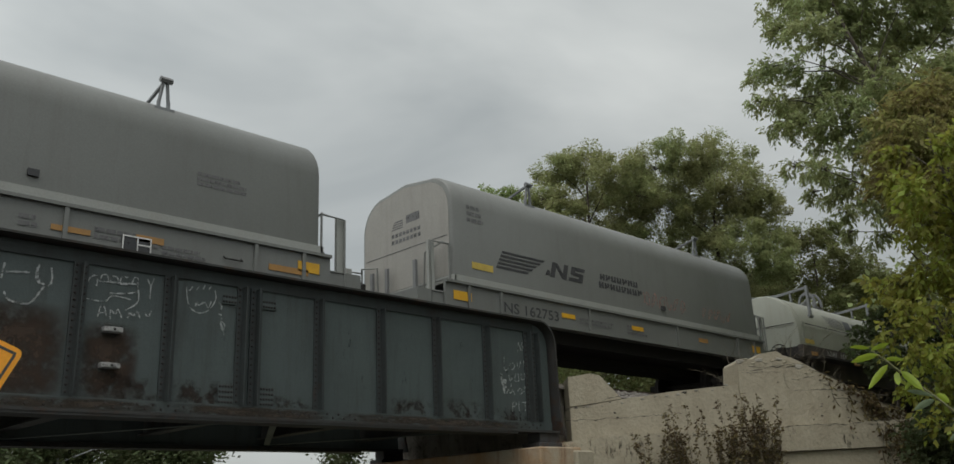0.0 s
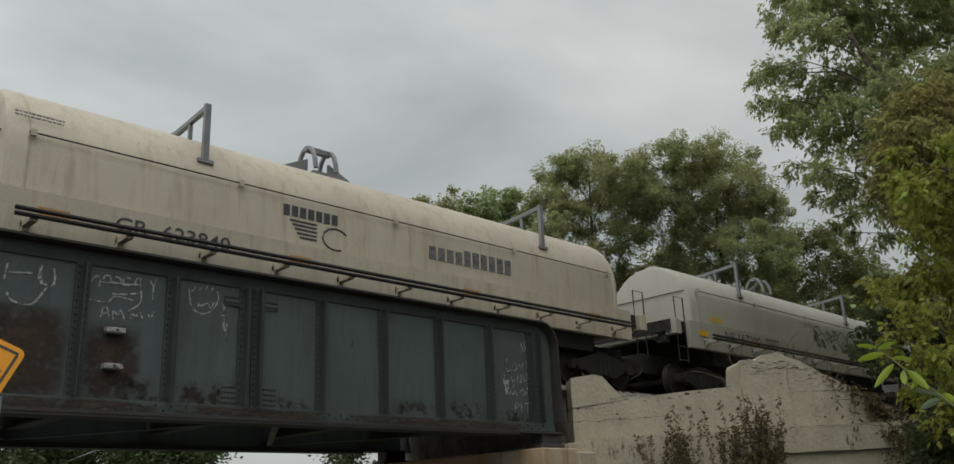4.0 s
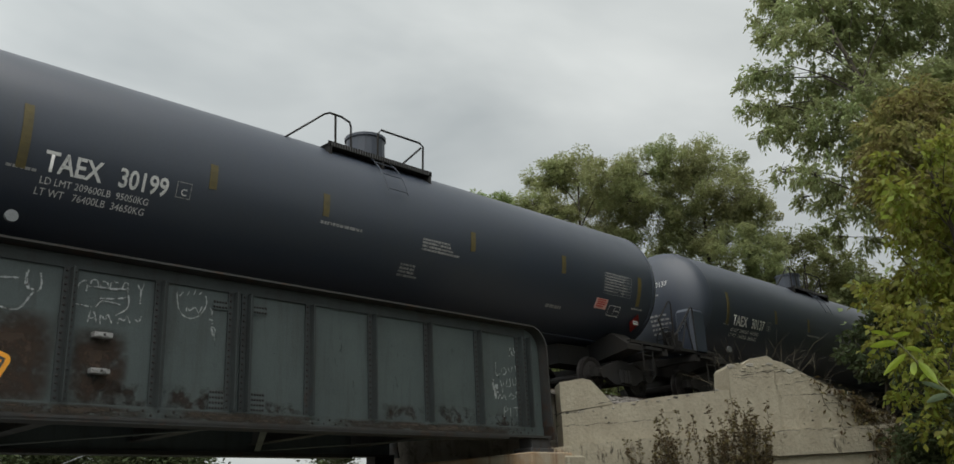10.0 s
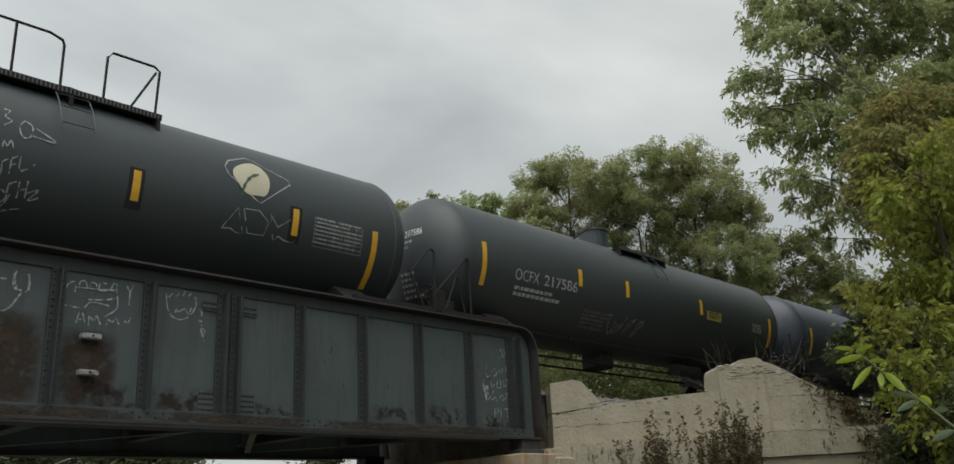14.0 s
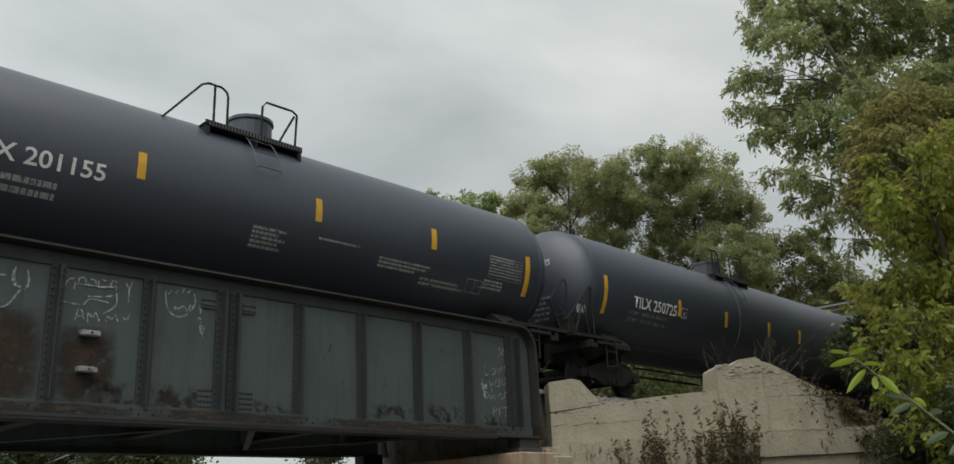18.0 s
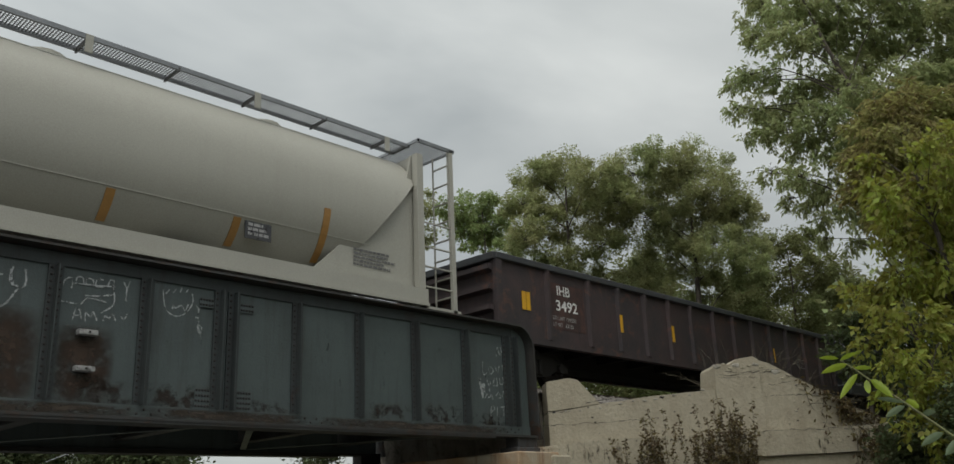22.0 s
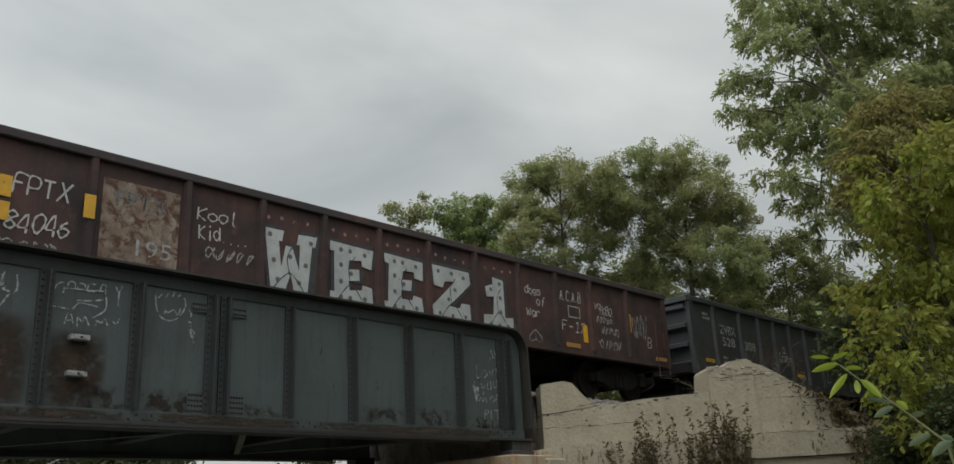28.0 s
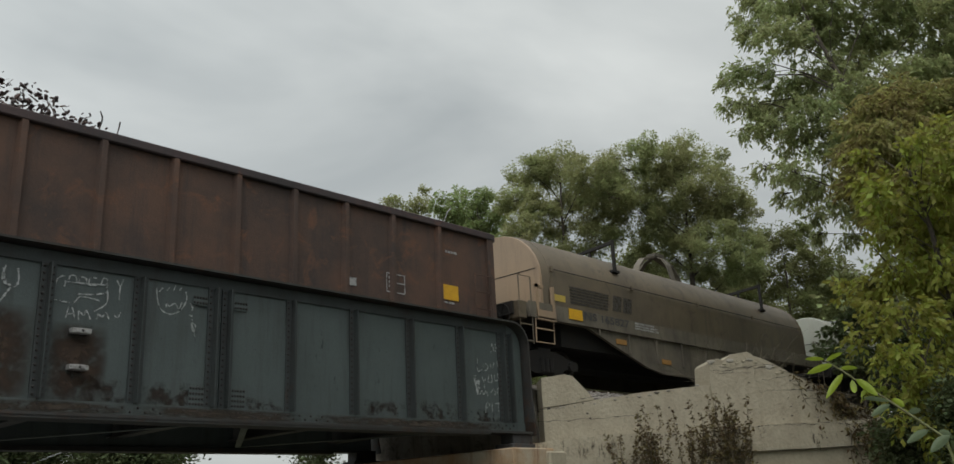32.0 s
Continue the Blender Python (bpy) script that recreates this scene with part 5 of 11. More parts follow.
BOUGHS = ((53.3, 20.3, 14, 1.36), (54.6, 20, 13, 1.63), (55.2, 21, 11.6, 1.65), (55.4, 18.9, 12.2, 1.63))
bough_tree("broadleaf_tree", (54.8, 20.2, -0.1), 0.24, BOUGHS, M_LEAF_OLIVE, 0.17, 28, "smaller broadleaf tree with olive-green crown", cover=3.0)
# tall tree with long drooping leaflets, its high crown and its low boughs, beside the wall
BOUGHS = ((22.04, 9.27, 15.24, 0.79), (21.55, 8.17, 14.36, 0.9), (22.25, 7.27, 14.39, 1.06), (22.61, 6.01, 13.98, 1.2), (22.65, 4.8, 13.25, 1.17), (21.17, 9.14, 13.77, 0.43), (20.35, 7.99, 12.92, 0.68), (22.27, 7.74, 13.66, 0.73), (23.13, 6.72, 13.4, 1.1), (23.02, 5.41, 12.26, 1.18), (20.94, 9.6, 12.72, 0.35), (21.72, 10.36, 13.02, 0.22), (21.39, 9.16, 12.63, 0.53), (22.5, 8.64, 12.56, 0.73), (22.41, 7.61, 12.31, 0.8), (19.78, 9.39, 11.29, 0.28), (20.26, 9.09, 11.33, 0.47), (22.13, 9.09, 11.81, 0.75), (20.75, 7.56, 10.79, 0.79), (21.27, 6.76, 11.33, 0.84), (21.68, 5.83, 11.11, 1))
LOW_BOUGHS = ((20.78, 9.55, 10.9, 0.31), (20.23, 8.76, 10.56, 0.42), (20.81, 8.26, 10.28, 0.59), (21.07, 7.54, 9.88, 0.69), (21.15, 6.58, 9.99, 0.89), (20.14, 8.98, 9.48, 0.32), (19.34, 7.96, 8.9, 0.46), (21.07, 8.02, 9.09, 0.55), (21.19, 9.02, 9.04, 0.23), (20.98, 8.44, 8.7, 0.29), (20.68, 7.61, 8.29, 0.38), (21.46, 8.33, 8.38, 0.16), (21.1, 7.1, 8.16, 0.54), (21.48, 8.38, 7.87, 0.23), (21.31, 7.64, 7.57, 0.29), (20.02, 6.16, 8.4, 0.76))
bough_tree("tall_ash_tree", (22.6, 5.6, 1.0), 0.2, BOUGHS + LOW_BOUGHS, M_LEAF_TALL, 0.145, 31, "tall tree with drooping green leaves turning brown, beside the wall", cover=2.0, spray=7, long=2.6, lumps=24, flat=0.8, shell=0.3, even=0.2)
BOUGHS = ((18.19, 5.57, 9.28, 0.45), (18.85, 5.23, 9.53, 0.55), (19.43, 4.78, 9.67, 0.59), (19.29, 4.34, 9.31, 0.44), (17.98, 5.91, 8.94, 0.36), (17.82, 5.4, 8.43, 0.6), (18.89, 5.02, 8.77, 0.69), (17.91, 6.1, 8.44, 0.3), (18.77, 5.92, 8.23, 0.54), (17.91, 5.03, 7.67, 0.65), (19.02, 6.5, 8.09, 0.35), (18.73, 4.52, 8.12, 0.56), (18.27, 5.72, 7.24, 0.49), (19.17, 5.05, 7.32, 0.68))
bough_tree("walnut_tree", (18.8, 4.8, 1.0), 0.16, BOUGHS, M_LEAF_RUSSET, 0.15, 33, "leafy tree with brownish olive drooping leaves behind the box elder", cover=3.0, spray=7, long=2.6, flat=0.8, shell=0.4)
BOUGHS = ((16.59, 3.97, 7.82, 0.32), (15.19, 3.94, 7.18, 0.23), (15.48, 4.28, 7.22, 0.16), (15.45, 3.64, 6.85, 0.41), (16.05, 5.17, 7.59, 0.17), (15.7, 3.94, 6.51, 0.44), (16, 4.53, 6.72, 0.45), (15.05, 4.69, 6.39, 0.34), (15.35, 5.05, 6.83, 0.19), (16.55, 4.89, 6.4, 0.47), (16.62, 4.34, 6.19, 0.51), (15.49, 4.91, 5.93, 0.28), (16.17, 4.58, 5.68, 0.45), (15.91, 4.09, 5.24, 0.39), (15.76, 4.93, 5.25, 0.3), (15.71, 5.38, 5.08, 0.3), (16.3, 4.65, 5.02, 0.4))
bough_tree("box_elder_tree", (16.4, 4.1, 0.8), 0.12, BOUGHS, M_LEAF_YELLOW, 0.15, 32, "yellow-green leafy tree growing beside the wing wall", cover=2.8, spray=5, long=2.0, flat=0.8, shell=0.4, low=0.2)
BOUGHS = ((15, 5.54, 4.86, 0.27), (14.85, 5.07, 4.41, 0.35), (14.95, 4.57, 4.23, 0.41), (16.18, 4.45, 4.36, 0.4), (14.62, 5.32, 4.06, 0.28), (14.48, 4.8, 3.69, 0.34), (15.92, 4.62, 3.64, 0.44), (14.75, 4.67, 3.31, 0.39), (15.63, 5.44, 3.32, 0.25), (15.71, 4.56, 3.02, 0.38), (14.59, 4.71, 2.7, 0.34), (14.72, 4.43, 2.41, 0.32))
bough_tree("box_elder_tree", (15.3, 4.2, 0.6), 0.06, BOUGHS, M_LEAF_YELLOW, 0.13, 34, "young yellow-green box elder at the foot of the wall", cover=2.2, spray=5, long=1.8, flat=0.9, shell=0.4, low=0.1)
BOUGHS = ((19.30, 7.55, 4.92, 0.29), (19.70, 7.28, 5.21, 0.38), (19.70, 6.92, 5.62, 0.41), (18.81, 7.70, 4.57, 0.20), (19.06, 7.28, 4.35, 0.40), (19.79, 6.96, 4.83, 0.44), (18.96, 6.69, 4.00, 0.42), (19.90, 6.48, 4.96, 0.49), (19.87, 6.47, 4.30, 0.52), (19.71, 5.90, 4.45, 0.57))
bough_tree("bank_bush", (19.2, 7.2, 1.9), 0.06, BOUGHS, M_LEAF_SHADE, 0.12, 35, "dark green brushy bush on the railway bank", cover=3.0, lumps=12, low=0.1)
# low bushes: their shade is put into the leaf colour
BUSH = "dark green leafy bush beside the wing wall"
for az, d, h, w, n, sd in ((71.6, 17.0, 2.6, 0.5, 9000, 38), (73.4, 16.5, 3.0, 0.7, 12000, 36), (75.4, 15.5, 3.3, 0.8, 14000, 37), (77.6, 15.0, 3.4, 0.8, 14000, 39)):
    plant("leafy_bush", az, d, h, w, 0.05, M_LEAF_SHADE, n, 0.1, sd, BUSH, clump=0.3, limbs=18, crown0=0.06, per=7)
# understory behind the track, and a wood added along the bank for shade
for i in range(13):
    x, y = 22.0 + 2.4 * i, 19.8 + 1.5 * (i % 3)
    tree("young_tree", (x, y, -0.1), 6.8 + 0.5 * (i % 4), 2.3, 0.09, M_LEAF_MID, 9000, 0.2, 61 + i, "young tree in shade-darkened green crowding beside the track", crown0=0.05, limbs=18, clump=0.7, per=6, group="young trees beside the track")
# bank trees added mostly out of view, to shade the passing cars
for i, (x, y) in enumerate(((27.5, 5.5), (31.5, 7.0), (36.0, 6.0), (41.0, 7.5), (25.5, 1.5), (29.0, 2.0), (33.5, 3.0), (38.5, 3.5))):
    tree("broadleaf_tree", (x, y, 0.5), 14.5 + 0.8 * (i % 3), 3.2, 0.2, M_LEAF_TALL, 16000, 0.26, 81 + i, "green broadleaf tree added along the bank to shade the cars", crown0=0.12, limbs=22, clump=1.0, per=7, group="trees of the wood along the bank")
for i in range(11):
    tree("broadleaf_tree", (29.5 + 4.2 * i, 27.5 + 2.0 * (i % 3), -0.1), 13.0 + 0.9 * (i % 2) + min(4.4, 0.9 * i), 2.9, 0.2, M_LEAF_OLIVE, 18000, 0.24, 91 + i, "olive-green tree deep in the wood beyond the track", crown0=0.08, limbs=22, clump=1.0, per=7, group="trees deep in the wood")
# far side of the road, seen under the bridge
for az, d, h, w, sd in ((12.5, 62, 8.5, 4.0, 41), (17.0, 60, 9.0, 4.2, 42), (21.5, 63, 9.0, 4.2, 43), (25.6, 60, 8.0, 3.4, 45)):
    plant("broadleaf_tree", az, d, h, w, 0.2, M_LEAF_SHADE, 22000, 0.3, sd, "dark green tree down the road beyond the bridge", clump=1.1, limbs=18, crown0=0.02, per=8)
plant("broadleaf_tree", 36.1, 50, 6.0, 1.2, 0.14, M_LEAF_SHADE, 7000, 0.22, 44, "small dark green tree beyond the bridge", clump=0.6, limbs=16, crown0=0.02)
for az in (37.6, 38.8):
    x, y = at(az, 34)
    post = thing("post", pose(x, y, 0), "pale grey wooden post beyond the bridge", "post")
    part("shaft", tube(bmesh.new(), [(0, 0, -0.2), (0.03, 0, 2.9)], [0.14, 0.12], 10), M_WHITE_DULL, post)
    part("cap", tube(bmesh.new(), [(0.03, 0, 2.9), (0.03, 0, 2.94)], [0.13, 0.1], 10), M_GALV, post)


# woods added unseen behind the viewer, to close the place and block low sky
def woods_behind():
    rng = np.random.default_rng(77)
    n = 18000
    az, d = np.radians(rng.uniform(108, 276, n)), rng.uniform(27, 34, n)
    h = 9.5 + 2.5 * np.sin(az * 9) + 1.2 * np.sin(az * 23 + 1)
    z = h * rng.random(n) ** 0.8
    pts = np.stack([np.sin(az) * d, np.cos(az) * d, z], 1)
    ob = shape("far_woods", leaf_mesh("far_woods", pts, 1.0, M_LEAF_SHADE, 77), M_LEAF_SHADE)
    tagged(ob, "unseen dark green woods along the road, added to block low sky", "woods", kind="stuff")


woods_behind()


def withered(name, base, count, height, spread, seed, label, leaf_n, lean=(0, 0), leaf=0.062):
    """Clump of dead upright stems, each a spire of short side twigs with small leaves."""
    rnd = random.Random(seed)
    root = thing(name, pose(*base), label, "weeds")
    pts = []
    for k in range(count):
        a = rnd.uniform(0, math.tau)
        r0 = spread * 0.5 * math.sqrt(rnd.random())
        o = Vector((r0 * math.cos(a), r0 * math.sin(a), 0))
        h = height * rnd.uniform(0.6, 1.0)
        d = Vector((o.x * 0.35 + rnd.gauss(0, 0.07) + lean[0], o.y * 0.35 + rnd.gauss(0, 0.07) + lean[1], 1))
        line = [o + d * (h * s / 5) + Vector((rnd.gauss(0, 0.012), rnd.gauss(0, 0.012), 0)) for s in range(6)]
        bm = bmesh.new()
        tube(bm, line, [0.007 * (1 - 0.14 * s) for s in range(6)], 4, False)
        for s in range(16):
            q = 0.3 + 0.68 * (s + rnd.random()) / 16
            j = min(4, int(q * 5))
            p = line[j].lerp(line[j + 1], q * 5 - j)
            ln = 0.26 * (1.15 - q)
            e = p + Vector((rnd.gauss(0, 0.5), rnd.gauss(0, 0.5), 1.3)).normalized() * (ln * 0.8 + 0.05)
            tube(bm, [p, e], [0.004, 0.0015], 3, False)
            for _ in range(leaf_n):
                c = p.lerp(e, rnd.random())
                for _ in range(2):
                    pts.append((c.x + rnd.gauss(0, 0.012), c.y + rnd.gauss(0, 0.012), c.z + rnd.gauss(0, 0.015)))
        part("stem", bm, M_TWIG, root)
    me = leaf_mesh("leaves", pts, leaf, M_LEAF_BROWN, seed, 0.1, 2.0)
    tagged(shape("foliage", me, M_LEAF_BROWN, root), kind="stuff")
    return root


def bare_bush(name, base, count, height, seed, label, mat=None, fork=4):
    """Leafless bush: arching forked twigs."""
    rnd = random.Random(seed)
    root = thing(name, pose(*base), label, "bush")
    for k in range(count):
        az = rnd.uniform(0, math.tau)
        d = Vector((math.cos(az) * 0.45, math.sin(az) * 0.45, 1)).normalized()
        p = Vector((rnd.gauss(0, 0.12), rnd.gauss(0, 0.12), 0))
        line = [p]
        for s in range(5):
            d = (d + Vector((rnd.gauss(0, 0.16), rnd.gauss(0, 0.16), -0.06 * s))).normalized()
            line.append(line[-1] + d * height * rnd.uniform(0.16, 0.26))
        bm = bmesh.new()
        tube(bm, line, [0.008, 0.0065, 0.005, 0.004, 0.003, 0.0015], 4, False)
        for s in range(fork):
            j = rnd.randrange(1, 5)
            e = (line[j] - line[j - 1]).normalized() + Vector((rnd.gauss(0, 0.6), rnd.gauss(0, 0.6), rnd.gauss(0.1, 0.3)))
            e = e.normalized() * height * rnd.uniform(0.15, 0.35)
            tube(bm, [line[j], line[j] + e * 0.5, line[j] + e + Vector((0, 0, -0.03))], [0.0045, 0.003, 0.0012], 3, False)
        part("twig", bm, mat or M_TWIG, root)
    return root


def wall_at(u, d, z=0.0):
    p = W0 + WD * u + WN * d
    return (p.x, p.y, z)


WEEDS = "clump of dead brown weeds in front of the concrete wall"
withered("dead_weeds", wall_at(1.75, 0.6, 1.6), 9, 1.35, 0.6, 205, WEEDS, 3, (-0.04, 0.04))
withered("dead_weeds", wall_at(2.2, 0.55, 1.6), 13, 1.85, 0.6, 201, WEEDS, 3, (-0.04, 0.04))
withered("dead_weeds", wall_at(2.8, 0.6, 1.62), 11, 1.6, 0.6, 206, WEEDS, 3)
withered("dead_weeds", wall_at(3.35, 0.6, 1.65), 15, 1.85, 0.65, 202, WEEDS, 3)
withered("dead_weeds", wall_at(3.85, 0.55, 1.7), 14, 1.82, 0.6, 203, WEEDS, 3, (0.03, 0))
withered("dead_weeds", wall_at(6.6, 0.5, 1.8), 14, 1.2, 0.8, 204, "withered brown creeper weeds at the foot of the wing wall", 7)
withered("dead_weeds", wall_at(7.3, 0.45, 1.8), 14, 1.4, 0.8, 207, "withered brown creeper weeds at the foot of the wing wall", 7)
bare_bush("bare_bush", (17.7, 9.3, 3.3), 14, 1.9, 211, "leafless grey-brown bush behind the concrete parapet")
bare_bush("bare_bush", (18.2, 9.0, 3.2), 12, 1.9, 212, "leafless grey-brown bush behind the concrete parapet")
bare_bush("bare_bush", (18.6, 8.9, 3.0), 14, 1.6, 213, "tangle of leafless brown brush on the bank")
for k, (x, y, h) in enumerate(((19.6, 9.3, 1.7), (20.8, 9.0, 1.8), (21.8, 9.4, 1.8), (19.2, 8.3, 1.3), (20.2, 8.0, 1.3))):
    bare_bush("brush", (x, y, 2.6 if y > 8.5 else 2.2), 14, h, 220 + k, "tangle of leafless brown brush on the bank", fork=7)
    withered("dead_weeds", (x + 0.3, y - 0.2, 2.4 if y > 8.5 else 2.0), 12, h * 0.85, 1.0, 230 + k, "brown withered weeds on the railway bank", 3)


# creeper hanging over the sloping wing
def creeper(u0, z0, runs, seed):
    rnd = random.Random(seed)
    root = thing("creeper", pose(0, 0, 0), "withered brown creeper hanging over the concrete wing wall", "creeper")
    pts = []
    for k in range(runs):
        u, z = u0 + rnd.uniform(-0.9, 0.9), z0 - 0.55 * 0.0
        z = 4.33 - (u - 4.44) * 0.56 + 0.02 if u > 4.44 else 4.3
        d = 0.06
        line = []
        du, dz = rnd.uniform(-0.03, 0.09), rnd.uniform(-0.11, -0.05)
        for s in range(rnd.randrange(6, 16)):
            over = 0.24 if z < 2.97 else 0.07
            line.append(Vector(wall_at(u, over + rnd.uniform(0, 0.05), z)))
            u += du + rnd.gauss(0, 0.03)
            z += dz + rnd.gauss(0, 0.02)
        part("vine", tube(bmesh.new(), line, 0.006, 4, False), M_TWIG, root)
        for p in line:
            for _ in range(3):
                pts.append((p.x + rnd.gauss(0, 0.04), p.y + rnd.gauss(0, 0.04), p.z + rnd.gauss(0, 0.05)))
    tagged(shape("foliage", leaf_mesh("foliage", pts, 0.11, M_LEAF_BROWN, seed, 0.9, 2.4), M_LEAF_BROWN, root), kind="stuff")


creeper(5.6, 3.6, 6, 241)
creeper(6.5, 3.3, 20, 242)


def trailing_vine(u0, z0, u1, z1, seed):
    """One long vine down the sloping wing with bunches of dry leaves hanging from it."""
    rnd = random.Random(seed)
    root = thing("creeper", pose(0, 0, 0), "dry vine with hanging brown leaves on the concrete wing wall", "creeper")
    line, pts = [], []
    for k in range(15):
        t = k / 14
        p = Vector(wall_at(u0 + (u1 - u0) * t, 0.075, z0 + (z1 - z0) * t + 0.05 * math.sin(t * 7)))
        line.append(p)
        if k > 1 and rnd.random() < 0.75:
            drop = rnd.uniform(0.05, 0.16)
            for _ in range(9):
                f = rnd.random()
                pts.append((p.x + rnd.gauss(0, 0.015), p.y + rnd.gauss(0, 0.015) - 0.02, p.z - drop * f))
    part("vine", tube(bmesh.new(), line, 0.006, 4, False), M_TWIG, root)
    tagged(shape("foliage", leaf_mesh("foliage", pts, 0.075, M_LEAF_BROWN, seed, 1.3, 2.2), M_LEAF_BROWN, root), kind="stuff")


trailing_vine(4.95, 4.0, 6.7, 3.15, 243)
trailing_vine(5.35, 3.42, 6.5, 3.2, 244)


# leafy shrub close to the camera; one of its branches sways
def big_leaf(bm, base, tip, width, curl, seed):
    """A pointed oval leaf with a sunk rib and drooping tip."""
    rnd = random.Random(seed)
    base, tip = Vector(base), Vector(tip)
    d = tip - base
    s = d.cross(Vector((0.93, 0.35, 0.25))).normalized()
    up = s.cross(d).normalized()
    rows = []
    for k in range(9):
        t = k / 8
        w = width * (t * 3.2) ** 0.6 * (1 - t) ** 0.85 * 0.95 + 0.0004
        c = base + d * t + up * (curl * math.sin(math.pi * t)) + Vector((0, 0, -0.06 * d.length * t * t))
        lift = up * (w * 0.22)
        rows.append([bm.verts.new(c - s * w + lift), bm.verts.new(c - s * w * 0.5 + lift * 0.4), bm.verts.new(c), bm.verts.new(c + s * w * 0.5 + lift * 0.4), bm.verts.new(c + s * w + lift)])
    for a, b in zip(rows, rows[1:]):
        for i in range(4):
            bm.faces.new((a[i], a[i + 1], b[i + 1], b[i]))
    return bm


shrub = thing("leafy_shrub", pose(3.173, 0.889, 0), "young leafy shrub with bright green pointed leaves", "shrub")
part("stem", tube(bmesh.new(), [(0.1, -0.15, 0), (0.06, -0.1, 0.7), (0.0, 0.0, 1.47)], [0.014, 0.011, 0.007], 7), M_STEM, shrub)
branch = new("branch")
branch.parent = shrub
branch.matrix_basis = pose(0, 0, 1.472)
part("twig", tube(bmesh.new(), [(0, 0, 0), (-0.017, 0.022, 0.328), (-0.039, 0.093, 0.407), (-0.058, 0.151, 0.472), (-0.085, 0.227, 0.551), (-0.1, 0.265, 0.596), (-0.115, 0.305, 0.636)], [0.006, 0.005, 0.0045, 0.004, 0.0035, 0.003, 0.002], 6), M_STEM, branch, smooth=True)
LEAVES = [((-0.117, 0.309, 0.643), (-0.177, 0.35, 0.652), 0.013, 1),
          ((-0.145, 0.273, 0.614), (-0.215, 0.338, 0.597), 0.021, 1),
          ((-0.096, 0.312, 0.639), (-0.113, 0.243, 0.656), 0.014, 1),
          ((-0.082, 0.275, 0.605), (-0.101, 0.211, 0.596), 0.014, 1),
          ((-0.127, 0.253, 0.58), (-0.19, 0.304, 0.507), 0.020, 1),
          ((-0.096, 0.226, 0.558), (-0.115, 0.161, 0.492), 0.024, 1),
          ((-0.072, 0.249, 0.561), (-0.11, 0.236, 0.515), 0.019, 1),
          ((-0.115, 0.131, 0.453), (-0.174, 0.178, 0.426), 0.020, 0),
          ((-0.036, 0.149, 0.477), (-0.064, 0.105, 0.448), 0.021, 1),
          ((-0.065, 0.229, 0.495), (-0.076, 0.141, 0.472), 0.014, 0),
          ((-0.106, 0.038, 0.355), (-0.166, 0.093, 0.327), 0.023, 0),
          ((-0.09, -0.015, 0.33), (-0.147, 0.037, 0.291), 0.028, 0),
          ((-0.003, 0.044, 0.351), (-0.031, -0.003, 0.338), 0.019, 0),
          ((-0.055, 0.202, 0.531), (-0.104, 0.221, 0.498), 0.012, 1),
          ((-0.025, 0.114, 0.422), (-0.05, 0.062, 0.431), 0.019, 0)]
for i, (a, b, wd, bright) in enumerate(LEAVES):
    part("leaf", big_leaf(bmesh.new(), a, b, wd * 0.74, 0.006, i), M_LEAF_BRIGHT if bright else M_LEAF_BLUE, branch, smooth=True)
SWAY = ((0, 0.6, -0.1, 0.2), (1, -0.3, -0.1, 0), (2, -0.2, 0, 0), (3, 0.5, 0.4, -0.1), (5.6, 2.1, 0.4, 0.2), (6, 2, 0.5, 0.2), (7, 8, 1.7, 0.8), (8, 10.8, 2.9, 0.8), (9, 12.3, 3, 1), (10, 9.3, 1.7, 1), (11, 7.5, 1.4, 0.8),
        (12, 3.7, 0.9, 0.3), (13, 2.3, 0.2, 0.3), (14, 1.7, 0.5, 0.1), (14.5, 1.1, 0.3, 0.1), (16.5, 0.6, 0, 0.1), (18, 0.7, 0, 0.2), (19, 1.3, 0.5, 0), (20, 1, 0.2, 0.1), (21, -0.3, -0.7, 0.2), (22, -2.6, -1.2, 0), (23, -2.7, -0.9, -0.1))
SWAY_END = ((24.4, -1, 0, -0.2), (25, -2.2, -0.1, -0.4), (25.5, -0.6, 0.1, -0.1), (27.5, -3.3, -0.8, -0.3), (28, -0.9, 0.1, -0.2), (29, -1.3, -0.1, -0.2), (30, -8.8, -2.3, -0.6), (31, -14.4, -4, -1), (32, -4.2, -0.3, -0.7))
swaying.append((branch, [(t, pose(0, 0, 1.472, a, b, c)) for t, a, b, c in SWAY + SWAY_END]))


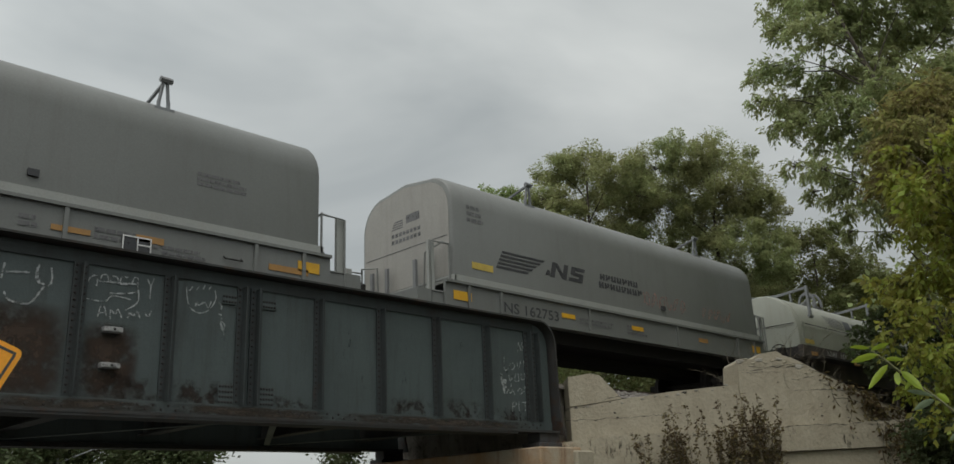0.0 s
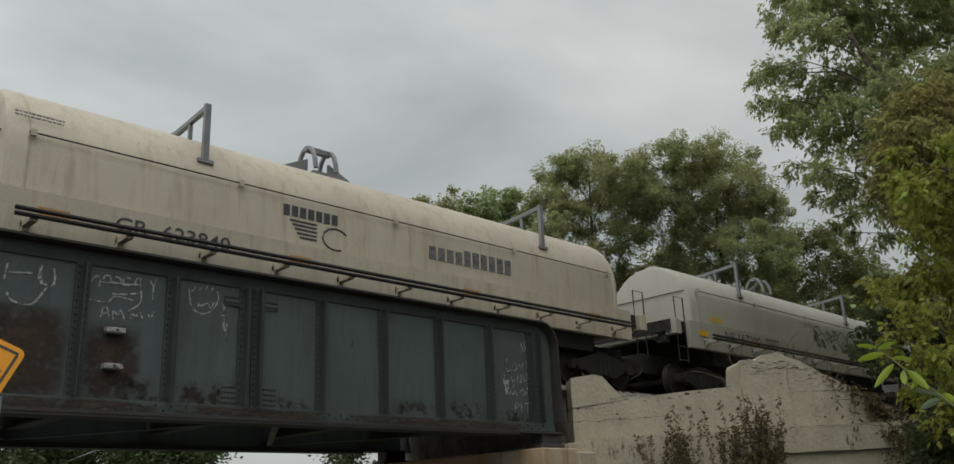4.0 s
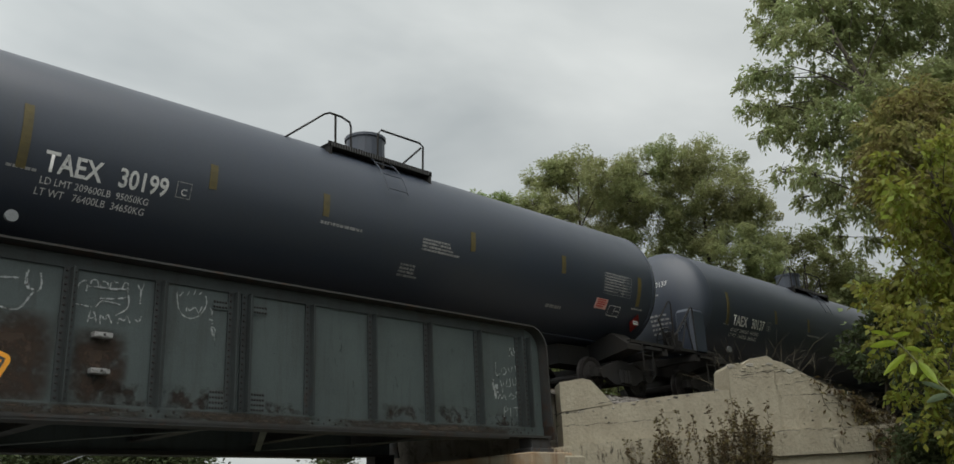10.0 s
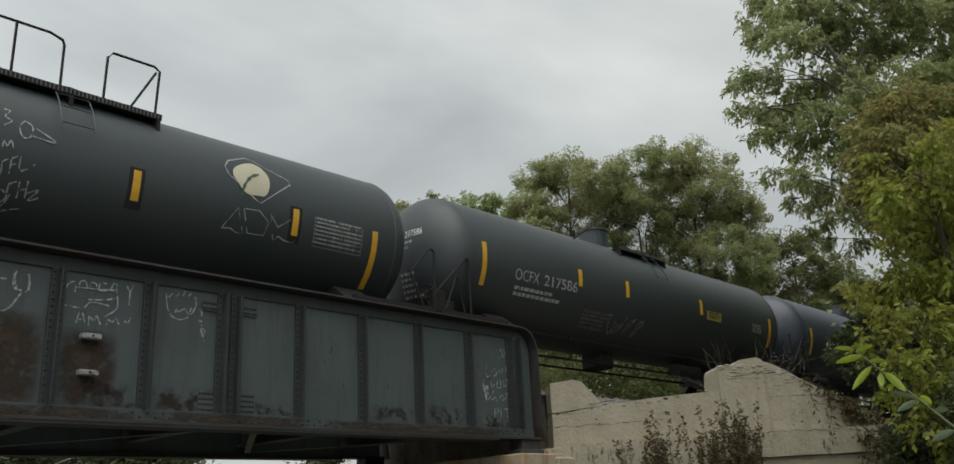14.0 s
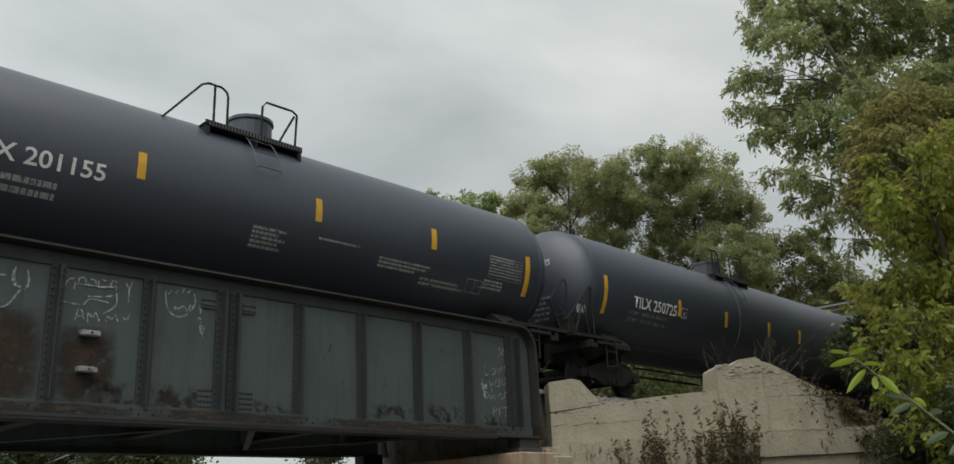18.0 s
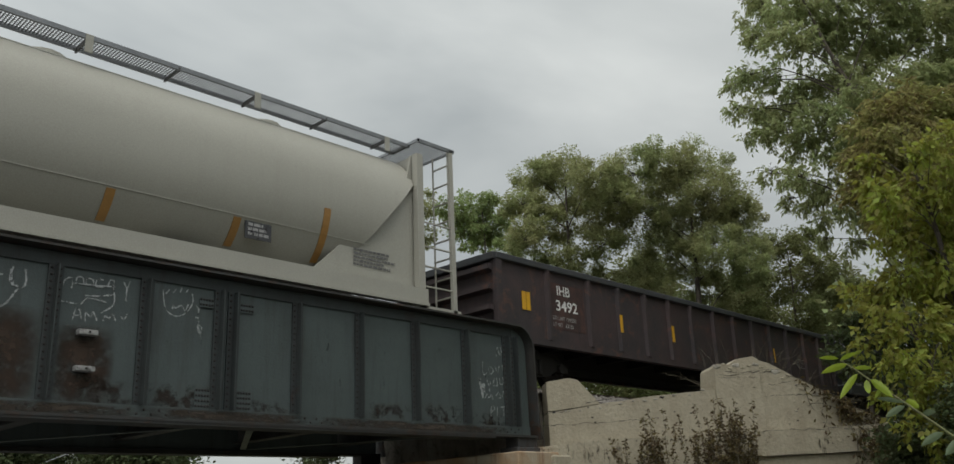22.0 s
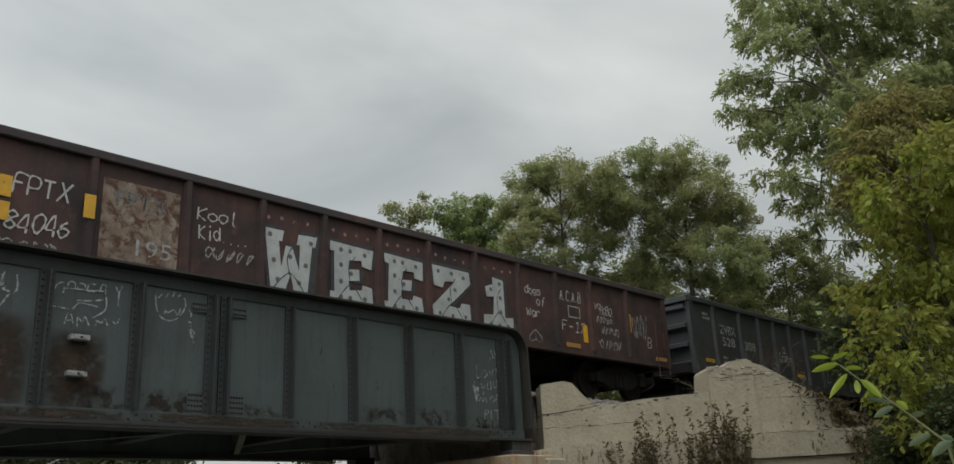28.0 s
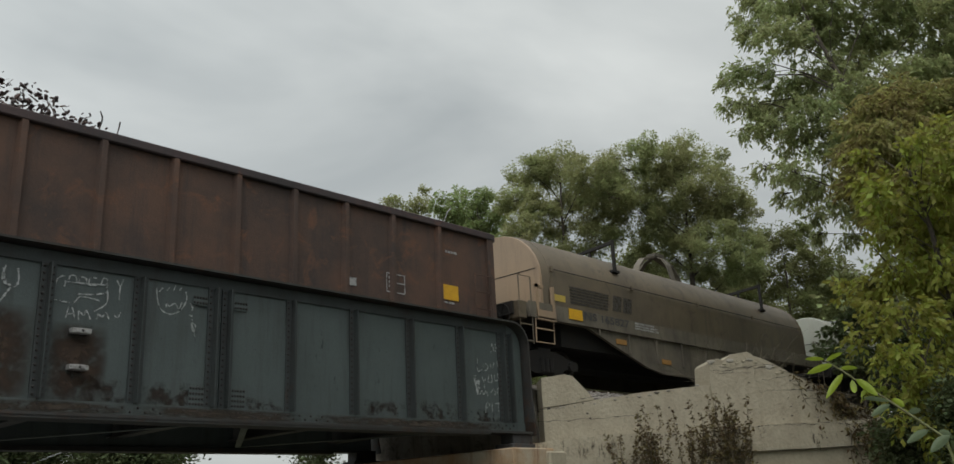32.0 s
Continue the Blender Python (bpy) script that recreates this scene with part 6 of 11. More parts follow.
# warning sign beside the road
def warning_sign():
    x, y = at(16.2, 7.5)
    root = thing("warning_sign", Matrix.Translation((x, y, 0)) @ pose(0, 0, 0, 0, 0, -16), "tilted yellow diamond warning sign on a steel post", "road sign")
    part("post", boxes((-0.03, 0.03, 0.03, 0.06, 0, 2.6)), M_GALV, root)
    plate = bmesh.new()
    border = bmesh.new()
    for bm, half, y0, y1, inner in ((plate, 0.38, 0.0, 0.02, None),):
        pts = []
        for cx, cz, a0 in ((1, 1, 0), (-1, 1, 90), (-1, -1, 180), (1, -1, 270)):
            for k in range(5):
                a = radians(a0 + 22.5 * k)
                pts.append((cx * (half - 0.05) + 0.05 * math.cos(a), cz * (half - 0.05) + 0.05 * math.sin(a)))
        prism_y(bm, pts, y0, y1)
    m = Matrix.Translation((-0.345, 0, 2.75)) @ pose(0, 0, 0, 0, 25, 0)
    plate.transform(m)
    pl = part("plate", plate, M_SIGN, root, "yellow sheet with rounded corners")
    for q in ((-0.34, 0.34, 0.325, 0.345), (-0.34, 0.34, -0.345, -0.325), (-0.345, -0.325, -0.325, 0.325), (0.325, 0.345, -0.325, 0.325)):
        b = boxes((q[0], q[1], -0.003, 0.0, q[2], q[3]))
        b.transform(m)
        part("border", b, M_INK, pl)
    t = letters("sign_text", "N", 0.2, 0.3, 0.04, 0.18, -0.004, M_INK, pl, 0.02)
    t.data.transform(m)


warning_sign()


# street lamp down the road
def street_lamp():
    x, y = at(23.1, 58)
    root = thing("street_lamp", pose(x, y, 0.25, 0, 0, -22), "grey steel street lamp with a curved arm", "street lamp")
    part("pole", tube(bmesh.new(), [(-3.4, 0, -0.5), (-3.4, 0, 5.4)], [0.1, 0.06], 8), M_GALV, root)
    part("arm", tube(bmesh.new(), [(-3.4, 0, 4.9), (-2.2, 0, 5.4), (-1.0, 0, 5.9), (-0.2, 0, 6.1)], 0.04, 6), M_GALV, root)
    bm = bmesh.new()
    ring_solid(bm, [[Vector((xx, w_ * math.cos(a * math.tau / 8), 6.12 + h_ * math.sin(a * math.tau / 8))) for a in range(8)] for xx, w_, h_ in ((-0.35, 0.06, 0.05), (-0.1, 0.16, 0.1), (0.35, 0.17, 0.11), (0.6, 0.05, 0.04))])
    part("lamp_head", bm, M_WHITE, root, "pale lamp head")


street_lamp()


# ---- the train ----
SPEEDS = (10.17, 10.24, 10.30, 10.35, 10.32, 10.30, 10.40, 10.53, 10.65)   # metres a second, every four seconds


def travelled(t):
    """How far the train has rolled after t seconds."""
    s, i = 0.0, 0
    while t > 4 * i + 1e-9 and i < 8:
        d = min(4.0, t - 4 * i)
        v1 = SPEEDS[i] + (SPEEDS[i + 1] - SPEEDS[i]) * d / 4
        s += d * (SPEEDS[i] + v1) / 2
        i += 1
    return s


rolling = []     # (car, start x)
turning = []     # (wheelset, its car's start x, its x on the car)
WHEEL_R = 0.42


def wheel_mesh():
    bm = bmesh.new()
    for sy in (-1, 1):
        y0 = sy * 0.753
        prof = [(0.11, -0.09), (0.12, 0.09), (0.33, 0.03), (0.36, 0.05), (WHEEL_R - 0.005, 0.06), (WHEEL_R, -0.03), (WHEEL_R + 0.026, -0.06), (WHEEL_R + 0.02, -0.085), (0.36, -0.08), (0.33, -0.02)]
        rings = []
        for k in range(20):
            a = k * math.tau / 20
            rings.append([Vector((r * math.cos(a), y0 + sy * q, r * math.sin(a))) for r, q in prof])
        vs = [[bm.verts.new(p) for p in r] for r in rings]
        for i in range(20):
            for j in range(len(prof)):
                bm.faces.new((vs[i][j], vs[(i + 1) % 20][j], vs[(i + 1) % 20][(j + 1) % len(prof)], vs[i][(j + 1) % len(prof)]))
        for k in range(4):
            a = k * math.tau / 4 + 0.4
            c = Vector((0.22 * math.cos(a), y0 + sy * 0.07, 0.22 * math.sin(a)))
            tube(bm, [c, c + Vector((0, sy * 0.02, 0))], 0.035, 6)
    tube(bm, [(0, -1.0, 0), (0, 1.0, 0)], 0.085, 10)
    me = bpy.data.meshes.new("wheelset")
    bm.to_mesh(me)
    bm.free()
    me.materials.append(M_WHEEL)
    return me


M_WHEEL = surf("wheel_steel", (0.026, 0.022, 0.02), (0.018, 0.015, 0.014), 0.7, 0.2, 4)
WHEEL = wheel_mesh()


def frame_mesh():
    bm = bmesh.new()
    for sy in (-1, 1):
        y0, y1 = sy * 1.0 - 0.07, sy * 1.0 + 0.07
        prism_y(bm, [(-1.15, 0.34), (-1.15, 0.52), (-0.75, 0.6), (-0.35, 0.72), (0.35, 0.72), (0.75, 0.6), (1.15, 0.52), (1.15, 0.34), (0.75, 0.36), (0.42, 0.2), (-0.42, 0.2), (-0.75, 0.36)], y0, y1)
        for x in (-0.89, 0.89):
            tube(bm, [(x, sy * 1.0, 0.42), (x, sy * 1.14, 0.42)], 0.12, 8)
        for x in (-0.16, 0.0, 0.16):
            tube(bm, [(x, sy * 1.08, 0.24), (x, sy * 1.08, 0.55)], 0.06, 8)
    box(bm, -0.22, 0.22, -1.05, 1.05, 0.5, 0.78)
    me = bpy.data.meshes.new("truck_frame")
    bm.to_mesh(me)
    bm.free()
    me.materials.append(M_UNDER)
    return me


FRAME = frame_mesh()


def rail_car(name, x0, xa, xb, label, category="freight car", trucks=2.3, hoses=True):
    """An empty rail car whose pulling faces lie at xa and xb; trucks and couplers included."""
    car = thing(name, pose(x0, YT, RZ), label, category, "cars of the train")
    rolling.append((car, x0))
    for x in (xa + trucks, xb - trucks):
        t = new("truck_frame", FRAME)
        t.parent, t.matrix_basis = car, pose(x, 0, 0)
        for dx in (-0.89, 0.89):
            w = new("wheelset", WHEEL)
            w.parent, w.matrix_basis = car, pose(x + dx, 0, WHEEL_R)
            turning.append((w, x0, x + dx))
    for x, s in ((xa, 1), (xb, -1)):
        bm = bmesh.new()
        box(bm, min(x + s * 0.25, x + s * 1.1), max(x + s * 0.25, x + s * 1.1), -0.09, 0.09, 0.76, 0.96, 0.01)
        box(bm, min(x - s * 0.04, x + s * 0.3), max(x - s * 0.04, x + s * 0.3), -0.14, 0.02, 0.72, 1.0, 0.03)
        box(bm, min(x, x + s * 0.2), max(x, x + s * 0.2), 0.02, 0.15, 0.74, 0.98, 0.03)
        part("coupler", bm, M_UNDER, car)
        if hoses:
            part("brake_hose", tubes([[(x + s * 0.5, -0.35, 0.75), (x + s * 0.3, -0.33, 0.55), (x + s * 0.08, -0.2, 0.42), (x, -0.05, 0.42)]], 0.025, 5), M_UNDER, car)
    return car


def brake_wheel(car, x, y, z, s=-1, r=0.27):
    """Hand brake: a spoked wheel standing across the track, with its gear box."""
    bm = bmesh.new()
    pts = [Vector((x, y + r * math.cos(k * math.tau / 16), z + r * math.sin(k * math.tau / 16))) for k in range(17)]
    tube(bm, pts, 0.016, 5, False)
    for k in range(6):
        a = k * math.tau / 6
        tube(bm, [(x, y, z), (x, y + r * math.cos(a), z + r * math.sin(a))], 0.011, 4, False)
    tube(bm, [(x + 0.02 * s, y, z), (x - 0.18 * s, y, z)], 0.03, 6)
    w = part("brake_wheel", bm, M_UNDER, car, "spoked steel hand-brake wheel")
    part("brake_box", boxes((min(x - 0.05 * s, x - 0.2 * s), max(x - 0.05 * s, x - 0.2 * s), y - 0.14, y + 0.14, z - 0.3, z + 0.18), bevel=0.02), M_UNDER, w)
    return w


def ladder(car, x0, x1, y, z0, z1, rungs, material, r=0.014, name="ladder"):
    lines = [[(x0, y, z0), (x0, y, z1)], [(x1, y, z0), (x1, y, z1)]]
    for k in range(rungs):
        z = z0 + (z1 - z0) * (k + 0.5) / rungs
        lines.append([(x0, y, z), (x1, y, z)])
    return part(name, tubes(lines, r, 5), material, car)


def arch_profile(a, zb, zc, b, top=14):
    """Outline of a hood: straight sides, half an ellipse on top."""
    out = [(-a, zb), (-a, zc)]
    for k in range(1, top):
        t = math.pi * k / top
        out.append((-a * math.cos(t), zc + b * math.sin(t)))
    return out + [(a, zc), (a, zb)]


def box_profile(a, zb, r, zr, crown):
    """Outline of a boxy hood: upright sides, rounded shoulders, slightly crowned top."""
    out = [(-a, zb)]
    for k in range(8):
        t = math.pi / 2 * k / 7
        out.append((-a + r - r * math.cos(t), zr + r * math.sin(t)))
    out.append((0, zr + r + crown))
    for k in range(8):
        t = math.pi / 2 * (1 - k / 7)
        out.append((a - r + r * math.cos(t), zr + r * math.sin(t)))
    return out + [(a, zb)]


def hood_solid(prof, x0, x1, soft=0.07):
    """A hood with softened ends."""
    zc = sum(z for _, z in prof) / len(prof)
    bm = bmesh.new()
    rings = []
    zb = min(z for _, z in prof)
    for x, s in ((x0, soft * 1.0), (x0 + soft * 0.3, soft * 0.35), (x0 + soft, 0), (x1 - soft, 0), (x1 - soft * 0.3, soft * 0.35), (x1, soft * 1.0)):
        rings.append([Vector((x, y * (1 - s / 1.4), z if z == zb else zb + (z - zb) * (1 - s / 2.2))) for y, z in prof])
    ring_solid(bm, rings)
    return bm


def end_rails(car, x, s, half, z0, ztop, material, hood_gap=0.0):
    """Uprights, top rails and grabs at a car's end platform; s points away from the car."""
    lines = []
    for y in (-half, half):
        lines += [[(x + s * 0.06, y, z0 - 0.5), (x + s * 0.06, y, ztop), (x + s * 0.14, y * 0.93, ztop + 0.06), (x + s * 0.14, y * 0.55, ztop - 0.04), (x + s * 0.14, y * 0.5, z0)]]
        lines += [[(x + s * 0.55, y, z0 - 0.55), (x + s * 0.55, y, ztop - 0.02), (x + s * 0.06, y, ztop)]]
        lines += [[(x + s * 0.06, y, z), (x + s * 0.55, y, z)] for z in (z0 - 0.45, z0 - 0.1, z0 + 0.25)]
    lines += [[(x + s * 0.12, -half, z0 + 0.55), (x + s * 0.12, half, z0 + 0.55)]]
    for sy in (-1, 1):
        part("end_handrail", tubes([q for q in lines if q[0][1] * sy > 0 and q[0][1] * q[-1][1] > 0], 0.02, 6), material, car, "bent steel end handrail")
    part("cross_rail", tubes([q for q in lines if q[0][1] * q[-1][1] < 0], 0.02, 6), material, car)
    for y in (-0.95, -0.45, 0.45, 0.95):
        part("end_post", boxes((min(x + s * 0.1, x + s * 0.16), max(x + s * 0.1, x + s * 0.16), y - 0.04, y + 0.04, z0 - 0.1, ztop - 0.12)), M_FRAME, car, "dark steel end stanchion")
    for y in (-half + 0.08, half - 0.08):
        part("corner_stanchion", boxes((min(x + s * 0.42, x + s * 0.56), max(x + s * 0.42, x + s * 0.56), y - 0.035, y + 0.035, z0 - 0.5, ztop + 0.02)), M_GREY_LIGHT, car, "pale steel corner stanchion")


def word_bars(parent, x0, count, z, y, pitch=0.215, h=0.14, material=None):
    """A word of a company's name as plain blocks: each an upright pair joined by a bar."""
    rnd = random.Random(int(x0 * 100) + count)
    for k in range(count):
        x, w_, m = x0 + k * pitch, pitch * 0.78, rnd.choice((0.0, 0.4, 0.8))
        bm = boxes((x, x + 0.06, y - 0.006, y, z, z + h), (x + w_ - 0.06, x + w_, y - 0.006, y, z + (0.05 if k % 3 == 1 else 0), z + h), (x + 0.06, x + w_ - 0.06, y - 0.006, y, z + m * (h - 0.05), z + m * (h - 0.05) + 0.05))
        part("emblem_bar", bm, material or M_INK, parent)


def coil_car_box(x0, label, seed, ns_logo=True, number="", zr=3.27):
    """Coil car with one large boxy hood over a deep sill."""
    L = 11.8
    car = rail_car("coil_car", x0, -1.58, L + 1.56, label, "coil car")
    col = M_GREY
    dz = zr - 3.27
    hd = part("hood", hood_solid(box_profile(1.45, 1.76, 0.72, zr, 0.1), 0, L), col, car, "large grey steel hood with rounded shoulders", smooth=True)
    # end plate painted lighter than the sides, in place of the light falling there
    end = [(y_ * 0.93, 1.8 + (z_ - 1.8) * 0.955) for y_, z_ in box_profile(1.45, 1.8, 0.72, zr, 0.1)]
    ew = part("end_wall", prism(bmesh.new(), end, -0.012, 0.02), M_END, hd, "end wall of the hood, its brighter light put in a pale colour")
    part("end_seam", boxes((-0.017, -0.012, -1.3, 1.3, 2.62, 2.635)), M_INK_FADED, ew)
    for k in range(4):
        part("end_emblem", boxes((-0.016, -0.012, 0.05, 0.42 - 0.03 * k, 3.12 + 0.05 * k, 3.145 + 0.05 * k)), M_INK_FADED, ew)
    part("end_emblem", boxes((-0.016, -0.012, -0.48, -0.06, 3.18, 3.36)), M_INK_FADED, ew)
    bm = bmesh.new()
    for r in range(2):
        for k in range(8):
            box(bm, -0.016, -0.012, 0.42 - 0.12 * k - 0.085, 0.42 - 0.12 * k, 2.95 - 0.14 * r, 3.03 - 0.14 * r)
    part("end_text", bm, M_INK_FADED, ew)
    part("hood_rim", boxes((-0.02, L + 0.02, -1.5, -1.43, 1.66, 1.78), (-0.02, L + 0.02, 1.43, 1.5, 1.66, 1.78), (-0.04, 0.02, -1.5, 1.5, 1.66, 1.78), (L - 0.02, L + 0.04, -1.5, 1.5, 1.66, 1.78)), M_GREY_LIGHT, hd)
    for q in (-1, 1):
        part("side_sill", prism(bmesh.new(), [(q * 1.41, 1.04), (q * 1.53, 1.04), (q * 1.53, 1.09), (q * 1.47, 1.09), (q * 1.47, 1.6), (q * 1.53, 1.6), (q * 1.53, 1.65), (q * 1.41, 1.65)][::q], -0.25, L + 0.2), M_GREY, car, "grey side sill plate")
    part("floor", boxes((-0.9, L + 0.9, -1.4, 1.4, 1.1, 1.42)), M_GREY, car)
    part("centre_sill", boxes((-1.3, L + 1.3, -0.35, 0.35, 0.62, 1.1), (1.5, L - 1.5, -1.1, 1.1, 0.8, 1.1)), M_UNDER, car)
    for x in (0.35, 1.25, 4.1, 7.6, 10.55, 11.45):
        part("sill_rib", boxes((x - 0.03, x + 0.03, -1.52, -1.47, 1.09, 1.6)), M_GREY, car)
    for x, s in ((0, -1), (L, 1)):
        part("end_platform", boxes((min(x, x + s * 1.1), max(x, x + s * 1.1), -1.45, 1.45, 1.08, 1.15)), M_GREY, car)
        end_rails(car, x, s, 1.4, 1.15, 2.4, M_GREY)
    brake_wheel(car, -0.75, 0.75, 1.75)
    for x in (2.6, 9.0 if dz else 9.4):
        bm = bmesh.new()
        for q in (-0.08, 0.08):
            box(bm, x + q - 0.02, x + q + 0.02, -1.2, -1.14, 3.7 + dz, 3.95 + dz)
            tube(bm, [(x + q, -1.17, 3.9 + dz), (x + 0.3 * q, -1.2, 4.32 + dz)], 0.03, 5)
        tube(bm, [(x, -1.2, 4.3 + dz), (x, -0.25, 4.06 + dz)], 0.032, 5)
        tube(bm, [(x - 0.1, -1.22, 4.3 + dz), (x + 0.1, -1.22, 4.3 + dz)], 0.05, 6)
        box(bm, x - 0.16, x + 0.16, -1.24, -1.1, 3.74 + dz, 3.82 + dz)
        part("lifting_bracket", bm, M_FRAME, car, "grey steel lifting bracket on the hood's shoulder")
    bm = bmesh.new()
    box(bm, 5.2, 6.1, -0.35, 0.35, 4.03 + dz, 4.13 + dz, 0.03)
    for x in (5.3, 5.95):
        tube(bm, [(x, -0.2, 4.1 + dz), (x + 0.05, -0.2, 4.24 + dz), (x + 0.12, -0.2, 4.1 + dz)], 0.03, 5)
    part("lifting_lug", bm, M_FRAME, car)
    y = -1.478
    for x, w, m in ((-0.05, 0.48, M_YELLOW), (3.15, 0.45, M_YELLOW), (5.7, 0.45, M_YELLOW), (8.6, 0.42, M_ORANGE_FADED), (11.35, 0.42, M_YELLOW)):
        big = w > 0.46 or x > 11
        patch("reflector", x, x + w, 1.28 if big else 1.3, 1.46 if big else 1.4, y, m, car, "yellow reflective panel")
    patch("faded_panel", 0.5, 1.1, 1.98, 2.12, -1.452, M_PALE_YELLOW, hd)
    if ns_logo:
        # slanted stripes and heavy block mark
        for k in range(5):
            z, xa_, xb_ = 2.5 - 0.085 * k, 1.4 - 0.045 * k, 2.72 - 0.13 * k
            part("emblem_stripe", prism_y(bmesh.new(), [(xa_, z), (xb_, z), (xb_ - 0.06, z - 0.05), (xa_ - 0.03, z - 0.05)], -1.458, -1.452), M_INK, hd)
        for q in ([(2.88, 2.18), (3.02, 2.18), (3.1, 2.42), (3.28, 2.18), (3.42, 2.18), (3.52, 2.52), (3.38, 2.52), (3.31, 2.3), (3.14, 2.52), (2.98, 2.52)], [(3.5, 2.18), (3.98, 2.18), (4.04, 2.38), (3.74, 2.4), (3.76, 2.44), (4.08, 2.44), (4.1, 2.52), (3.64, 2.52), (3.58, 2.34), (3.88, 2.31), (3.86, 2.26), (3.52, 2.26)], [(2.72, 2.2), (2.86, 2.2), (2.88, 2.3), (2.8, 2.32)]):
            part("emblem_block", prism_y(bmesh.new(), q, -1.459, -1.452), M_INK, hd)
        word_bars(hd, 4.66, 7, 2.38, -1.452)
        word_bars(hd, 4.6, 8, 2.18, -1.452)
    if number:
        letters("number", number, 1.35, 3.05, 1.19, 1.41, y, M_INK, car, 0.01, "black reporting number")
        bars("stencil_text", 2, 3.75, 5.0, 1.2, 1.36, M_INK_FADED, car, y, seed=seed)
        bars("stencil_text", 3, 5.5, 6.4, 1.15, 1.4, M_INK_FADED, car, y, seed=seed + 1)
    else:
        bars("stencil_text", 2, 8.0, 9.3, 1.2, 1.4, M_INK_FADED, car, y, seed=seed)
    bars("end_text", 3, 0.4, 0.9, 2.9, 3.3, M_INK_FADED, car, -1.452, seed=seed + 2)
    part("vent_louvre", boxes((7.05, 7.2, -1.49, -1.45, 1.95, 2.05)), M_INK, car)
    return car, hd


def coil_car_round(x0, L, a, zb, zc, b, hood_mat, under_mat, label, halves=1, brackets=(), sill="truss", xa=-1.5, xb=None, frame_top=3.98, lugs=(), bar=2.6, end_mat=None, ridge=False, slim=False):
    """Low coil car with half-round hoods, lifting frames and side walkways."""
    xb = xb if xb is not None else L + 1.5
    car = rail_car("coil_car", x0, xa, xb, label, "coil car", 2.1)
    step = L / halves
    hoods = []
    for i in range(halves):
        h0, h1 = i * step + (0.04 if i else 0), (i + 1) * step - (0.04 if i < halves - 1 else 0)
        hd = part("hood", hood_solid(arch_profile(a, zb, zc, b), h0, h1, 0.1), hood_mat, car, "half-round steel hood", smooth=True)
        hoods.append(hd)
        # rub rail along the side and round the end
        lines = [[(h0 + 0.3, -a - 0.03, bar), (h1 - 0.25, -a - 0.03, bar)]]
        if i == 0:
            lines.append([(h0 - 0.03, -a * 0.9, bar), (h0 - 0.03, a * 0.9, bar)])
        part("tie_bar", tubes(lines, 0.013, 5), M_UNDER, hd)
        for k in range(5):
            x = h0 + 0.35 + k * (h1 - h0 - 0.7) / 4
            part("bar_clip", boxes((x - 0.04, x + 0.04, -a - 0.06, -a, bar - 0.05, bar + 0.05)), hood_mat, hd)
        part("hood_band", hood_solid(arch_profile(a + 0.015, zb, zc, b + 0.015), h1 - 0.16, h1 - 0.04, 0.02), hood_mat, hd)
        part("hood_band", hood_solid(arch_profile(a + 0.012, zb, zc, b + 0.012), h0 + 0.28, h0 + 0.33, 0.01), hood_mat, hd)
    for x in brackets:
        bm = bmesh.new()
        for sy in (-1, 1):
            w = 0.03 if slim else 0.05
            box(bm, x - w, x + w, sy * (a - 0.12) - 0.04, sy * (a - 0.12) + 0.04, 2.95, frame_top)
            box(bm, x - 0.14, x + 0.14, sy * (a - 0.13) - 0.06, sy * (a - 0.13) + 0.06, 2.93, 2.99)
        ring_solid(bm, [[Vector((x + dx, y, z + dz)) for dx, dz in ((-0.04, -0.04), (0.04, -0.04), (0.04, 0.04), (-0.04, 0.04))] for y, z in ((-a + 0.1, frame_top - 0.06), (0, frame_top - 0.16), (a - 0.1, frame_top - 0.06))])
        for sy in (-0.5, 0.5):
            box(bm, x - 0.03, x + 0.03, sy - 0.03, sy + 0.03, zc + b - 0.2, frame_top - 0.12)
        part("lifting_frame", bm, M_UNDER if slim else M_FRAME, car, "dark slim steel lifting frame across the hood" if slim else "grey steel lifting frame across the hood")
    for x in lugs:
        bm = bmesh.new()
        top = zc + b
        for q in (-0.24, 0.24):
            outer = []
            for k in range(9):
                t = math.pi * k / 8
                outer.append(Vector((x + q, -0.3 * math.cos(t), top + 0.1 + 0.5 * math.sin(t))))
            tube(bm, outer, 0.05, 5)
        box(bm, x - 0.3, x + 0.3, -0.32, 0.32, top - 0.05, top + 0.03)
        prism_y(bm, [(x - 1.1, top - 0.04), (x - 0.24, top - 0.04), (x - 0.24, top + 0.36)], -0.03, 0.03)
        prism_y(bm, [(x + 0.24, top - 0.04), (x + 1.1, top - 0.04), (x + 0.24, top + 0.36)], -0.03, 0.03)
        box(bm, x - 2.0, x + 2.0, -0.06, 0.06, top - 0.03, top + 0.04)
        box(bm, x - 0.28, x + 0.28, -0.06, 0.06, top + 0.52, top + 0.62)
        part("lifting_lug", bm, M_FRAME, car, "looped steel lifting lug on the ridge")
    if ridge:
        part("ridge_cap", boxes((0.3, L - 0.3, -0.14, 0.14, zc + b - 0.03, zc + b + 0.09)), hood_mat, car, "flat steel ridge cap")
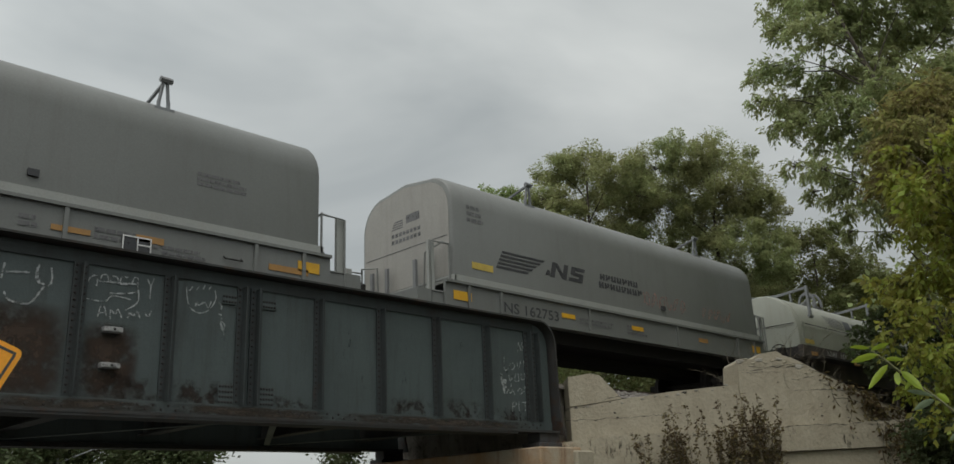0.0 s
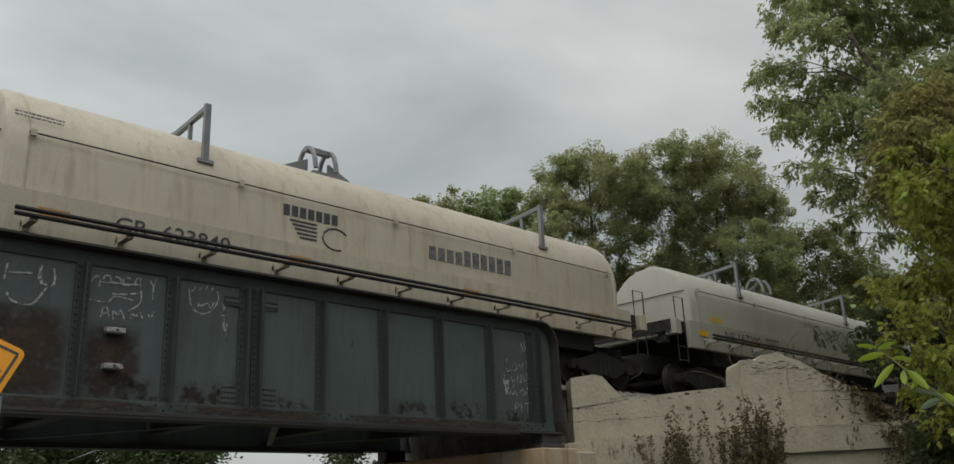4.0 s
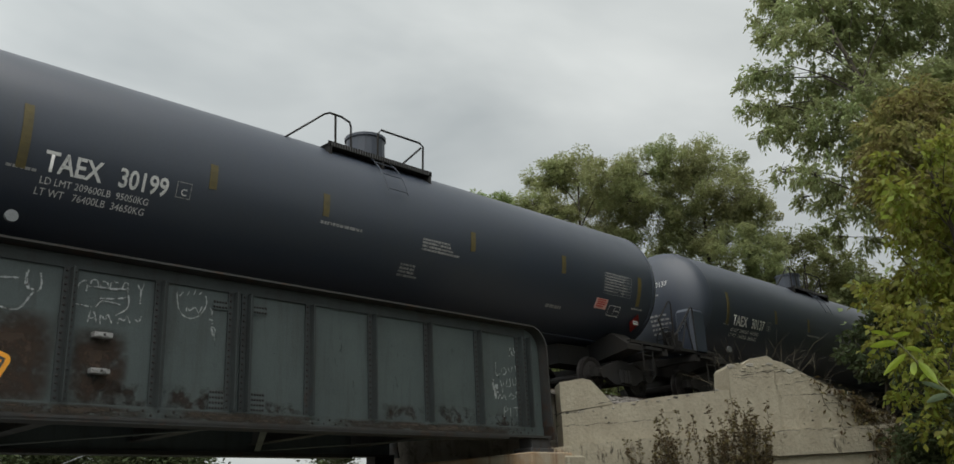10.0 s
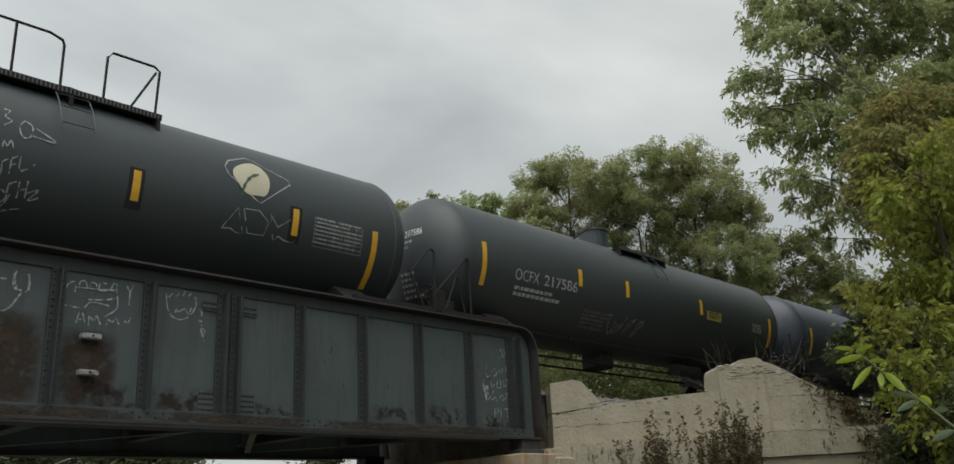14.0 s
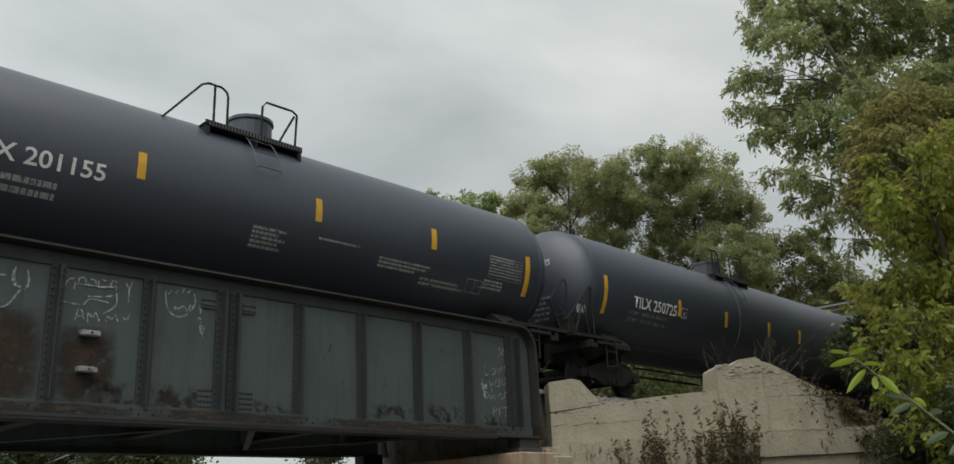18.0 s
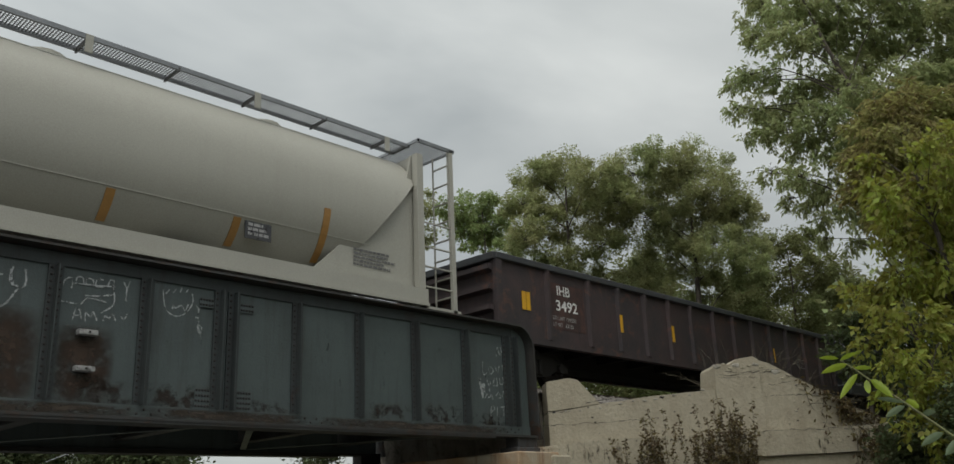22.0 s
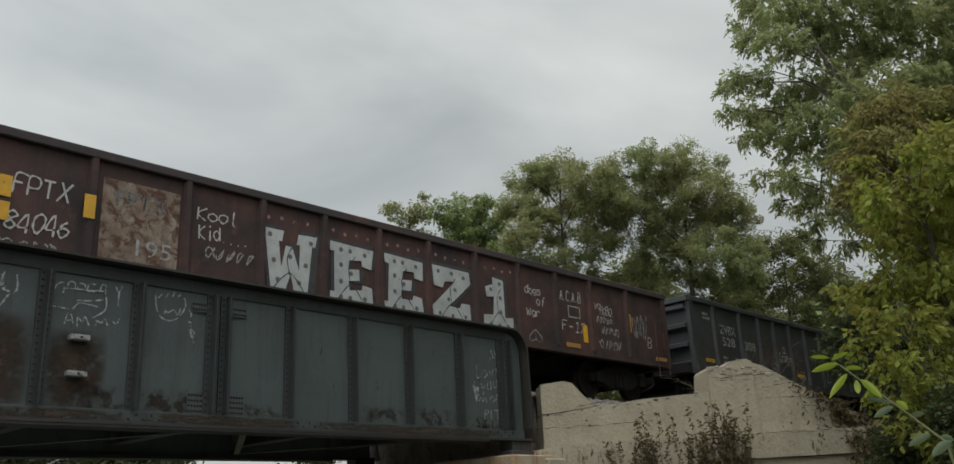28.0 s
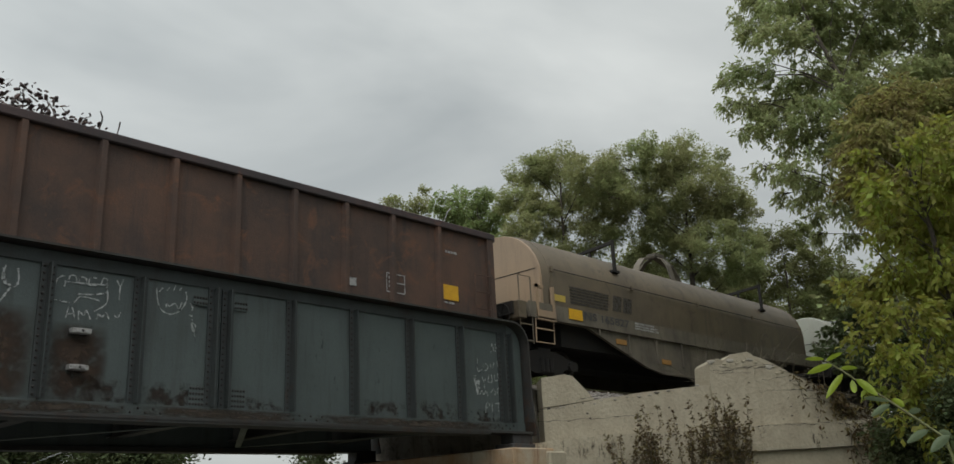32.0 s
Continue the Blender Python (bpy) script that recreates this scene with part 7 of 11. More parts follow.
    # underframe
    if sill == "truss":
        for y0, y1 in ((-a - 0.12, -a + 0.05), (a - 0.05, a + 0.12)):
            part("side_sill", boxes((-0.12, L + 0.12, y0, y1, zb - 0.34, zb + 0.02)), under_mat, car)
        bm = bmesh.new()
        box(bm, 0.2, L - 0.2, -a - 0.5, -a - 0.1, zb - 0.42, zb - 0.38)
        k = 0.25
        while k < L - 0.3:
            box(bm, k, k + 0.045, -a - 0.52, -a - 0.46, zb - 0.42, zb - 0.35)
            k += 0.09
        part("walkway", bm, M_UNDER, car, "black serrated steel walkway")
        for y0, y1 in ((-a - 0.05, -a + 0.05), (a - 0.05, a + 0.05)):
            part("belly", boxes((0.6, L - 0.6, y0, y1, zb - 0.95, zb - 0.34)), under_mat, car, "dark side girder under the walkway")
    elif sill == "walk":
        for y0, y1 in ((-a - 0.1, -a + 0.05), (a - 0.05, a + 0.1)):
            part("side_sill", boxes((-0.3, L + 0.3, y0, y1, zb - 0.7, zb + 0.0)), under_mat, car, "pale steel side sill")
        part("walkway", tubes([[(0.1, -a - 0.5, zb - 0.42), (L - 0.3, -a - 0.5, zb - 0.42)], [(0.1, -a - 0.5, zb - 0.5), (L - 0.3, -a - 0.5, zb - 0.5)]], 0.035, 5), M_UNDER, car, "steel side running board")
        for k in range(11):
            x = 0.35 + k * (L - 0.8) / 10
            part("walkway_bracket", boxes((x - 0.05, x + 0.05, -a - 0.48, -a - 0.08, zb - 0.56, zb - 0.48), (x - 0.05, x + 0.05, -a - 0.16, -a - 0.08, zb - 0.62, zb - 0.44)), under_mat, car)
        for y0, y1 in ((-a + 0.1, -a + 0.2), (a - 0.2, a - 0.1)):
            part("belly", boxes((1.0, L - 1.0, y0, y1, zb - 1.05, zb - 0.6)), M_UNDER, car)
    else:
        for sy in (-1, 1):
            bm = bmesh.new()
            prism_y(bm, [(-0.6, zb - 0.02), (-0.6, zb - 0.32), (1.5, zb - 0.36), (3.85, zb - 1.1), (4.6, zb - 1.22), (L - 4.6, zb - 1.22), (L - 3.85, zb - 1.1), (L - 1.5, zb - 0.36), (L + 0.6, zb - 0.32), (L + 0.6, zb - 0.02)], sy * (a + 0.02) - 0.04, sy * (a + 0.02) + 0.04)
            part("side_sill", bm, under_mat, car, "fish-bellied steel side sill")
        part("sill_cap", boxes((-0.6, L + 0.6, -a - 0.1, -a - 0.061, zb - 0.31, zb + 0.01), (-0.6, L + 0.6, -a - 0.13, -a - 0.061, zb - 0.35, zb - 0.312)), under_mat, car, "grimy pale sill plate")
        for k in range(9):
            x = 1.9 + k * (L - 3.8) / 8
            part("sill_rib", boxes((x - 0.02, x + 0.02, -a - 0.12, -a - 0.061, zb - 0.36 - min(0.62, max(0.1, 0.3 * (min(x, L - x) - 1.5))), zb - 0.352)), under_mat, car)
    out = 0.12 if sill == "truss" else 1.0
    part("floor", boxes((-out, L + out, -a + 0.05, a - 0.05, zb - 0.3, zb - 0.02)), M_UNDER, car)
    part("centre_sill", boxes((xa + 0.4, xb - 0.4, -0.35, 0.35, 0.6, 1.1), (0.8, L - 0.8, -a + 0.2, a - 0.2, 0.85, zb - 0.28)), M_UNDER, car)
    for x, s in ((0, -1), (L, 1)):
        part("end_sill", boxes((min(x + s * (out - 0.3), x + s * (out - 0.05)), max(x + s * (out - 0.3), x + s * (out - 0.05)), -a - 0.1, a + 0.1, zb - 0.4, zb - 0.02), bevel=0.01), end_mat or under_mat, car)
        lines = []
        for y in (-a - 0.08, a + 0.08):
            lines += [[(x + s * 0.9, y, 0.75), (x + s * 0.9, y, zb + 0.55), (x + s * 0.5, y, zb + 0.55), (x + s * 0.5, y, 0.75)], [(x + s * 0.9, y, 0.8), (x + s * 0.5, y, 0.8)], [(x + s * 0.9, y, 1.15), (x + s * 0.5, y, 1.15)]]
        for sy in (-1, 1) if sill != "truss" else ():
            part("end_handrail", tubes([p for p in lines if p[0][1] * sy > 0], 0.018, 5), end_mat or M_UNDER, car)
    brake_wheel(car, -1.0, -0.95, zb - 0.3)
    return car, hoods


def tank_car(x0, Ls, r, zc, mat, label, xa, xb, ra=0.5, rb=0.5, dome_x=6.0, seed=1, hoops=None, dome=True, dome_h=0.5, ladder_x=None):
    """Tank car: dished shell on stub sills, top platform with hoop rails, ladder and fittings."""
    car = rail_car("tank_car", x0, xa, xb, label, "tank car", 1.95)
    a, b = -ra, Ls + rb          # where the dished heads begin
    bm = bmesh.new()
    seg = 40
    depth = 0.72
    rings = []
    for k in range(9):
        t = math.pi / 2 * k / 8
        rings.append((a - depth * math.cos(t), max(0.02, r * math.sin(t))))
    rings.append((b, r))
    for k in range(7, -1, -1):
        t = math.pi / 2 * k / 8
        rings.append((b + depth * math.cos(t), max(0.02, r * math.sin(t))))
    ring_solid(bm, [[Vector((x, -rr * math.cos(j * math.tau / seg), zc + rr * math.sin(j * math.tau / seg))) for j in range(seg)] for x, rr in rings])
    sh = part("shell", bm, mat, car, "welded steel tank shell", smooth=True)
    for x in (a, b):
        part("shell_seam", ring_solid(bmesh.new(), [[Vector((x + dx, -rr * math.cos(j * math.tau / seg), zc + rr * math.sin(j * math.tau / seg))) for j in range(seg)] for dx, rr in ((-0.03, r), (-0.02, r + 0.008), (0.02, r + 0.008), (0.03, r))], False), mat, sh, smooth=True)
    # skid and lower seam of the jacket
    s = (zc - 1.32) / r
    yj = r * math.sqrt(max(0, 1 - s * s))
    part("jacket_seam", tubes([[(a - 0.1, -yj - 0.015, 1.32), (b + 0.1, -yj - 0.015, 1.32)], [(a - 0.1, yj + 0.015, 1.32), (b + 0.1, yj + 0.015, 1.32)]], 0.018, 5), mat, car)
    for k in range(5):
        x = a + 1.2 + k * (b - a - 2.4) / 4
        part("jacket_clip", boxes((x, x + 0.03, -yj - 0.06, -yj + 0.02, 1.28, 1.44)), mat, car)
    # stub sills, bolsters, end sills
    for x, q in ((a, -1), (b, 1)):
        part("stub_sill", boxes((min(x + q * 1.3, x - q * 2.4), max(x + q * 1.3, x - q * 2.4), -0.3, 0.3, 0.72, 1.2)), M_UNDER, car)
        bx = (xa + 1.95) if q < 0 else (xb - 1.95)
        bm = bmesh.new()
        prism(bm, [(-1.45, 1.0), (-1.45, 1.12), (-1.0, 1.45), (-0.4, 1.3), (0.4, 1.3), (1.0, 1.45), (1.45, 1.12), (1.45, 1.0), (0.4, 0.8), (-0.4, 0.8)], bx - 0.3, bx + 0.3)
        part("bolster", bm, M_UNDER, car)
        e = xa + 0.75 if q < 0 else xb - 0.75
        part("end_sill", boxes((e - 0.12, e + 0.12, -1.5, 1.5, 0.95, 1.12), (min(e, e - q * 0.8), max(e, e - q * 0.8), -1.5, -1.3, 1.05, 1.12)), M_UNDER, car)
        h = xa + 0.1 if q < 0 else xb - 0.15
        for sy in (-1, 1):
            y = sy * 1.42
            # sloping grab rail at the brake end, tall braced hoop at the other
            if q < 0:
                hoop = [[(h - 0.2, y, 1.32), (h - 0.22, y, 1.5), (h + 0.7, y, 2.4), (h + 0.78, y, 2.36), (h + 0.8, y, 1.25)], [(h + 0.1, y, 1.25), (h + 0.42, y, 2.0), (h + 0.62, y, 1.25)]]
            else:
                hoop = [[(h - 0.62, y, 1.85), (h - 0.12, y, 2.4), (h - 0.04, y, 2.42), (h + 0.02, y, 2.36), (h, y, 1.25)], [(h - 0.62, y, 1.9), (h - 0.3, y, 1.25)]]
            part("end_handrail", tubes(hoop, 0.022, 6), M_UNDER, car, "bent black steel handrail")
            part("running_board", boxes((min(h, h - q * 1.9), max(h, h - q * 1.9), min(y, y - sy * 0.28), max(y, y - sy * 0.28), 1.18, 1.25)), M_UNDER, car, "black steel end running board")
            rungs = [[(e - q * 0.5, sy * 1.46, 0.5), (e - q * 0.5, sy * 1.46, 1.2)], [(e - q * 0.9, sy * 1.46, 0.5), (e - q * 0.9, sy * 1.46, 1.2)]]
            rungs += [[(e - q * 0.5, sy * 1.46, z), (e - q * 0.9, sy * 1.46, z)] for z in (0.55, 0.9)]
            part("sill_step", tubes(rungs, 0.019, 5), M_UNDER, car)
    # hand-brake gear on the near corner
    part("brake_bracket", boxes((xa + 0.12, xa + 0.5, -1.25, -0.75, 1.25, 1.42), (xa + 0.2, xa + 0.42, -1.2, -0.9, 1.42, 1.7), (xa + 0.5, xa + 0.75, -1.1, -0.7, 1.25, 1.55), bevel=0.02), M_UNDER, car, "black hand-brake gear box")
    part("brake_chain", tubes([[(xa + 0.0, -1.1, 1.45), (xa + 0.15, -1.1, 1.3), (xa + 0.1, -1.1, 1.15)], [(xa - 0.1, -1.1, 1.5), (xa + 0.3, -1.1, 1.5)]], 0.025, 5), M_UNDER, car)
    brake_wheel(car, xa - 0.02, -1.1, 1.52)
    # side platform near the crown, with hoop rails
    top = zc + r
    l0, lt, lt2, le, r0_, r1_, p0, p1, zr = hoops
    yp = 0.9
    zp = zc + math.sqrt(r * r - yp * yp) + 0.03
    for sy in (-1, 1):
        bm = bmesh.new()
        box(bm, p0, p1, min(sy * 0.7, sy * 1.08), max(sy * 0.7, sy * 1.08), zp - 0.005, zp + 0.02)
        box(bm, p0, p1, min(sy * 1.08, sy * 1.1), max(sy * 1.08, sy * 1.1), zp - 0.04, zp + 0.06)
        for x in (p0 + 0.05, (p0 + p1) / 2, p1 - 0.05):
            box(bm, x - 0.03, x + 0.03, min(sy * 0.6, sy * 1.1), max(sy * 0.6, sy * 1.1), zp - 0.22, zp - 0.005)
        part("platform", bm, M_UNDER, car, "perforated black top platform")
    k = p0 + 0.06
    bm = bmesh.new()
    while k < p1 - 0.06:
        box(bm, k, k + 0.02, -1.112, -1.1, zp - 0.03, zp + 0.05)
        k += 0.06
    tagged(part("platform_edge", bm, M_GALV_DARK, car), kind="stuff")
    for sy in (-1, 1):
        y = sy * yp
        part("platform_rail", tubes([[(l0, y, zp - 0.1), (lt - 0.12, y, zr - 0.06), (lt, y, zr), (lt2, y, zr), (le - 0.03, y, zr - 0.06), (le, y, zr - 0.14), (le, y, zp)], [((lt + lt2) / 2, y, zr), ((lt + lt2) / 2, y, zp)]], 0.021, 6), M_UNDER, car, "bent pipe safety rail")
        part("platform_rail", tubes([[(r0_, y, zp), (r0_ + 0.02, y, zr - 0.1), (r0_ + 0.1, y, zr), (r1_ - 0.1, y, zr), (r1_, y, zr - 0.06), (r1_ - 0.04, y, zp - 0.1)], [(r1_ - 0.06, y, zr - 0.1), (r0_ + 0.45 * (r1_ - r0_), y, zp + 0.05)]], 0.021, 6), M_UNDER, car, "bent pipe safety rail")
    if dome:
        bm = bmesh.new()
        tube(bm, [(dome_x, -0.2, top - 0.15), (dome_x, -0.2, top + dome_h - 0.06)], 0.4, 18)
        tube(bm, [(dome_x, -0.2, top + dome_h - 0.06), (dome_x, -0.2, top + dome_h)], 0.43, 18)
        part("manway", bm, mat, car, "round bolted manway", smooth=False)
    else:
        bm = bmesh.new()
        tube(bm, [(dome_x, 0, top - 0.05), (dome_x, 0, top + 0.14)], 0.4, 16)
        for q in (-0.6, 0.55, 0.8):
            tube(bm, [(dome_x + q, 0.1, top - 0.05), (dome_x + q, 0.1, top + 0.22)], 0.09, 8)
        part("manway", bm, mat, car)
    lx = ladder_x if ladder_x is not None else dome_x
    lines = []
    for q in (-0.24, 0.24):
        pts = []
        for k in range(9):
            t = radians(16 + 48 * k / 8)
            pts.append((lx + q, -(r + 0.1) * math.cos(t), zc + (r + 0.1) * math.sin(t)))
        lines.append(pts)
    for k in range(4):
        t = radians(18 + 13 * k)
        lines.append([(lx - 0.24, -(r + 0.1) * math.cos(t), zc + (r + 0.1) * math.sin(t)), (lx + 0.24, -(r + 0.1) * math.cos(t), zc + (r + 0.1) * math.sin(t))])
    part("ladder", tubes(lines, 0.011, 5), mat, car, "curved steel side ladder")
    # running gear under the middle
    part("outlet_valve", boxes((dome_x - 0.3, dome_x + 0.3, -0.3, 0.3, zc - r - 0.35, zc - r + 0.05), bevel=0.04), M_UNDER, car)
    part("brake_rigging", tubes([[(a + 3, -0.3, 0.9), (b - 3, -0.3, 0.9)], [(a + 3, 0.2, 0.8), (b - 3, 0.2, 0.8)]], 0.03, 5), M_UNDER, car)
    part("air_reservoir", tube(bmesh.new(), [(b - 4.6, -0.5, 0.95), (b - 3.5, -0.5, 0.95)], 0.2, 12), M_UNDER, car)
    return car, sh


def head_point(sh_a, r, zc, y, z, lift=0.012, depth=0.72):
    """A point on the dished near head of a tank."""
    q = min(0.98, math.hypot(y, z - zc) / r)
    return Vector((sh_a - depth * math.sqrt(1 - q * q) - lift, y, z))


def head_marks(sh, sh_a, r, zc, number, seed):
    """Small white number and stencilled lines on the tank's head."""
    cu = bpy.data.curves.new("head_number", "FONT")
    cu.body, cu.resolution_u = number, 2
    ob = bpy.data.objects.new("head_number", cu)
    scene.collection.objects.link(ob)
    bpy.context.view_layer.update()
    me = bpy.data.meshes.new_from_object(ob.evaluated_get(bpy.context.evaluated_depsgraph_get()))
    bpy.data.objects.remove(ob)
    bpy.data.curves.remove(cu)
    wide, tall = max(v.co.x for v in me.vertices), max(v.co.y for v in me.vertices)
    for v in me.vertices:
        v.co = head_point(sh_a, r, zc, 0.35 - 0.95 * v.co.x / wide, zc + 0.42 + 0.15 * v.co.y / tall)
    me.materials.clear()
    shape("head_number", me, M_WHITE, sh, "small white number on the head")
    rnd = random.Random(seed)
    for rows, y0, y1, z1, h in ((2, 0.3, -0.4, zc + 0.34, 0.12), (5, 0.0, -0.6, zc - 0.35, 0.12)):
        bm = bmesh.new()
        for i in range(rows):
            y = y0
            while y > y0 + (y1 - y0) * rnd.uniform(0.6, 1.0):
                wd = rnd.uniform(0.04, 0.12)
                bm.faces.new([bm.verts.new(head_point(sh_a, r, zc, yy, zz)) for yy, zz in ((y, z1 - i * h - 0.055), (y - wd, z1 - i * h - 0.055), (y - wd, z1 - i * h), (y, z1 - i * h))])
                y -= wd + 0.03
        part("head_text", bm, M_WHITE_DULL, sh)


def tank_table(sh, x0, x1, z0, z1, wrap, seed):
    """Stencilled test table: outline boxes with tiny writing."""
    bm = bmesh.new()
    r, zc = wrap

    def q(x, z):
        s = (z - zc) / r
        return (x, -(r + 0.008) * math.sqrt(1 - s * s), zc + (r + 0.008) * s)
    for k in range(8):
        z = z0 + (z1 - z0) * k / 7
        bm.faces.new([bm.verts.new(q(*p)) for p in ((x0, z), (x1, z), (x1, z + 0.008), (x0, z + 0.008))])
    for k in range(6):
        x = x0 + (x1 - x0) * (0, 0.4, 0.56, 0.7, 0.85, 1)[k]
        for j in range(7):
            za, zb = z0 + (z1 - z0) * j / 7, z0 + (z1 - z0) * (j + 1) / 7
            bm.faces.new([bm.verts.new(q(*p)) for p in ((x, za), (x + 0.008, za), (x + 0.008, zb), (x, zb))])
    part("test_table", bm, M_WHITE_DULL, sh, "white stencilled test table")
    bars("table_text", 7, x0 + 0.03, x1 - 0.02, z0 + 0.02, z1, M_WHITE_DULL, sh, wrap=wrap, seed=seed, fill=0.4)


def frame_box(sh, x0, x1, z0, z1, wrap, material, parts=2, y=0, name="stencil_box", t=0.012):
    bm = bmesh.new()

    def q(x, z):
        if not wrap:
            return (x, y - 0.006, z)
        r, zc = wrap
        s = (z - zc) / r
        return (x, -(r + 0.008) * math.sqrt(1 - s * s), zc + (r + 0.008) * s)
    for xa, xb, za, zb in ((x0, x1, z0, z0 + t), (x0, x1, z1 - t, z1), (x0, x0 + t, z0 + t, z1 - t), (x1 - t, x1, z0 + t, z1 - t)) + (((x0 + x1) / 2, (x0 + x1) / 2 + t, z0 + t, z1 - t), ((x0 + x1) / 2 + t, x1 - t, (z0 + z1) / 2, (z0 + z1) / 2 + t)) * (parts > 1):
        bm.faces.new([bm.verts.new(q(*p)) for p in ((xa, za), (xb, za), (xb, zb), (xa, zb))])
    return part(name, bm, material, sh)


def gondola(x0, L, top, mat, label, ribs, load="low", floor_z=0.78, cap_mat=None, end_ribs=4, seed=1):
    """Open gondola: ribbed steel sides, heavy top rail, corrugated ends."""
    car = rail_car("gondola_car", x0, -0.62, L + 0.62, label, "gondola car", 2.2)
    half = 1.5
    cap = cap_mat or mat
    for sy in (-1, 1):
        part("side", boxes((0, L, min(sy * half, sy * (half - 0.03)), max(sy * half, sy * (half - 0.03)), floor_z + 0.1, top - 0.1)), mat, car, "weathered steel side sheet" if sy < 0 else "")
        part("top_rail", boxes((-0.06, L + 0.06, min(sy * (half + 0.09), sy * (half - 0.1)), max(sy * (half + 0.09), sy * (half - 0.1)), top - 0.14, top), bevel=0.015), cap, car, "heavy dark top rail" if sy < 0 else "")
        part("bottom_sill", boxes((0, L, min(sy * (half + 0.05), sy * (half - 0.12)), max(sy * (half + 0.05), sy * (half - 0.12)), floor_z, floor_z + 0.14)), mat, car)
        for x in ribs if sy < 0 else ribs[::3]:
            bm = bmesh.new()
            w = 0.075
            ys = (sy * (half - 0.002), sy * (half + 0.085))
            a = [(x - w, ys[0]), (x + w, ys[0]), (x + w * 0.55, ys[1]), (x - w * 0.55, ys[1])]
            ring_solid(bm, [[Vector((px, py, z)) for px, py in a] for z in (floor_z + 0.14, top - 0.14)])
            bmesh.ops.recalc_face_normals(bm, faces=bm.faces[:])
            part("side_post", bm, mat, car)
    for x, s in ((0, -1), (L, 1)):
        part("end_sheet", boxes((min(x, x - s * 0.03), max(x, x - s * 0.03), -half, half, floor_z, top - 0.1)), mat, car)
        part("end_cap", boxes((min(x - s * 0.05, x + s * 0.14), max(x - s * 0.05, x + s * 0.14), -half - 0.06, half + 0.06, top - 0.16, top - 0.004), bevel=0.01), cap, car)
        for k in range(end_ribs):
            z = floor_z + 0.25 + k * (top - floor_z - 0.55) / max(1, end_ribs - 1)
            part("end_rib", prism_y(bmesh.new(), [(x, z - 0.1), (x + s * 0.16, z - 0.05), (x + s * 0.16, z + 0.05), (x, z + 0.1)], -half + 0.05, half - 0.05), mat, car, "deep horizontal end rib")
        for y0, y1 in ((-half - 0.07, -half + 0.05), (half - 0.05, half + 0.07)):
            part("corner_post", boxes((min(x - s * 0.12, x + s * 0.06), max(x - s * 0.12, x + s * 0.06), y0, y1, floor_z, top - 0.12)), mat, car)
        if s < 0:
            part("end_sill", boxes((x - 0.3, x, -1.45, 1.45, 0.8, 1.05)), M_UNDER, car)
            continue
        lines = [[(x - s * 0.12, -half - 0.13, z), (x - s * 0.6, -half - 0.13, z)] for z in (0.55, 0.9, 1.25, 1.6, 1.95)]
        lines += [[(x - s * 0.12, -half - 0.13, 0.5), (x - s * 0.12, -half - 0.13, 1.98)], [(x - s * 0.6, -half - 0.13, 0.5), (x - s * 0.6, -half - 0.13, 1.98)]]
        part("grab_iron", tubes(lines, 0.013, 5), mat, car)
        part("end_sill", boxes((min(x, x + s * 0.3), max(x, x + s * 0.3), -1.45, 1.45, 0.8, 1.05)), M_UNDER, car)
    part("floor", boxes((0.02, L - 0.02, -half + 0.03, half - 0.03, floor_z + 0.25, floor_z + 0.32)), M_UNDER, car)
    bm = bmesh.new()
    box(bm, -0.3, L + 0.3, -0.35, 0.35, 0.62, 0.98)
    k = 1.0
    while k < L:
        box(bm, k - 0.05, k + 0.05, -half + 0.05, half - 0.05, 0.82, 1.03)
        k += 1.3
    part("underframe", bm, M_UNDER, car)
    brake_wheel(car, -0.32, 0.8, 1.7, r=0.24)
    return car


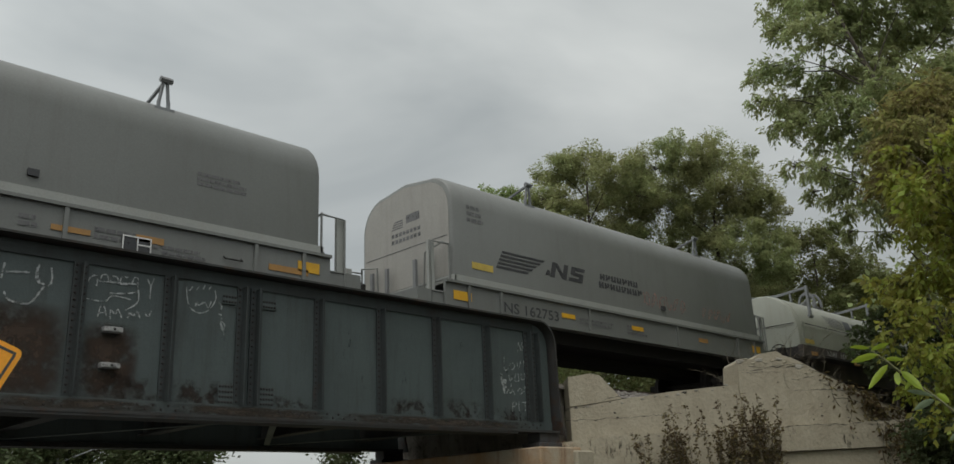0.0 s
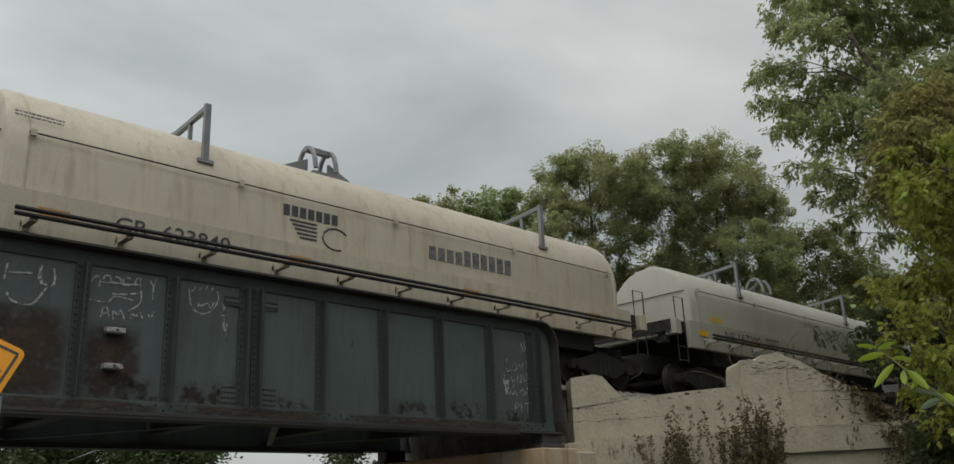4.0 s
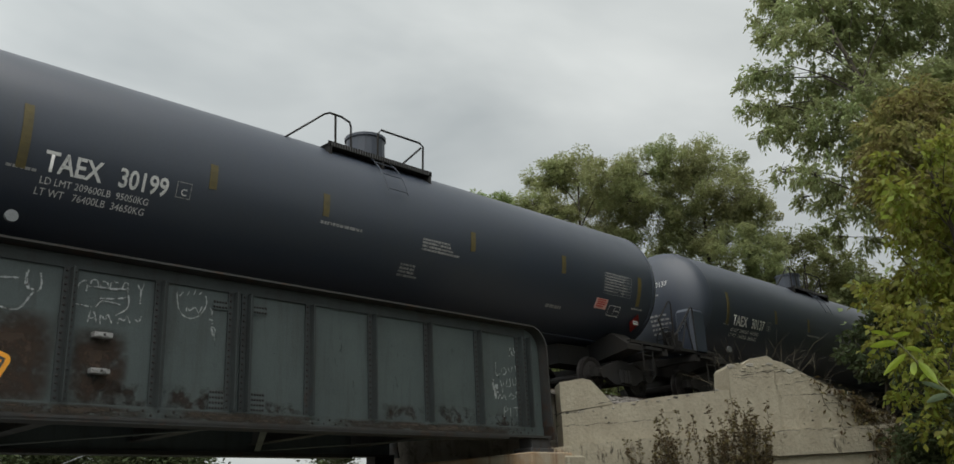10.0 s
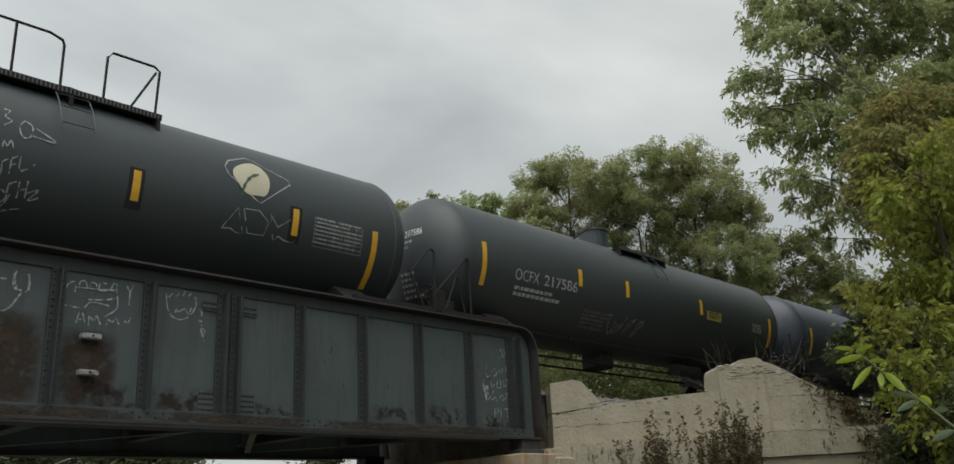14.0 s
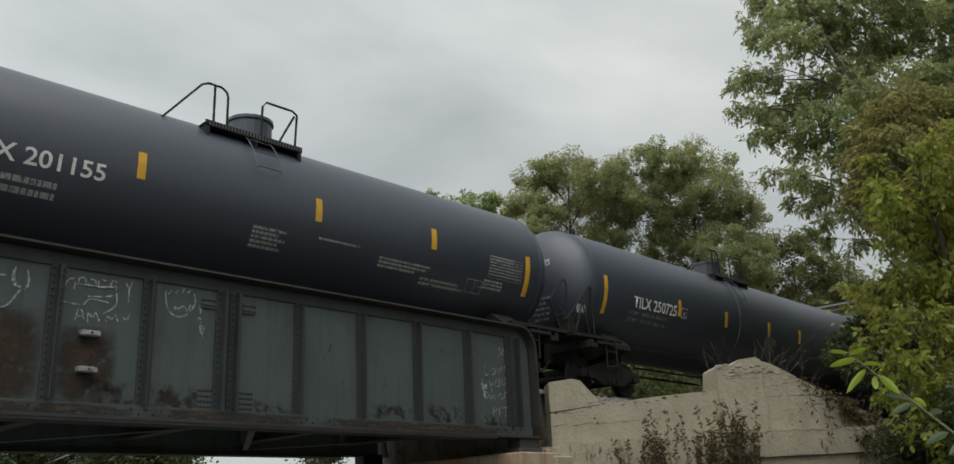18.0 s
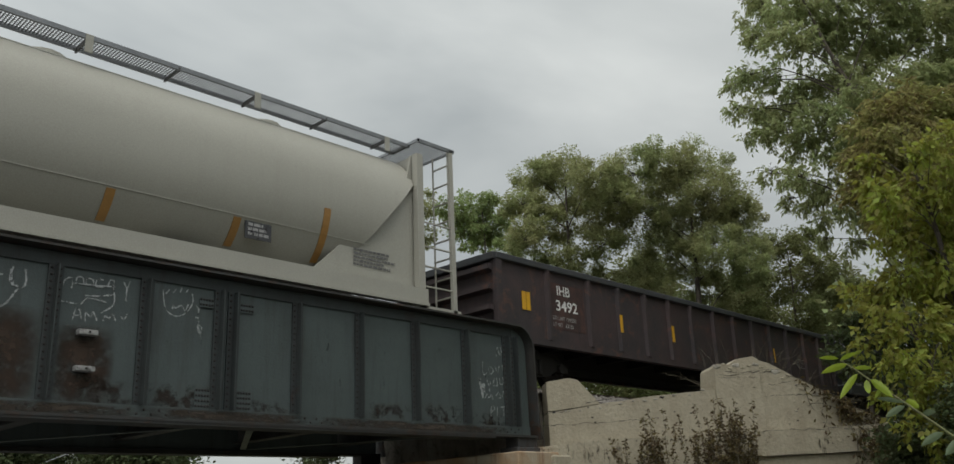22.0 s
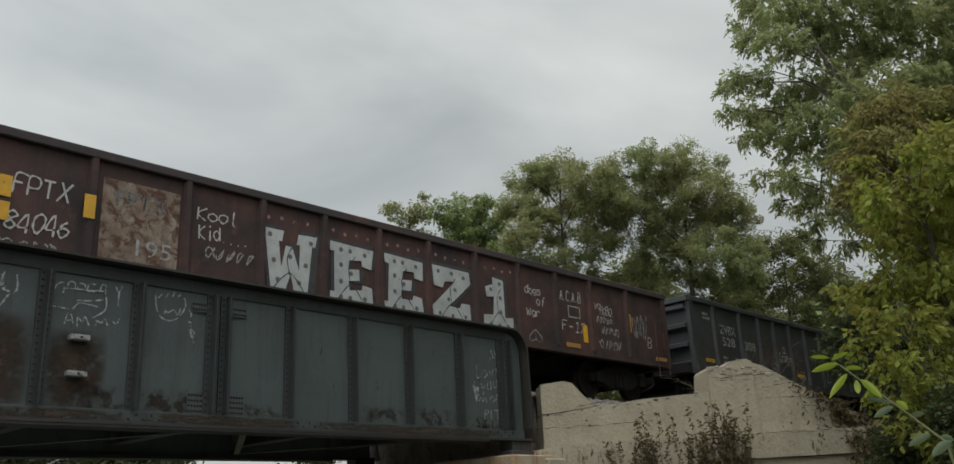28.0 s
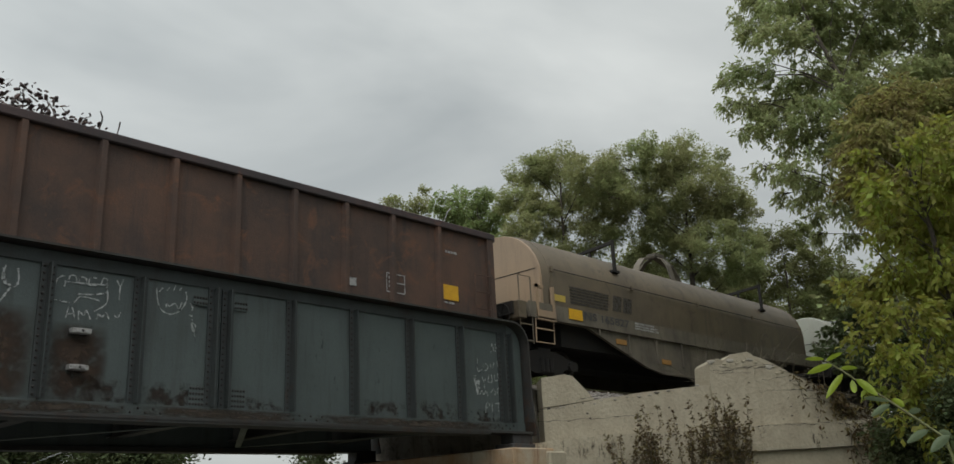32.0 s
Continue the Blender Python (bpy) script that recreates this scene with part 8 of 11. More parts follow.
def scrap_heap(car, x0, x1, z, seed, count, size=0.35, height=0.3, wires=0):
    """A heap of rusty scrap riding in a gondola."""
    rnd = random.Random(seed)
    bm = bmesh.new()
    for _ in range(count):
        x, y = rnd.uniform(x0, x1), rnd.uniform(-1.3, 1.3)
        t = (x - x0) / (x1 - x0)
        zz = z + height * math.sin(math.pi * t) * rnd.uniform(0.3, 1)
        m = pose(x, y, zz, rnd.uniform(-60, 60), rnd.uniform(-60, 60), rnd.uniform(0, 180))
        s = size * rnd.uniform(0.3, 1)
        a, b, c = s, s * rnd.uniform(0.2, 0.8), s * rnd.uniform(0.05, 0.3)
        vs = [bm.verts.new(m @ Vector((i * a, j * b, k * c))) for i in (-0.5, 0.5) for j in (-0.5, 0.5) for k in (-0.5, 0.5)]
        for q in ((0, 1, 3, 2), (4, 6, 7, 5), (0, 4, 5, 1), (2, 3, 7, 6), (0, 2, 6, 4), (1, 5, 7, 3)):
            bm.faces.new([vs[i] for i in q])
    for _ in range(wires):
        x, y = rnd.uniform(x0, x1), rnd.uniform(-1.4, -0.6)
        pts = [Vector((x, y, z))]
        d = Vector((rnd.uniform(-1, 1), rnd.uniform(-0.6, 0.2), 1)).normalized()
        for k in range(5):
            d = (d + Vector((rnd.uniform(-0.5, 0.5), rnd.uniform(-0.4, 0.4), rnd.uniform(-0.7, 0.1)))).normalized()
            pts.append(pts[-1] + d * rnd.uniform(0.06, 0.14))
        tube(bm, pts, 0.012, 4, False)
    ob = part("scrap_load", bm, M_SCRAP, car, "tangled rusty scrap metal load")
    ob["kind"] = "stuff"
    return ob

# car by car, first to pass first
car, hd = coil_car_box(8.33 - 11.8, "grey coil car with a boxy hood and black-framed placard", 1, False, zr=3.07)
patch("placard_panel", 8.4, 8.83, 1.1, 1.36, -1.478, M_INK, car, "black placard with a white border")
frame_box(car, 8.4, 8.83, 1.1, 1.36, None, M_WHITE, 2, -1.49, t=0.02)
patch("faded_panel", 7.42, 7.95, 1.25, 1.33, -1.478, M_ORANGE_FADED, car)
patch("faded_panel", 10.8, 11.55, 1.22, 1.32, -1.478, M_ORANGE_FADED, car)
part("grab_handle", tubes([[(10.0, -1.48, 1.3), (10.0, -1.53, 1.26), (10.3, -1.53, 1.26), (10.3, -1.48, 1.3)]], 0.014, 5), M_UNDER, car)
for k, (a, b, z0, z1, n) in enumerate(((9.0, 9.7, 1.14, 1.3, 2), (7.0, 7.3, 1.2, 1.4, 2), (9.5, 10.4, 2.35, 2.6, 3))):
    bars("stencil_text", n, a, b, z0, z1, M_INK_FADED, car, -1.478 if z1 < 2 else -1.452, seed=130 + k)
car, hd = coil_car_box(11.45, "grey coil car with a boxy hood, black number and yellow reflectors", 2, True, "NS 162753")
stroke("spray_tag", scribble(6.3, 8.2, 1.95, 2.35, 6, 61) + scribble(8.9, 10.4, 1.95, 2.3, 5, 62), 0.035, -1.452, M_PINK, hd, label="faded red spray tag")
car, hoods = coil_car_round(26.4, 14.8, 1.2, 1.86, 2.35, 1.3, M_PALE, M_SOOT, "pale green-white coil car with two half-round hoods and black sill", 2, (1.25, 6.0, 8.65, 13.55), "truss", lugs=(3.75, 10.9))
letters("number", "NW  169632", 1.53, 3.6, 1.56, 1.82, -1.325, M_WHITE_DULL, car, 0.01, "white reporting number")
bars("stencil_text", 2, 3.9, 4.9, 1.58, 1.8, M_WHITE_DULL, car, -1.325, seed=5)
EMBLEM = [[(0.0, 3.11), (1.42, 3.09), (1.4, 3.057), (0.01, 3.077)], [(0.02, 3.04), (1.39, 3.01), (1.37, 2.977), (0.03, 3.007)], [(0.04, 2.98), (1.36, 2.94), (1.34, 2.907), (0.05, 2.947)], [(0.06, 2.91), (1.33, 2.87), (1.31, 2.837), (0.07, 2.877)], [(0.08, 2.85), (1.3, 2.81), (1.28, 2.777), (0.09, 2.817)], [(0.1, 2.78), (1.27, 2.74), (1.25, 2.707), (0.11, 2.747)], [(1.34, 2.73), (1.5, 3.09), (2.02, 3.09), (1.86, 2.73)], [(2.02, 2.73), (2.18, 3.07), (2.7, 3.05), (2.56, 2.73)]]
for hx, hood in ((2.25, hoods[0]), (10.00, hoods[1])):
    for k, q in enumerate(EMBLEM):
        decal("emblem_stripe" if k < 6 else "emblem_block", [(hx + x, z) for x, z in q], lambda z: -1.208 * math.sqrt(max(0.0, 1 - (max(0.0, z - 2.35) / 1.3) ** 2)) - 0.006, M_INK_FADED if k < 6 else M_INK_BLUE, hood)
for x in (0.36, 7.75):
    patch("faded_panel", x, x + 0.6, 1.98, 2.12, -1.202, M_PALE_YELLOW, hoods[0 if x < 7 else 1])
for x in (0.4, 2.5, 8.2, 11.5, 13.8):
    patch("reflector", x, x + 0.42, 1.58 if x < 1 else 1.37, 1.7 if x < 1 else 1.46, -1.325 if x < 1 else -1.725, M_ORANGE_FADED, car)
stroke("spray_tag", scribble(8.75, 9.5, 2.2, 2.75, 4, 63) + scribble(9.5, 10.2, 2.15, 2.6, 3, 64), 0.03, -1.202, M_INK_FADED, hoods[1], label="dark scrawled tag")

car, hoods = coil_car_round(44.1, 13.7, 1.2, 1.82, 2.4, 1.27, M_CREAM, M_CREAM, "cream rust-streaked coil car with a half-round hood and side walkway", 1, (3.0, 11.2), "walk", lugs=(5.9,), bar=2.68)
for k in range(7):
    x = 4.42 + 0.165 * k
    part("emblem_bar", boxes((x, x + 0.12, -1.212, -1.2, 2.33, 2.52)), M_INK, hoods[0])
bm = bmesh.new()
for k in range(5):
    box(bm, 4.55 + 0.05 * k, 5.1, -1.208, -1.2, 2.24 - 0.07 * k, 2.275 - 0.07 * k)
tube(bm, [(5.5 - 0.28 * math.cos(t * 0.5), -1.2, 2.07 + 0.2 * math.sin(t * 0.5)) for t in range(-4, 6)], 0.02, 4)
part("emblem_wheel", bm, M_INK, hoods[0])
for k in range(10):
    x = 7.7 + 0.235 * k
    part("emblem_bar", boxes((x, x + 0.17, -1.212, -1.2, 2.1, 2.42 if k > 3 else 2.36)), M_INK_FADED, hoods[0])
letters("number", "CR  623840", 1.57, 3.4, 1.46, 1.68, -1.31, M_INK, car, 0.008, "black reporting number")
bars("end_text", 2, 0.1, 0.9, 2.9, 3.0, M_INK_FADED, car, -1.15, seed=9)
for x in (0.5, 4.5, 8.5, 12.4):
    patch("reflector", x, x + 0.42, 1.48, 1.6, -1.31, M_ORANGE_FADED, car)

car, hoods = coil_car_round(60.82, 12.95, 1.3, 1.88, 2.4, 1.23, M_BEIGE, M_BEIGE, "pale cream coil car with dark wild-style graffiti and side walkway", 1, (2.85, 9.85), "walk", lugs=(6.3,), ridge=True, bar=2.76, xa=-1.49, xb=14.66)
letters("number", "NS 167200", 1.4, 3.3, 1.52, 1.78, -1.41, M_INK, car, 0.01, "dark reporting number")
bars("stencil_text", 2, 3.6, 4.6, 1.56, 1.8, M_INK_FADED, car, -1.41, seed=8)
patch("faded_panel", 0.85, 1.5, 2.0, 2.14, -1.302, M_PALE_YELLOW, hoods[0])
for x in (0.1, 2.7, 5.9, 9.0, 12.2):
    patch("reflector", x, x + 0.42, 1.52 if x < 12 else 1.62, 1.66 if x < 12 else 1.78, -1.41, M_ORANGE_FADED if 0.2 < x < 12 else M_YELLOW, car)
for line in ([(7.0, 2.42), (7.03, 2.5), (7.15, 2.55), (7.32, 2.58), (7.43, 2.55), (7.47, 2.47), (7.47, 2.37)],
             [(7.02, 2.41), (7.12, 2.41), (7.22, 2.33), (7.3, 2.17), (7.41, 1.99), (7.49, 1.85)],
             [(6.95, 2.22), (7.07, 2.3), (7.2, 2.24), (7.26, 2.13)],
             [(7.44, 2.29), (7.53, 2.38), (7.64, 2.38), (7.68, 2.3), (7.82, 2.19), (7.97, 2.03)],
             [(7.77, 2.32), (7.83, 2.42), (8.0, 2.48), (8.12, 2.43), (8.3, 2.36), (8.16, 2.35), (7.96, 2.4), (7.91, 2.33), (7.97, 2.24), (8.13, 2.16), (8.22, 2.2), (8.16, 2.26), (8.24, 2.29)],
             [(8.13, 2.13), (8.32, 2.22), (8.54, 2.28), (8.69, 2.24), (8.77, 2.11), (8.9, 1.98), (8.96, 1.87)],
             [(8.63, 2.26), (8.77, 2.42), (8.98, 2.55), (9.15, 2.53), (9.28, 2.39), (9.41, 2.19), (9.5, 1.98), (9.52, 1.87)],
             [(9.41, 2.42), (9.46, 2.5), (9.59, 2.59), (9.73, 2.56), (9.73, 2.44)],
             [(9.35, 2.21), (9.46, 2.16), (9.68, 2.26), (9.59, 2.3)],
             [(9.75, 2.44), (9.86, 2.47), (9.88, 2.31), (10.0, 2.18), (10.16, 2.04)],
             [(10.05, 2.54), (10.38, 2.59), (10.67, 2.5), (10.96, 2.4), (11.19, 2.23), (11.31, 2.01)],
             [(10.05, 2.35), (10.33, 2.38), (10.61, 2.23), (10.86, 2.06), (10.88, 1.9), (10.53, 1.89), (10.47, 2.03), (10.3, 2.16)],
             [(9.02, 2.23), (8.98, 2.13), (9.03, 1.99), (9.11, 1.95), (9.19, 2.02), (9.17, 2.16), (9.09, 2.22), (9.02, 2.23)],
             [(8.36, 2.56), (8.52, 2.31)],
             [(8.5, 2.57), (8.4, 2.33)],
             [(8.62, 2.56), (8.7, 2.53), (8.69, 2.44), (8.62, 2.4), (8.54, 2.44), (8.55, 2.52), (8.62, 2.56)]):
    stroke("graffiti_line", [smooth_line(line)], 0.045, -1.306, M_GREEN_INK, hoods[0], label="dark green wild-style graffiti line")
for q in ([(7.0, 2.42), (7.12, 2.44), (7.23, 2.39), (7.31, 2.26), (7.18, 2.3), (7.07, 2.35)],
          [(6.95, 2.22), (7.09, 2.27), (7.19, 2.15), (7.18, 2.01), (7.32, 2.02), (7.33, 1.85), (7.16, 1.87), (7.13, 2.07), (6.98, 2.12)],
          [(7.46, 2.22), (7.61, 2.17), (7.77, 1.9), (7.62, 1.87), (7.49, 1.85), (7.56, 2.02), (7.44, 2.1)],
          [(8.21, 2.04), (8.32, 2.11), (8.57, 1.92), (8.45, 1.87), (8.37, 1.96), (8.33, 1.84)],
          [(9.52, 2.11), (9.68, 2.2), (9.77, 2.06), (9.97, 1.85), (9.77, 1.85), (9.68, 1.97), (9.54, 2.04)],
          [(10.16, 2.29), (10.37, 2.27), (10.66, 2.16), (10.83, 2.01), (10.56, 2.09), (10.3, 2.14)],
          [(9.41, 2.45), (9.48, 2.43), (9.41, 2.23), (9.32, 2.23)]):
    part("graffiti_fill", prism_y(bmesh.new(), q, -1.316, -1.313), M_GREEN_INK, hoods[0], "dark green graffiti fill")
stroke("spray_tag", scribble(10.75, 12.2, 2.25, 2.5, 9, 67) + scribble(11.0, 12.0, 2.0, 2.2, 6, 68) + scribble(6.4, 6.95, 2.45, 2.65, 4, 69), 0.02, -1.302, M_INK, hoods[0], label="thin black tags")

car, hd = coil_car_box(77.21, "grey coil car with a boxy hood, blue and silver graffiti", 3, False, "NS 162751")
for q in [[(0.89, 2.49), (1.04, 2.6), (1.2, 2.6), (1.4, 2.7), (1.58, 2.65), (1.66, 2.47), (1.6, 2.32), (1.73, 2.18), (1.67, 1.93), (1.47, 1.81), (1.12, 1.81), (0.98, 1.8), (0.99, 2.1), (0.94, 2.31)], [(1.72, 2.6), (1.91, 2.68), (1.96, 2.42), (1.96, 2.18), (2.05, 2.2), (2.07, 2.48), (2.12, 2.64), (2.3, 2.61), (2.33, 2.46), (2.27, 2.13), (2.32, 1.9), (2.1, 1.82), (1.84, 1.85), (1.75, 2.1), (1.76, 2.38)], [(2.33, 2.58), (2.53, 2.64), (2.75, 2.67), (2.91, 2.5), (2.81, 2.27), (2.9, 2.09), (2.86, 1.86), (2.67, 1.85), (2.61, 2.03), (2.54, 1.82), (2.34, 1.84), (2.31, 2.14), (2.35, 2.38)], [(3.01, 2.59), (3.23, 2.67), (3.3, 2.5), (3.42, 2.61), (3.59, 2.51), (3.61, 2.22), (3.59, 1.84), (3.37, 1.87), (3.35, 2.13), (3.28, 1.87), (3.14, 1.87), (3.11, 2.13), (2.99, 1.86), (2.92, 1.89), (2.97, 2.27)], [(3.67, 2.49), (3.93, 2.62), (4.13, 2.49), (4.18, 2.24), (4.3, 1.86), (4.05, 1.81), (3.99, 2.0), (3.85, 1.83), (3.67, 1.83), (3.62, 2.14)]]:
    ring = smooth_line(q + [q[0]], 3)[:-1]
    part("graffiti", prism_y(bmesh.new(), ring, -1.4625, -1.46), M_BLUE, hd, "light blue bubble graffiti letter")
    stroke("graffiti_outline", [ring + ring[:1]], 0.1, -1.456, M_INK, hd, label="dark outline of the blue graffiti", lift=0.002)
    stroke("graffiti_line", [[(x - 0.02, z + 0.01) for x, z in ring[:len(ring) // 2]]], 0.025, -1.4625, M_SILVER, hd, lift=0.003)
for q in [[(1.28, 2.42), (1.38, 2.42), (1.4, 2.34), (1.3, 2.32)], [(1.26, 2.04), (1.39, 2.05), (1.38, 1.91), (1.28, 1.91)], [(2.51, 2.43), (2.62, 2.44), (2.6, 2.31), (2.51, 2.31)], [(3.85, 2.31), (3.95, 2.3), (3.94, 2.16), (3.84, 2.16)], [(2.5, 2.03), (2.57, 2.03), (2.56, 1.88), (2.5, 1.89)]]:
    part("graffiti_fill", prism_y(bmesh.new(), smooth_line(q + [q[0]], 2)[:-1], -1.4665, -1.4645), M_INK, hd, "dark counter of the blue graffiti")
word_bars(hd, 4.15, 7, 2.34, -1.455)
word_bars(hd, 4.13, 8, 2.15, -1.455)
for q in [[(6.49, 2.67), (6.3, 2.68), (6.04, 2.45), (6.02, 2.08), (6.26, 1.98), (6.58, 2.08), (6.59, 2.24), (6.39, 2.17), (6.28, 2.26), (6.32, 2.45), (6.54, 2.51)], [(6.72, 2.79), (6.98, 2.82), (6.99, 2.45), (7.14, 2.46), (7.14, 2.77), (7.41, 2.78), (7.4, 1.81), (7.14, 1.81), (7.14, 2.26), (7.0, 2.27), (6.98, 1.98), (6.72, 1.99)], [(7.54, 2.77), (8.1, 2.82), (8.3, 2.6), (8.06, 2.36), (7.85, 2.28), (8.12, 2.22), (8.4, 2.12), (8.3, 1.86), (7.74, 1.87), (7.55, 2.04), (7.83, 2.08), (7.64, 2.29), (7.87, 2.51), (7.59, 2.53)], [(8.36, 2.76), (8.63, 2.76), (8.77, 2.17), (8.98, 2.77), (9.29, 2.77), (9.0, 1.8), (8.58, 1.8)]]:
    part("graffiti_outline", prism_y(bmesh.new(), [(x + 0.09, z - 0.05) for x, z in q], -1.457, -1.4545), M_INK, hd, "black shadow of the silver graffiti")
    part("graffiti", prism_y(bmesh.new(), q, -1.4625, -1.46), M_SILVER_DULL, hd, "dull silver block graffiti letter")
stroke("graffiti_line", [smooth_line([(8.99, 1.78), (9.27, 2.61), (9.32, 2.26), (9.49, 1.85)])], 0.07, -1.456, M_INK, hd)
stroke("spray_tag", scribble(9.75, 10.9, 2.0, 2.4, 6, 71) + scribble(5.2, 6.1, 1.85, 2.2, 4, 72) + [[(9.6, 1.9), (10.4, 1.95), (11.2, 1.86)]], 0.025, -1.453, M_INK, hd, label="thin black tag")
stroke("spray_tag", scribble(4.9, 5.6, 1.86, 1.98, 1, 73), 0.02, -1.453, M_INK, hd)

# tank cars
def stripes(sh, xs, wrap, z, h, material=None, ends=None, w=0.13):
    for x in xs:
        patch("reflector", x - w / 2, x + w / 2, z - h / 2, z + h / 2, 0, material or M_YELLOW, sh, "yellow reflective stripe", wrap)
    for x, hh, zz in ends or ():
        patch("reflector", x - w / 2, x + w / 2, zz - hh / 2, zz + hh / 2, 0, material or M_YELLOW, sh, "tall yellow reflective stripe", wrap)


w = (1.52, 2.87)
car, sh = tank_car(92.16, 10.25, *w, M_BLACK, "black tank car with white lettering and yellow reflective stripes", -1.56, 12.2, 0.35, 0.4, 5.2, 1, (2.82, 3.72, 4.07, 4.25, 4.92, 6.28, 3.57, 6.33, 4.83), False, ladder_x=5.05)
stripes(sh, (3.16, 5.42, 7.19), w, 2.62, 0.42, ends=((0.05, 0.95, 2.38), (10.22, 0.8, 2.35)))
head_marks(sh, -0.35, *w, "GBRX 707845", 141)
letters("number", "GBRX 707845", 0.43, 3.02, 2.3, 2.54, 0, M_WHITE, sh, 0.012, "white reporting number", w)
for k, (a, b, z) in enumerate(((0.97, 2.85, 2.12), (0.97, 2.85, 1.98))):
    bars("stencil_text", 1, a, b, z - 0.1, z, M_WHITE_DULL, sh, wrap=w, seed=k, fill=0.9)
frame_box(sh, 3.3, 3.55, 2.33, 2.56, w, M_WHITE_DULL, 1)
letters("plate_letter", "C", 3.38, 3.47, 2.38, 2.5, 0, M_WHITE_DULL, sh, 0, "", w)
for k, (a, b, z0, z1, n) in enumerate(((3.3, 3.95, 1.95, 2.2, 4), (5.35, 5.95, 1.6, 2.25, 9), (7.1, 7.8, 1.75, 2.15, 6), (0.6, 2.2, 1.62, 1.72, 2), (5.5, 6.1, 2.95, 3.1, 2), (8.55, 8.95, 1.7, 1.85, 2), (8.6, 9.4, 2.05, 2.3, 4))):
    bars("stencil_text", n, a, b, z0, z1, M_WHITE_DULL, sh, wrap=w, seed=20 + k)
tank_table(sh, 8.68, 9.7, 2.42, 2.85, w, 3)
w7 = (1.55, 2.79)
for x0, num, sd in ((106.26, "30199", 30), (124.83, "30137", 40)):
    car, sh = tank_car(x0, 15.4, *w7, M_BLACK, "long glossy black tank car with white lettering and red placards", -2.75, 15.82, 1.0, -0.6, 6.75, 2, (4.3, 5.35, 5.62, 5.85, 6.5, 7.72, 5.19, 7.76, 4.82), True, 0.55, ladder_x=6.45)
    head_marks(sh, -1.0, *w7, "TAEX " + num, sd + 100)
    letters("number", "TAEX", 0.17, 0.98, 2.18, 2.46, 0, M_WHITE, sh, 0.02, "white reporting mark", w7)
    letters("number", num, 1.22, 1.97, 2.18, 2.46, 0, M_WHITE, sh, 0.02, "white car number", w7)
    frame_box(sh, 2.1, 2.34, 2.22, 2.46, w7, M_WHITE_DULL, 1)
    letters("plate_letter", "C", 2.18, 2.27, 2.26, 2.36, 0, M_WHITE, sh, 0.01, "", w7)
    letters("load_text", "LD LMT 209600LB  95050KG", 0.17, 1.72, 2.02, 2.11, 0, M_WHITE, sh, 0.0, "", w7)
    letters("load_text", "LT WT   76400LB  34650KG", 0.14, 1.7, 1.88, 1.97, 0, M_WHITE, sh, 0.0, "", w7)
    stripes(sh, (2.68, 4.84, 8.44, 11.3), w7, 2.66, 0.4, M_DULL_STRIPE, ((-0.12, 0.9, 2.6), (14.2, 0.7, 2.45)))
    for k, (a, b, z0, z1, n) in enumerate(((4.75, 5.8, 2.3, 2.38, 1), (7.1, 8.1, 2.25, 2.5, 4), (6.7, 7.2, 1.75, 1.98, 4), (-0.3, 0.15, 2.12, 2.18, 1), (11.0, 11.6, 1.7, 1.8, 1), (14.0, 14.5, 2.0, 2.06, 1), (-2.0, -1.75, 1.6, 2.2, 7))):
        bars("stencil_text", n, a, b, z0, z1, M_WHITE_DULL, sh, wrap=w7 if a > -1 else (1.42, 2.79), seed=sd + k)
    tank_table(sh, 12.8, 13.85, 2.24, 2.72, w7, sd)
    patch("emergency_panel", 12.62, 13.05, 1.9, 2.12, 0, M_RED_PANEL, sh, "white panel with faded red lettering", w7)
    bars("panel_text", 4, 12.66, 13.02, 1.92, 2.1, M_RED, sh, wrap=(1.558, 2.79), seed=sd)
    frame_box(sh, 13.15, 13.6, 1.8, 2.02, w7, M_WHITE, 2)
    bm = bmesh.new()
    cz = 1.74
    s = (cz - 2.79) / 1.55
    cy = -1.575 * math.sqrt(1 - s * s)
    for q, dy in ((0.2, 0.0),):
        vs = [bm.verts.new((14.32 + dx * q, cy - 0.03 - dz * q * 0.75, cz + dz * q)) for dx, dz in ((-1, 0), (0, -1), (1, 0), (0, 1))]
        bm.faces.new(vs)
    pl = part("placard", bmesh.ops.extrude_face_region(bm, geom=bm.faces[:]) and bm, M_RED, car, "red diamond hazard placard")
    part("placard_strip", boxes((14.22, 14.42, cy - 0.075, cy - 0.069, cz - 0.045, cz + 0.045)), M_WHITE, pl)
    letters("placard_number", "3295", 14.23, 14.41, cz - 0.03, cz + 0.035, cy - 0.079, M_INK, pl, 0.01)
    bm = bmesh.new()
    tube(bm, [(-0.15, -1.38, 1.45), (-0.15, -1.44, 1.45)], 0.085, 14)
    part("gauge", bm, M_FRAME, car, "round dial plate")
    part("step_box", boxes((-1.95, -1.25, -1.42, -0.9, 1.12, 2.4), bevel=0.08), M_BLACK, car, "black end jacket box")
w9 = (1.42, 2.55)
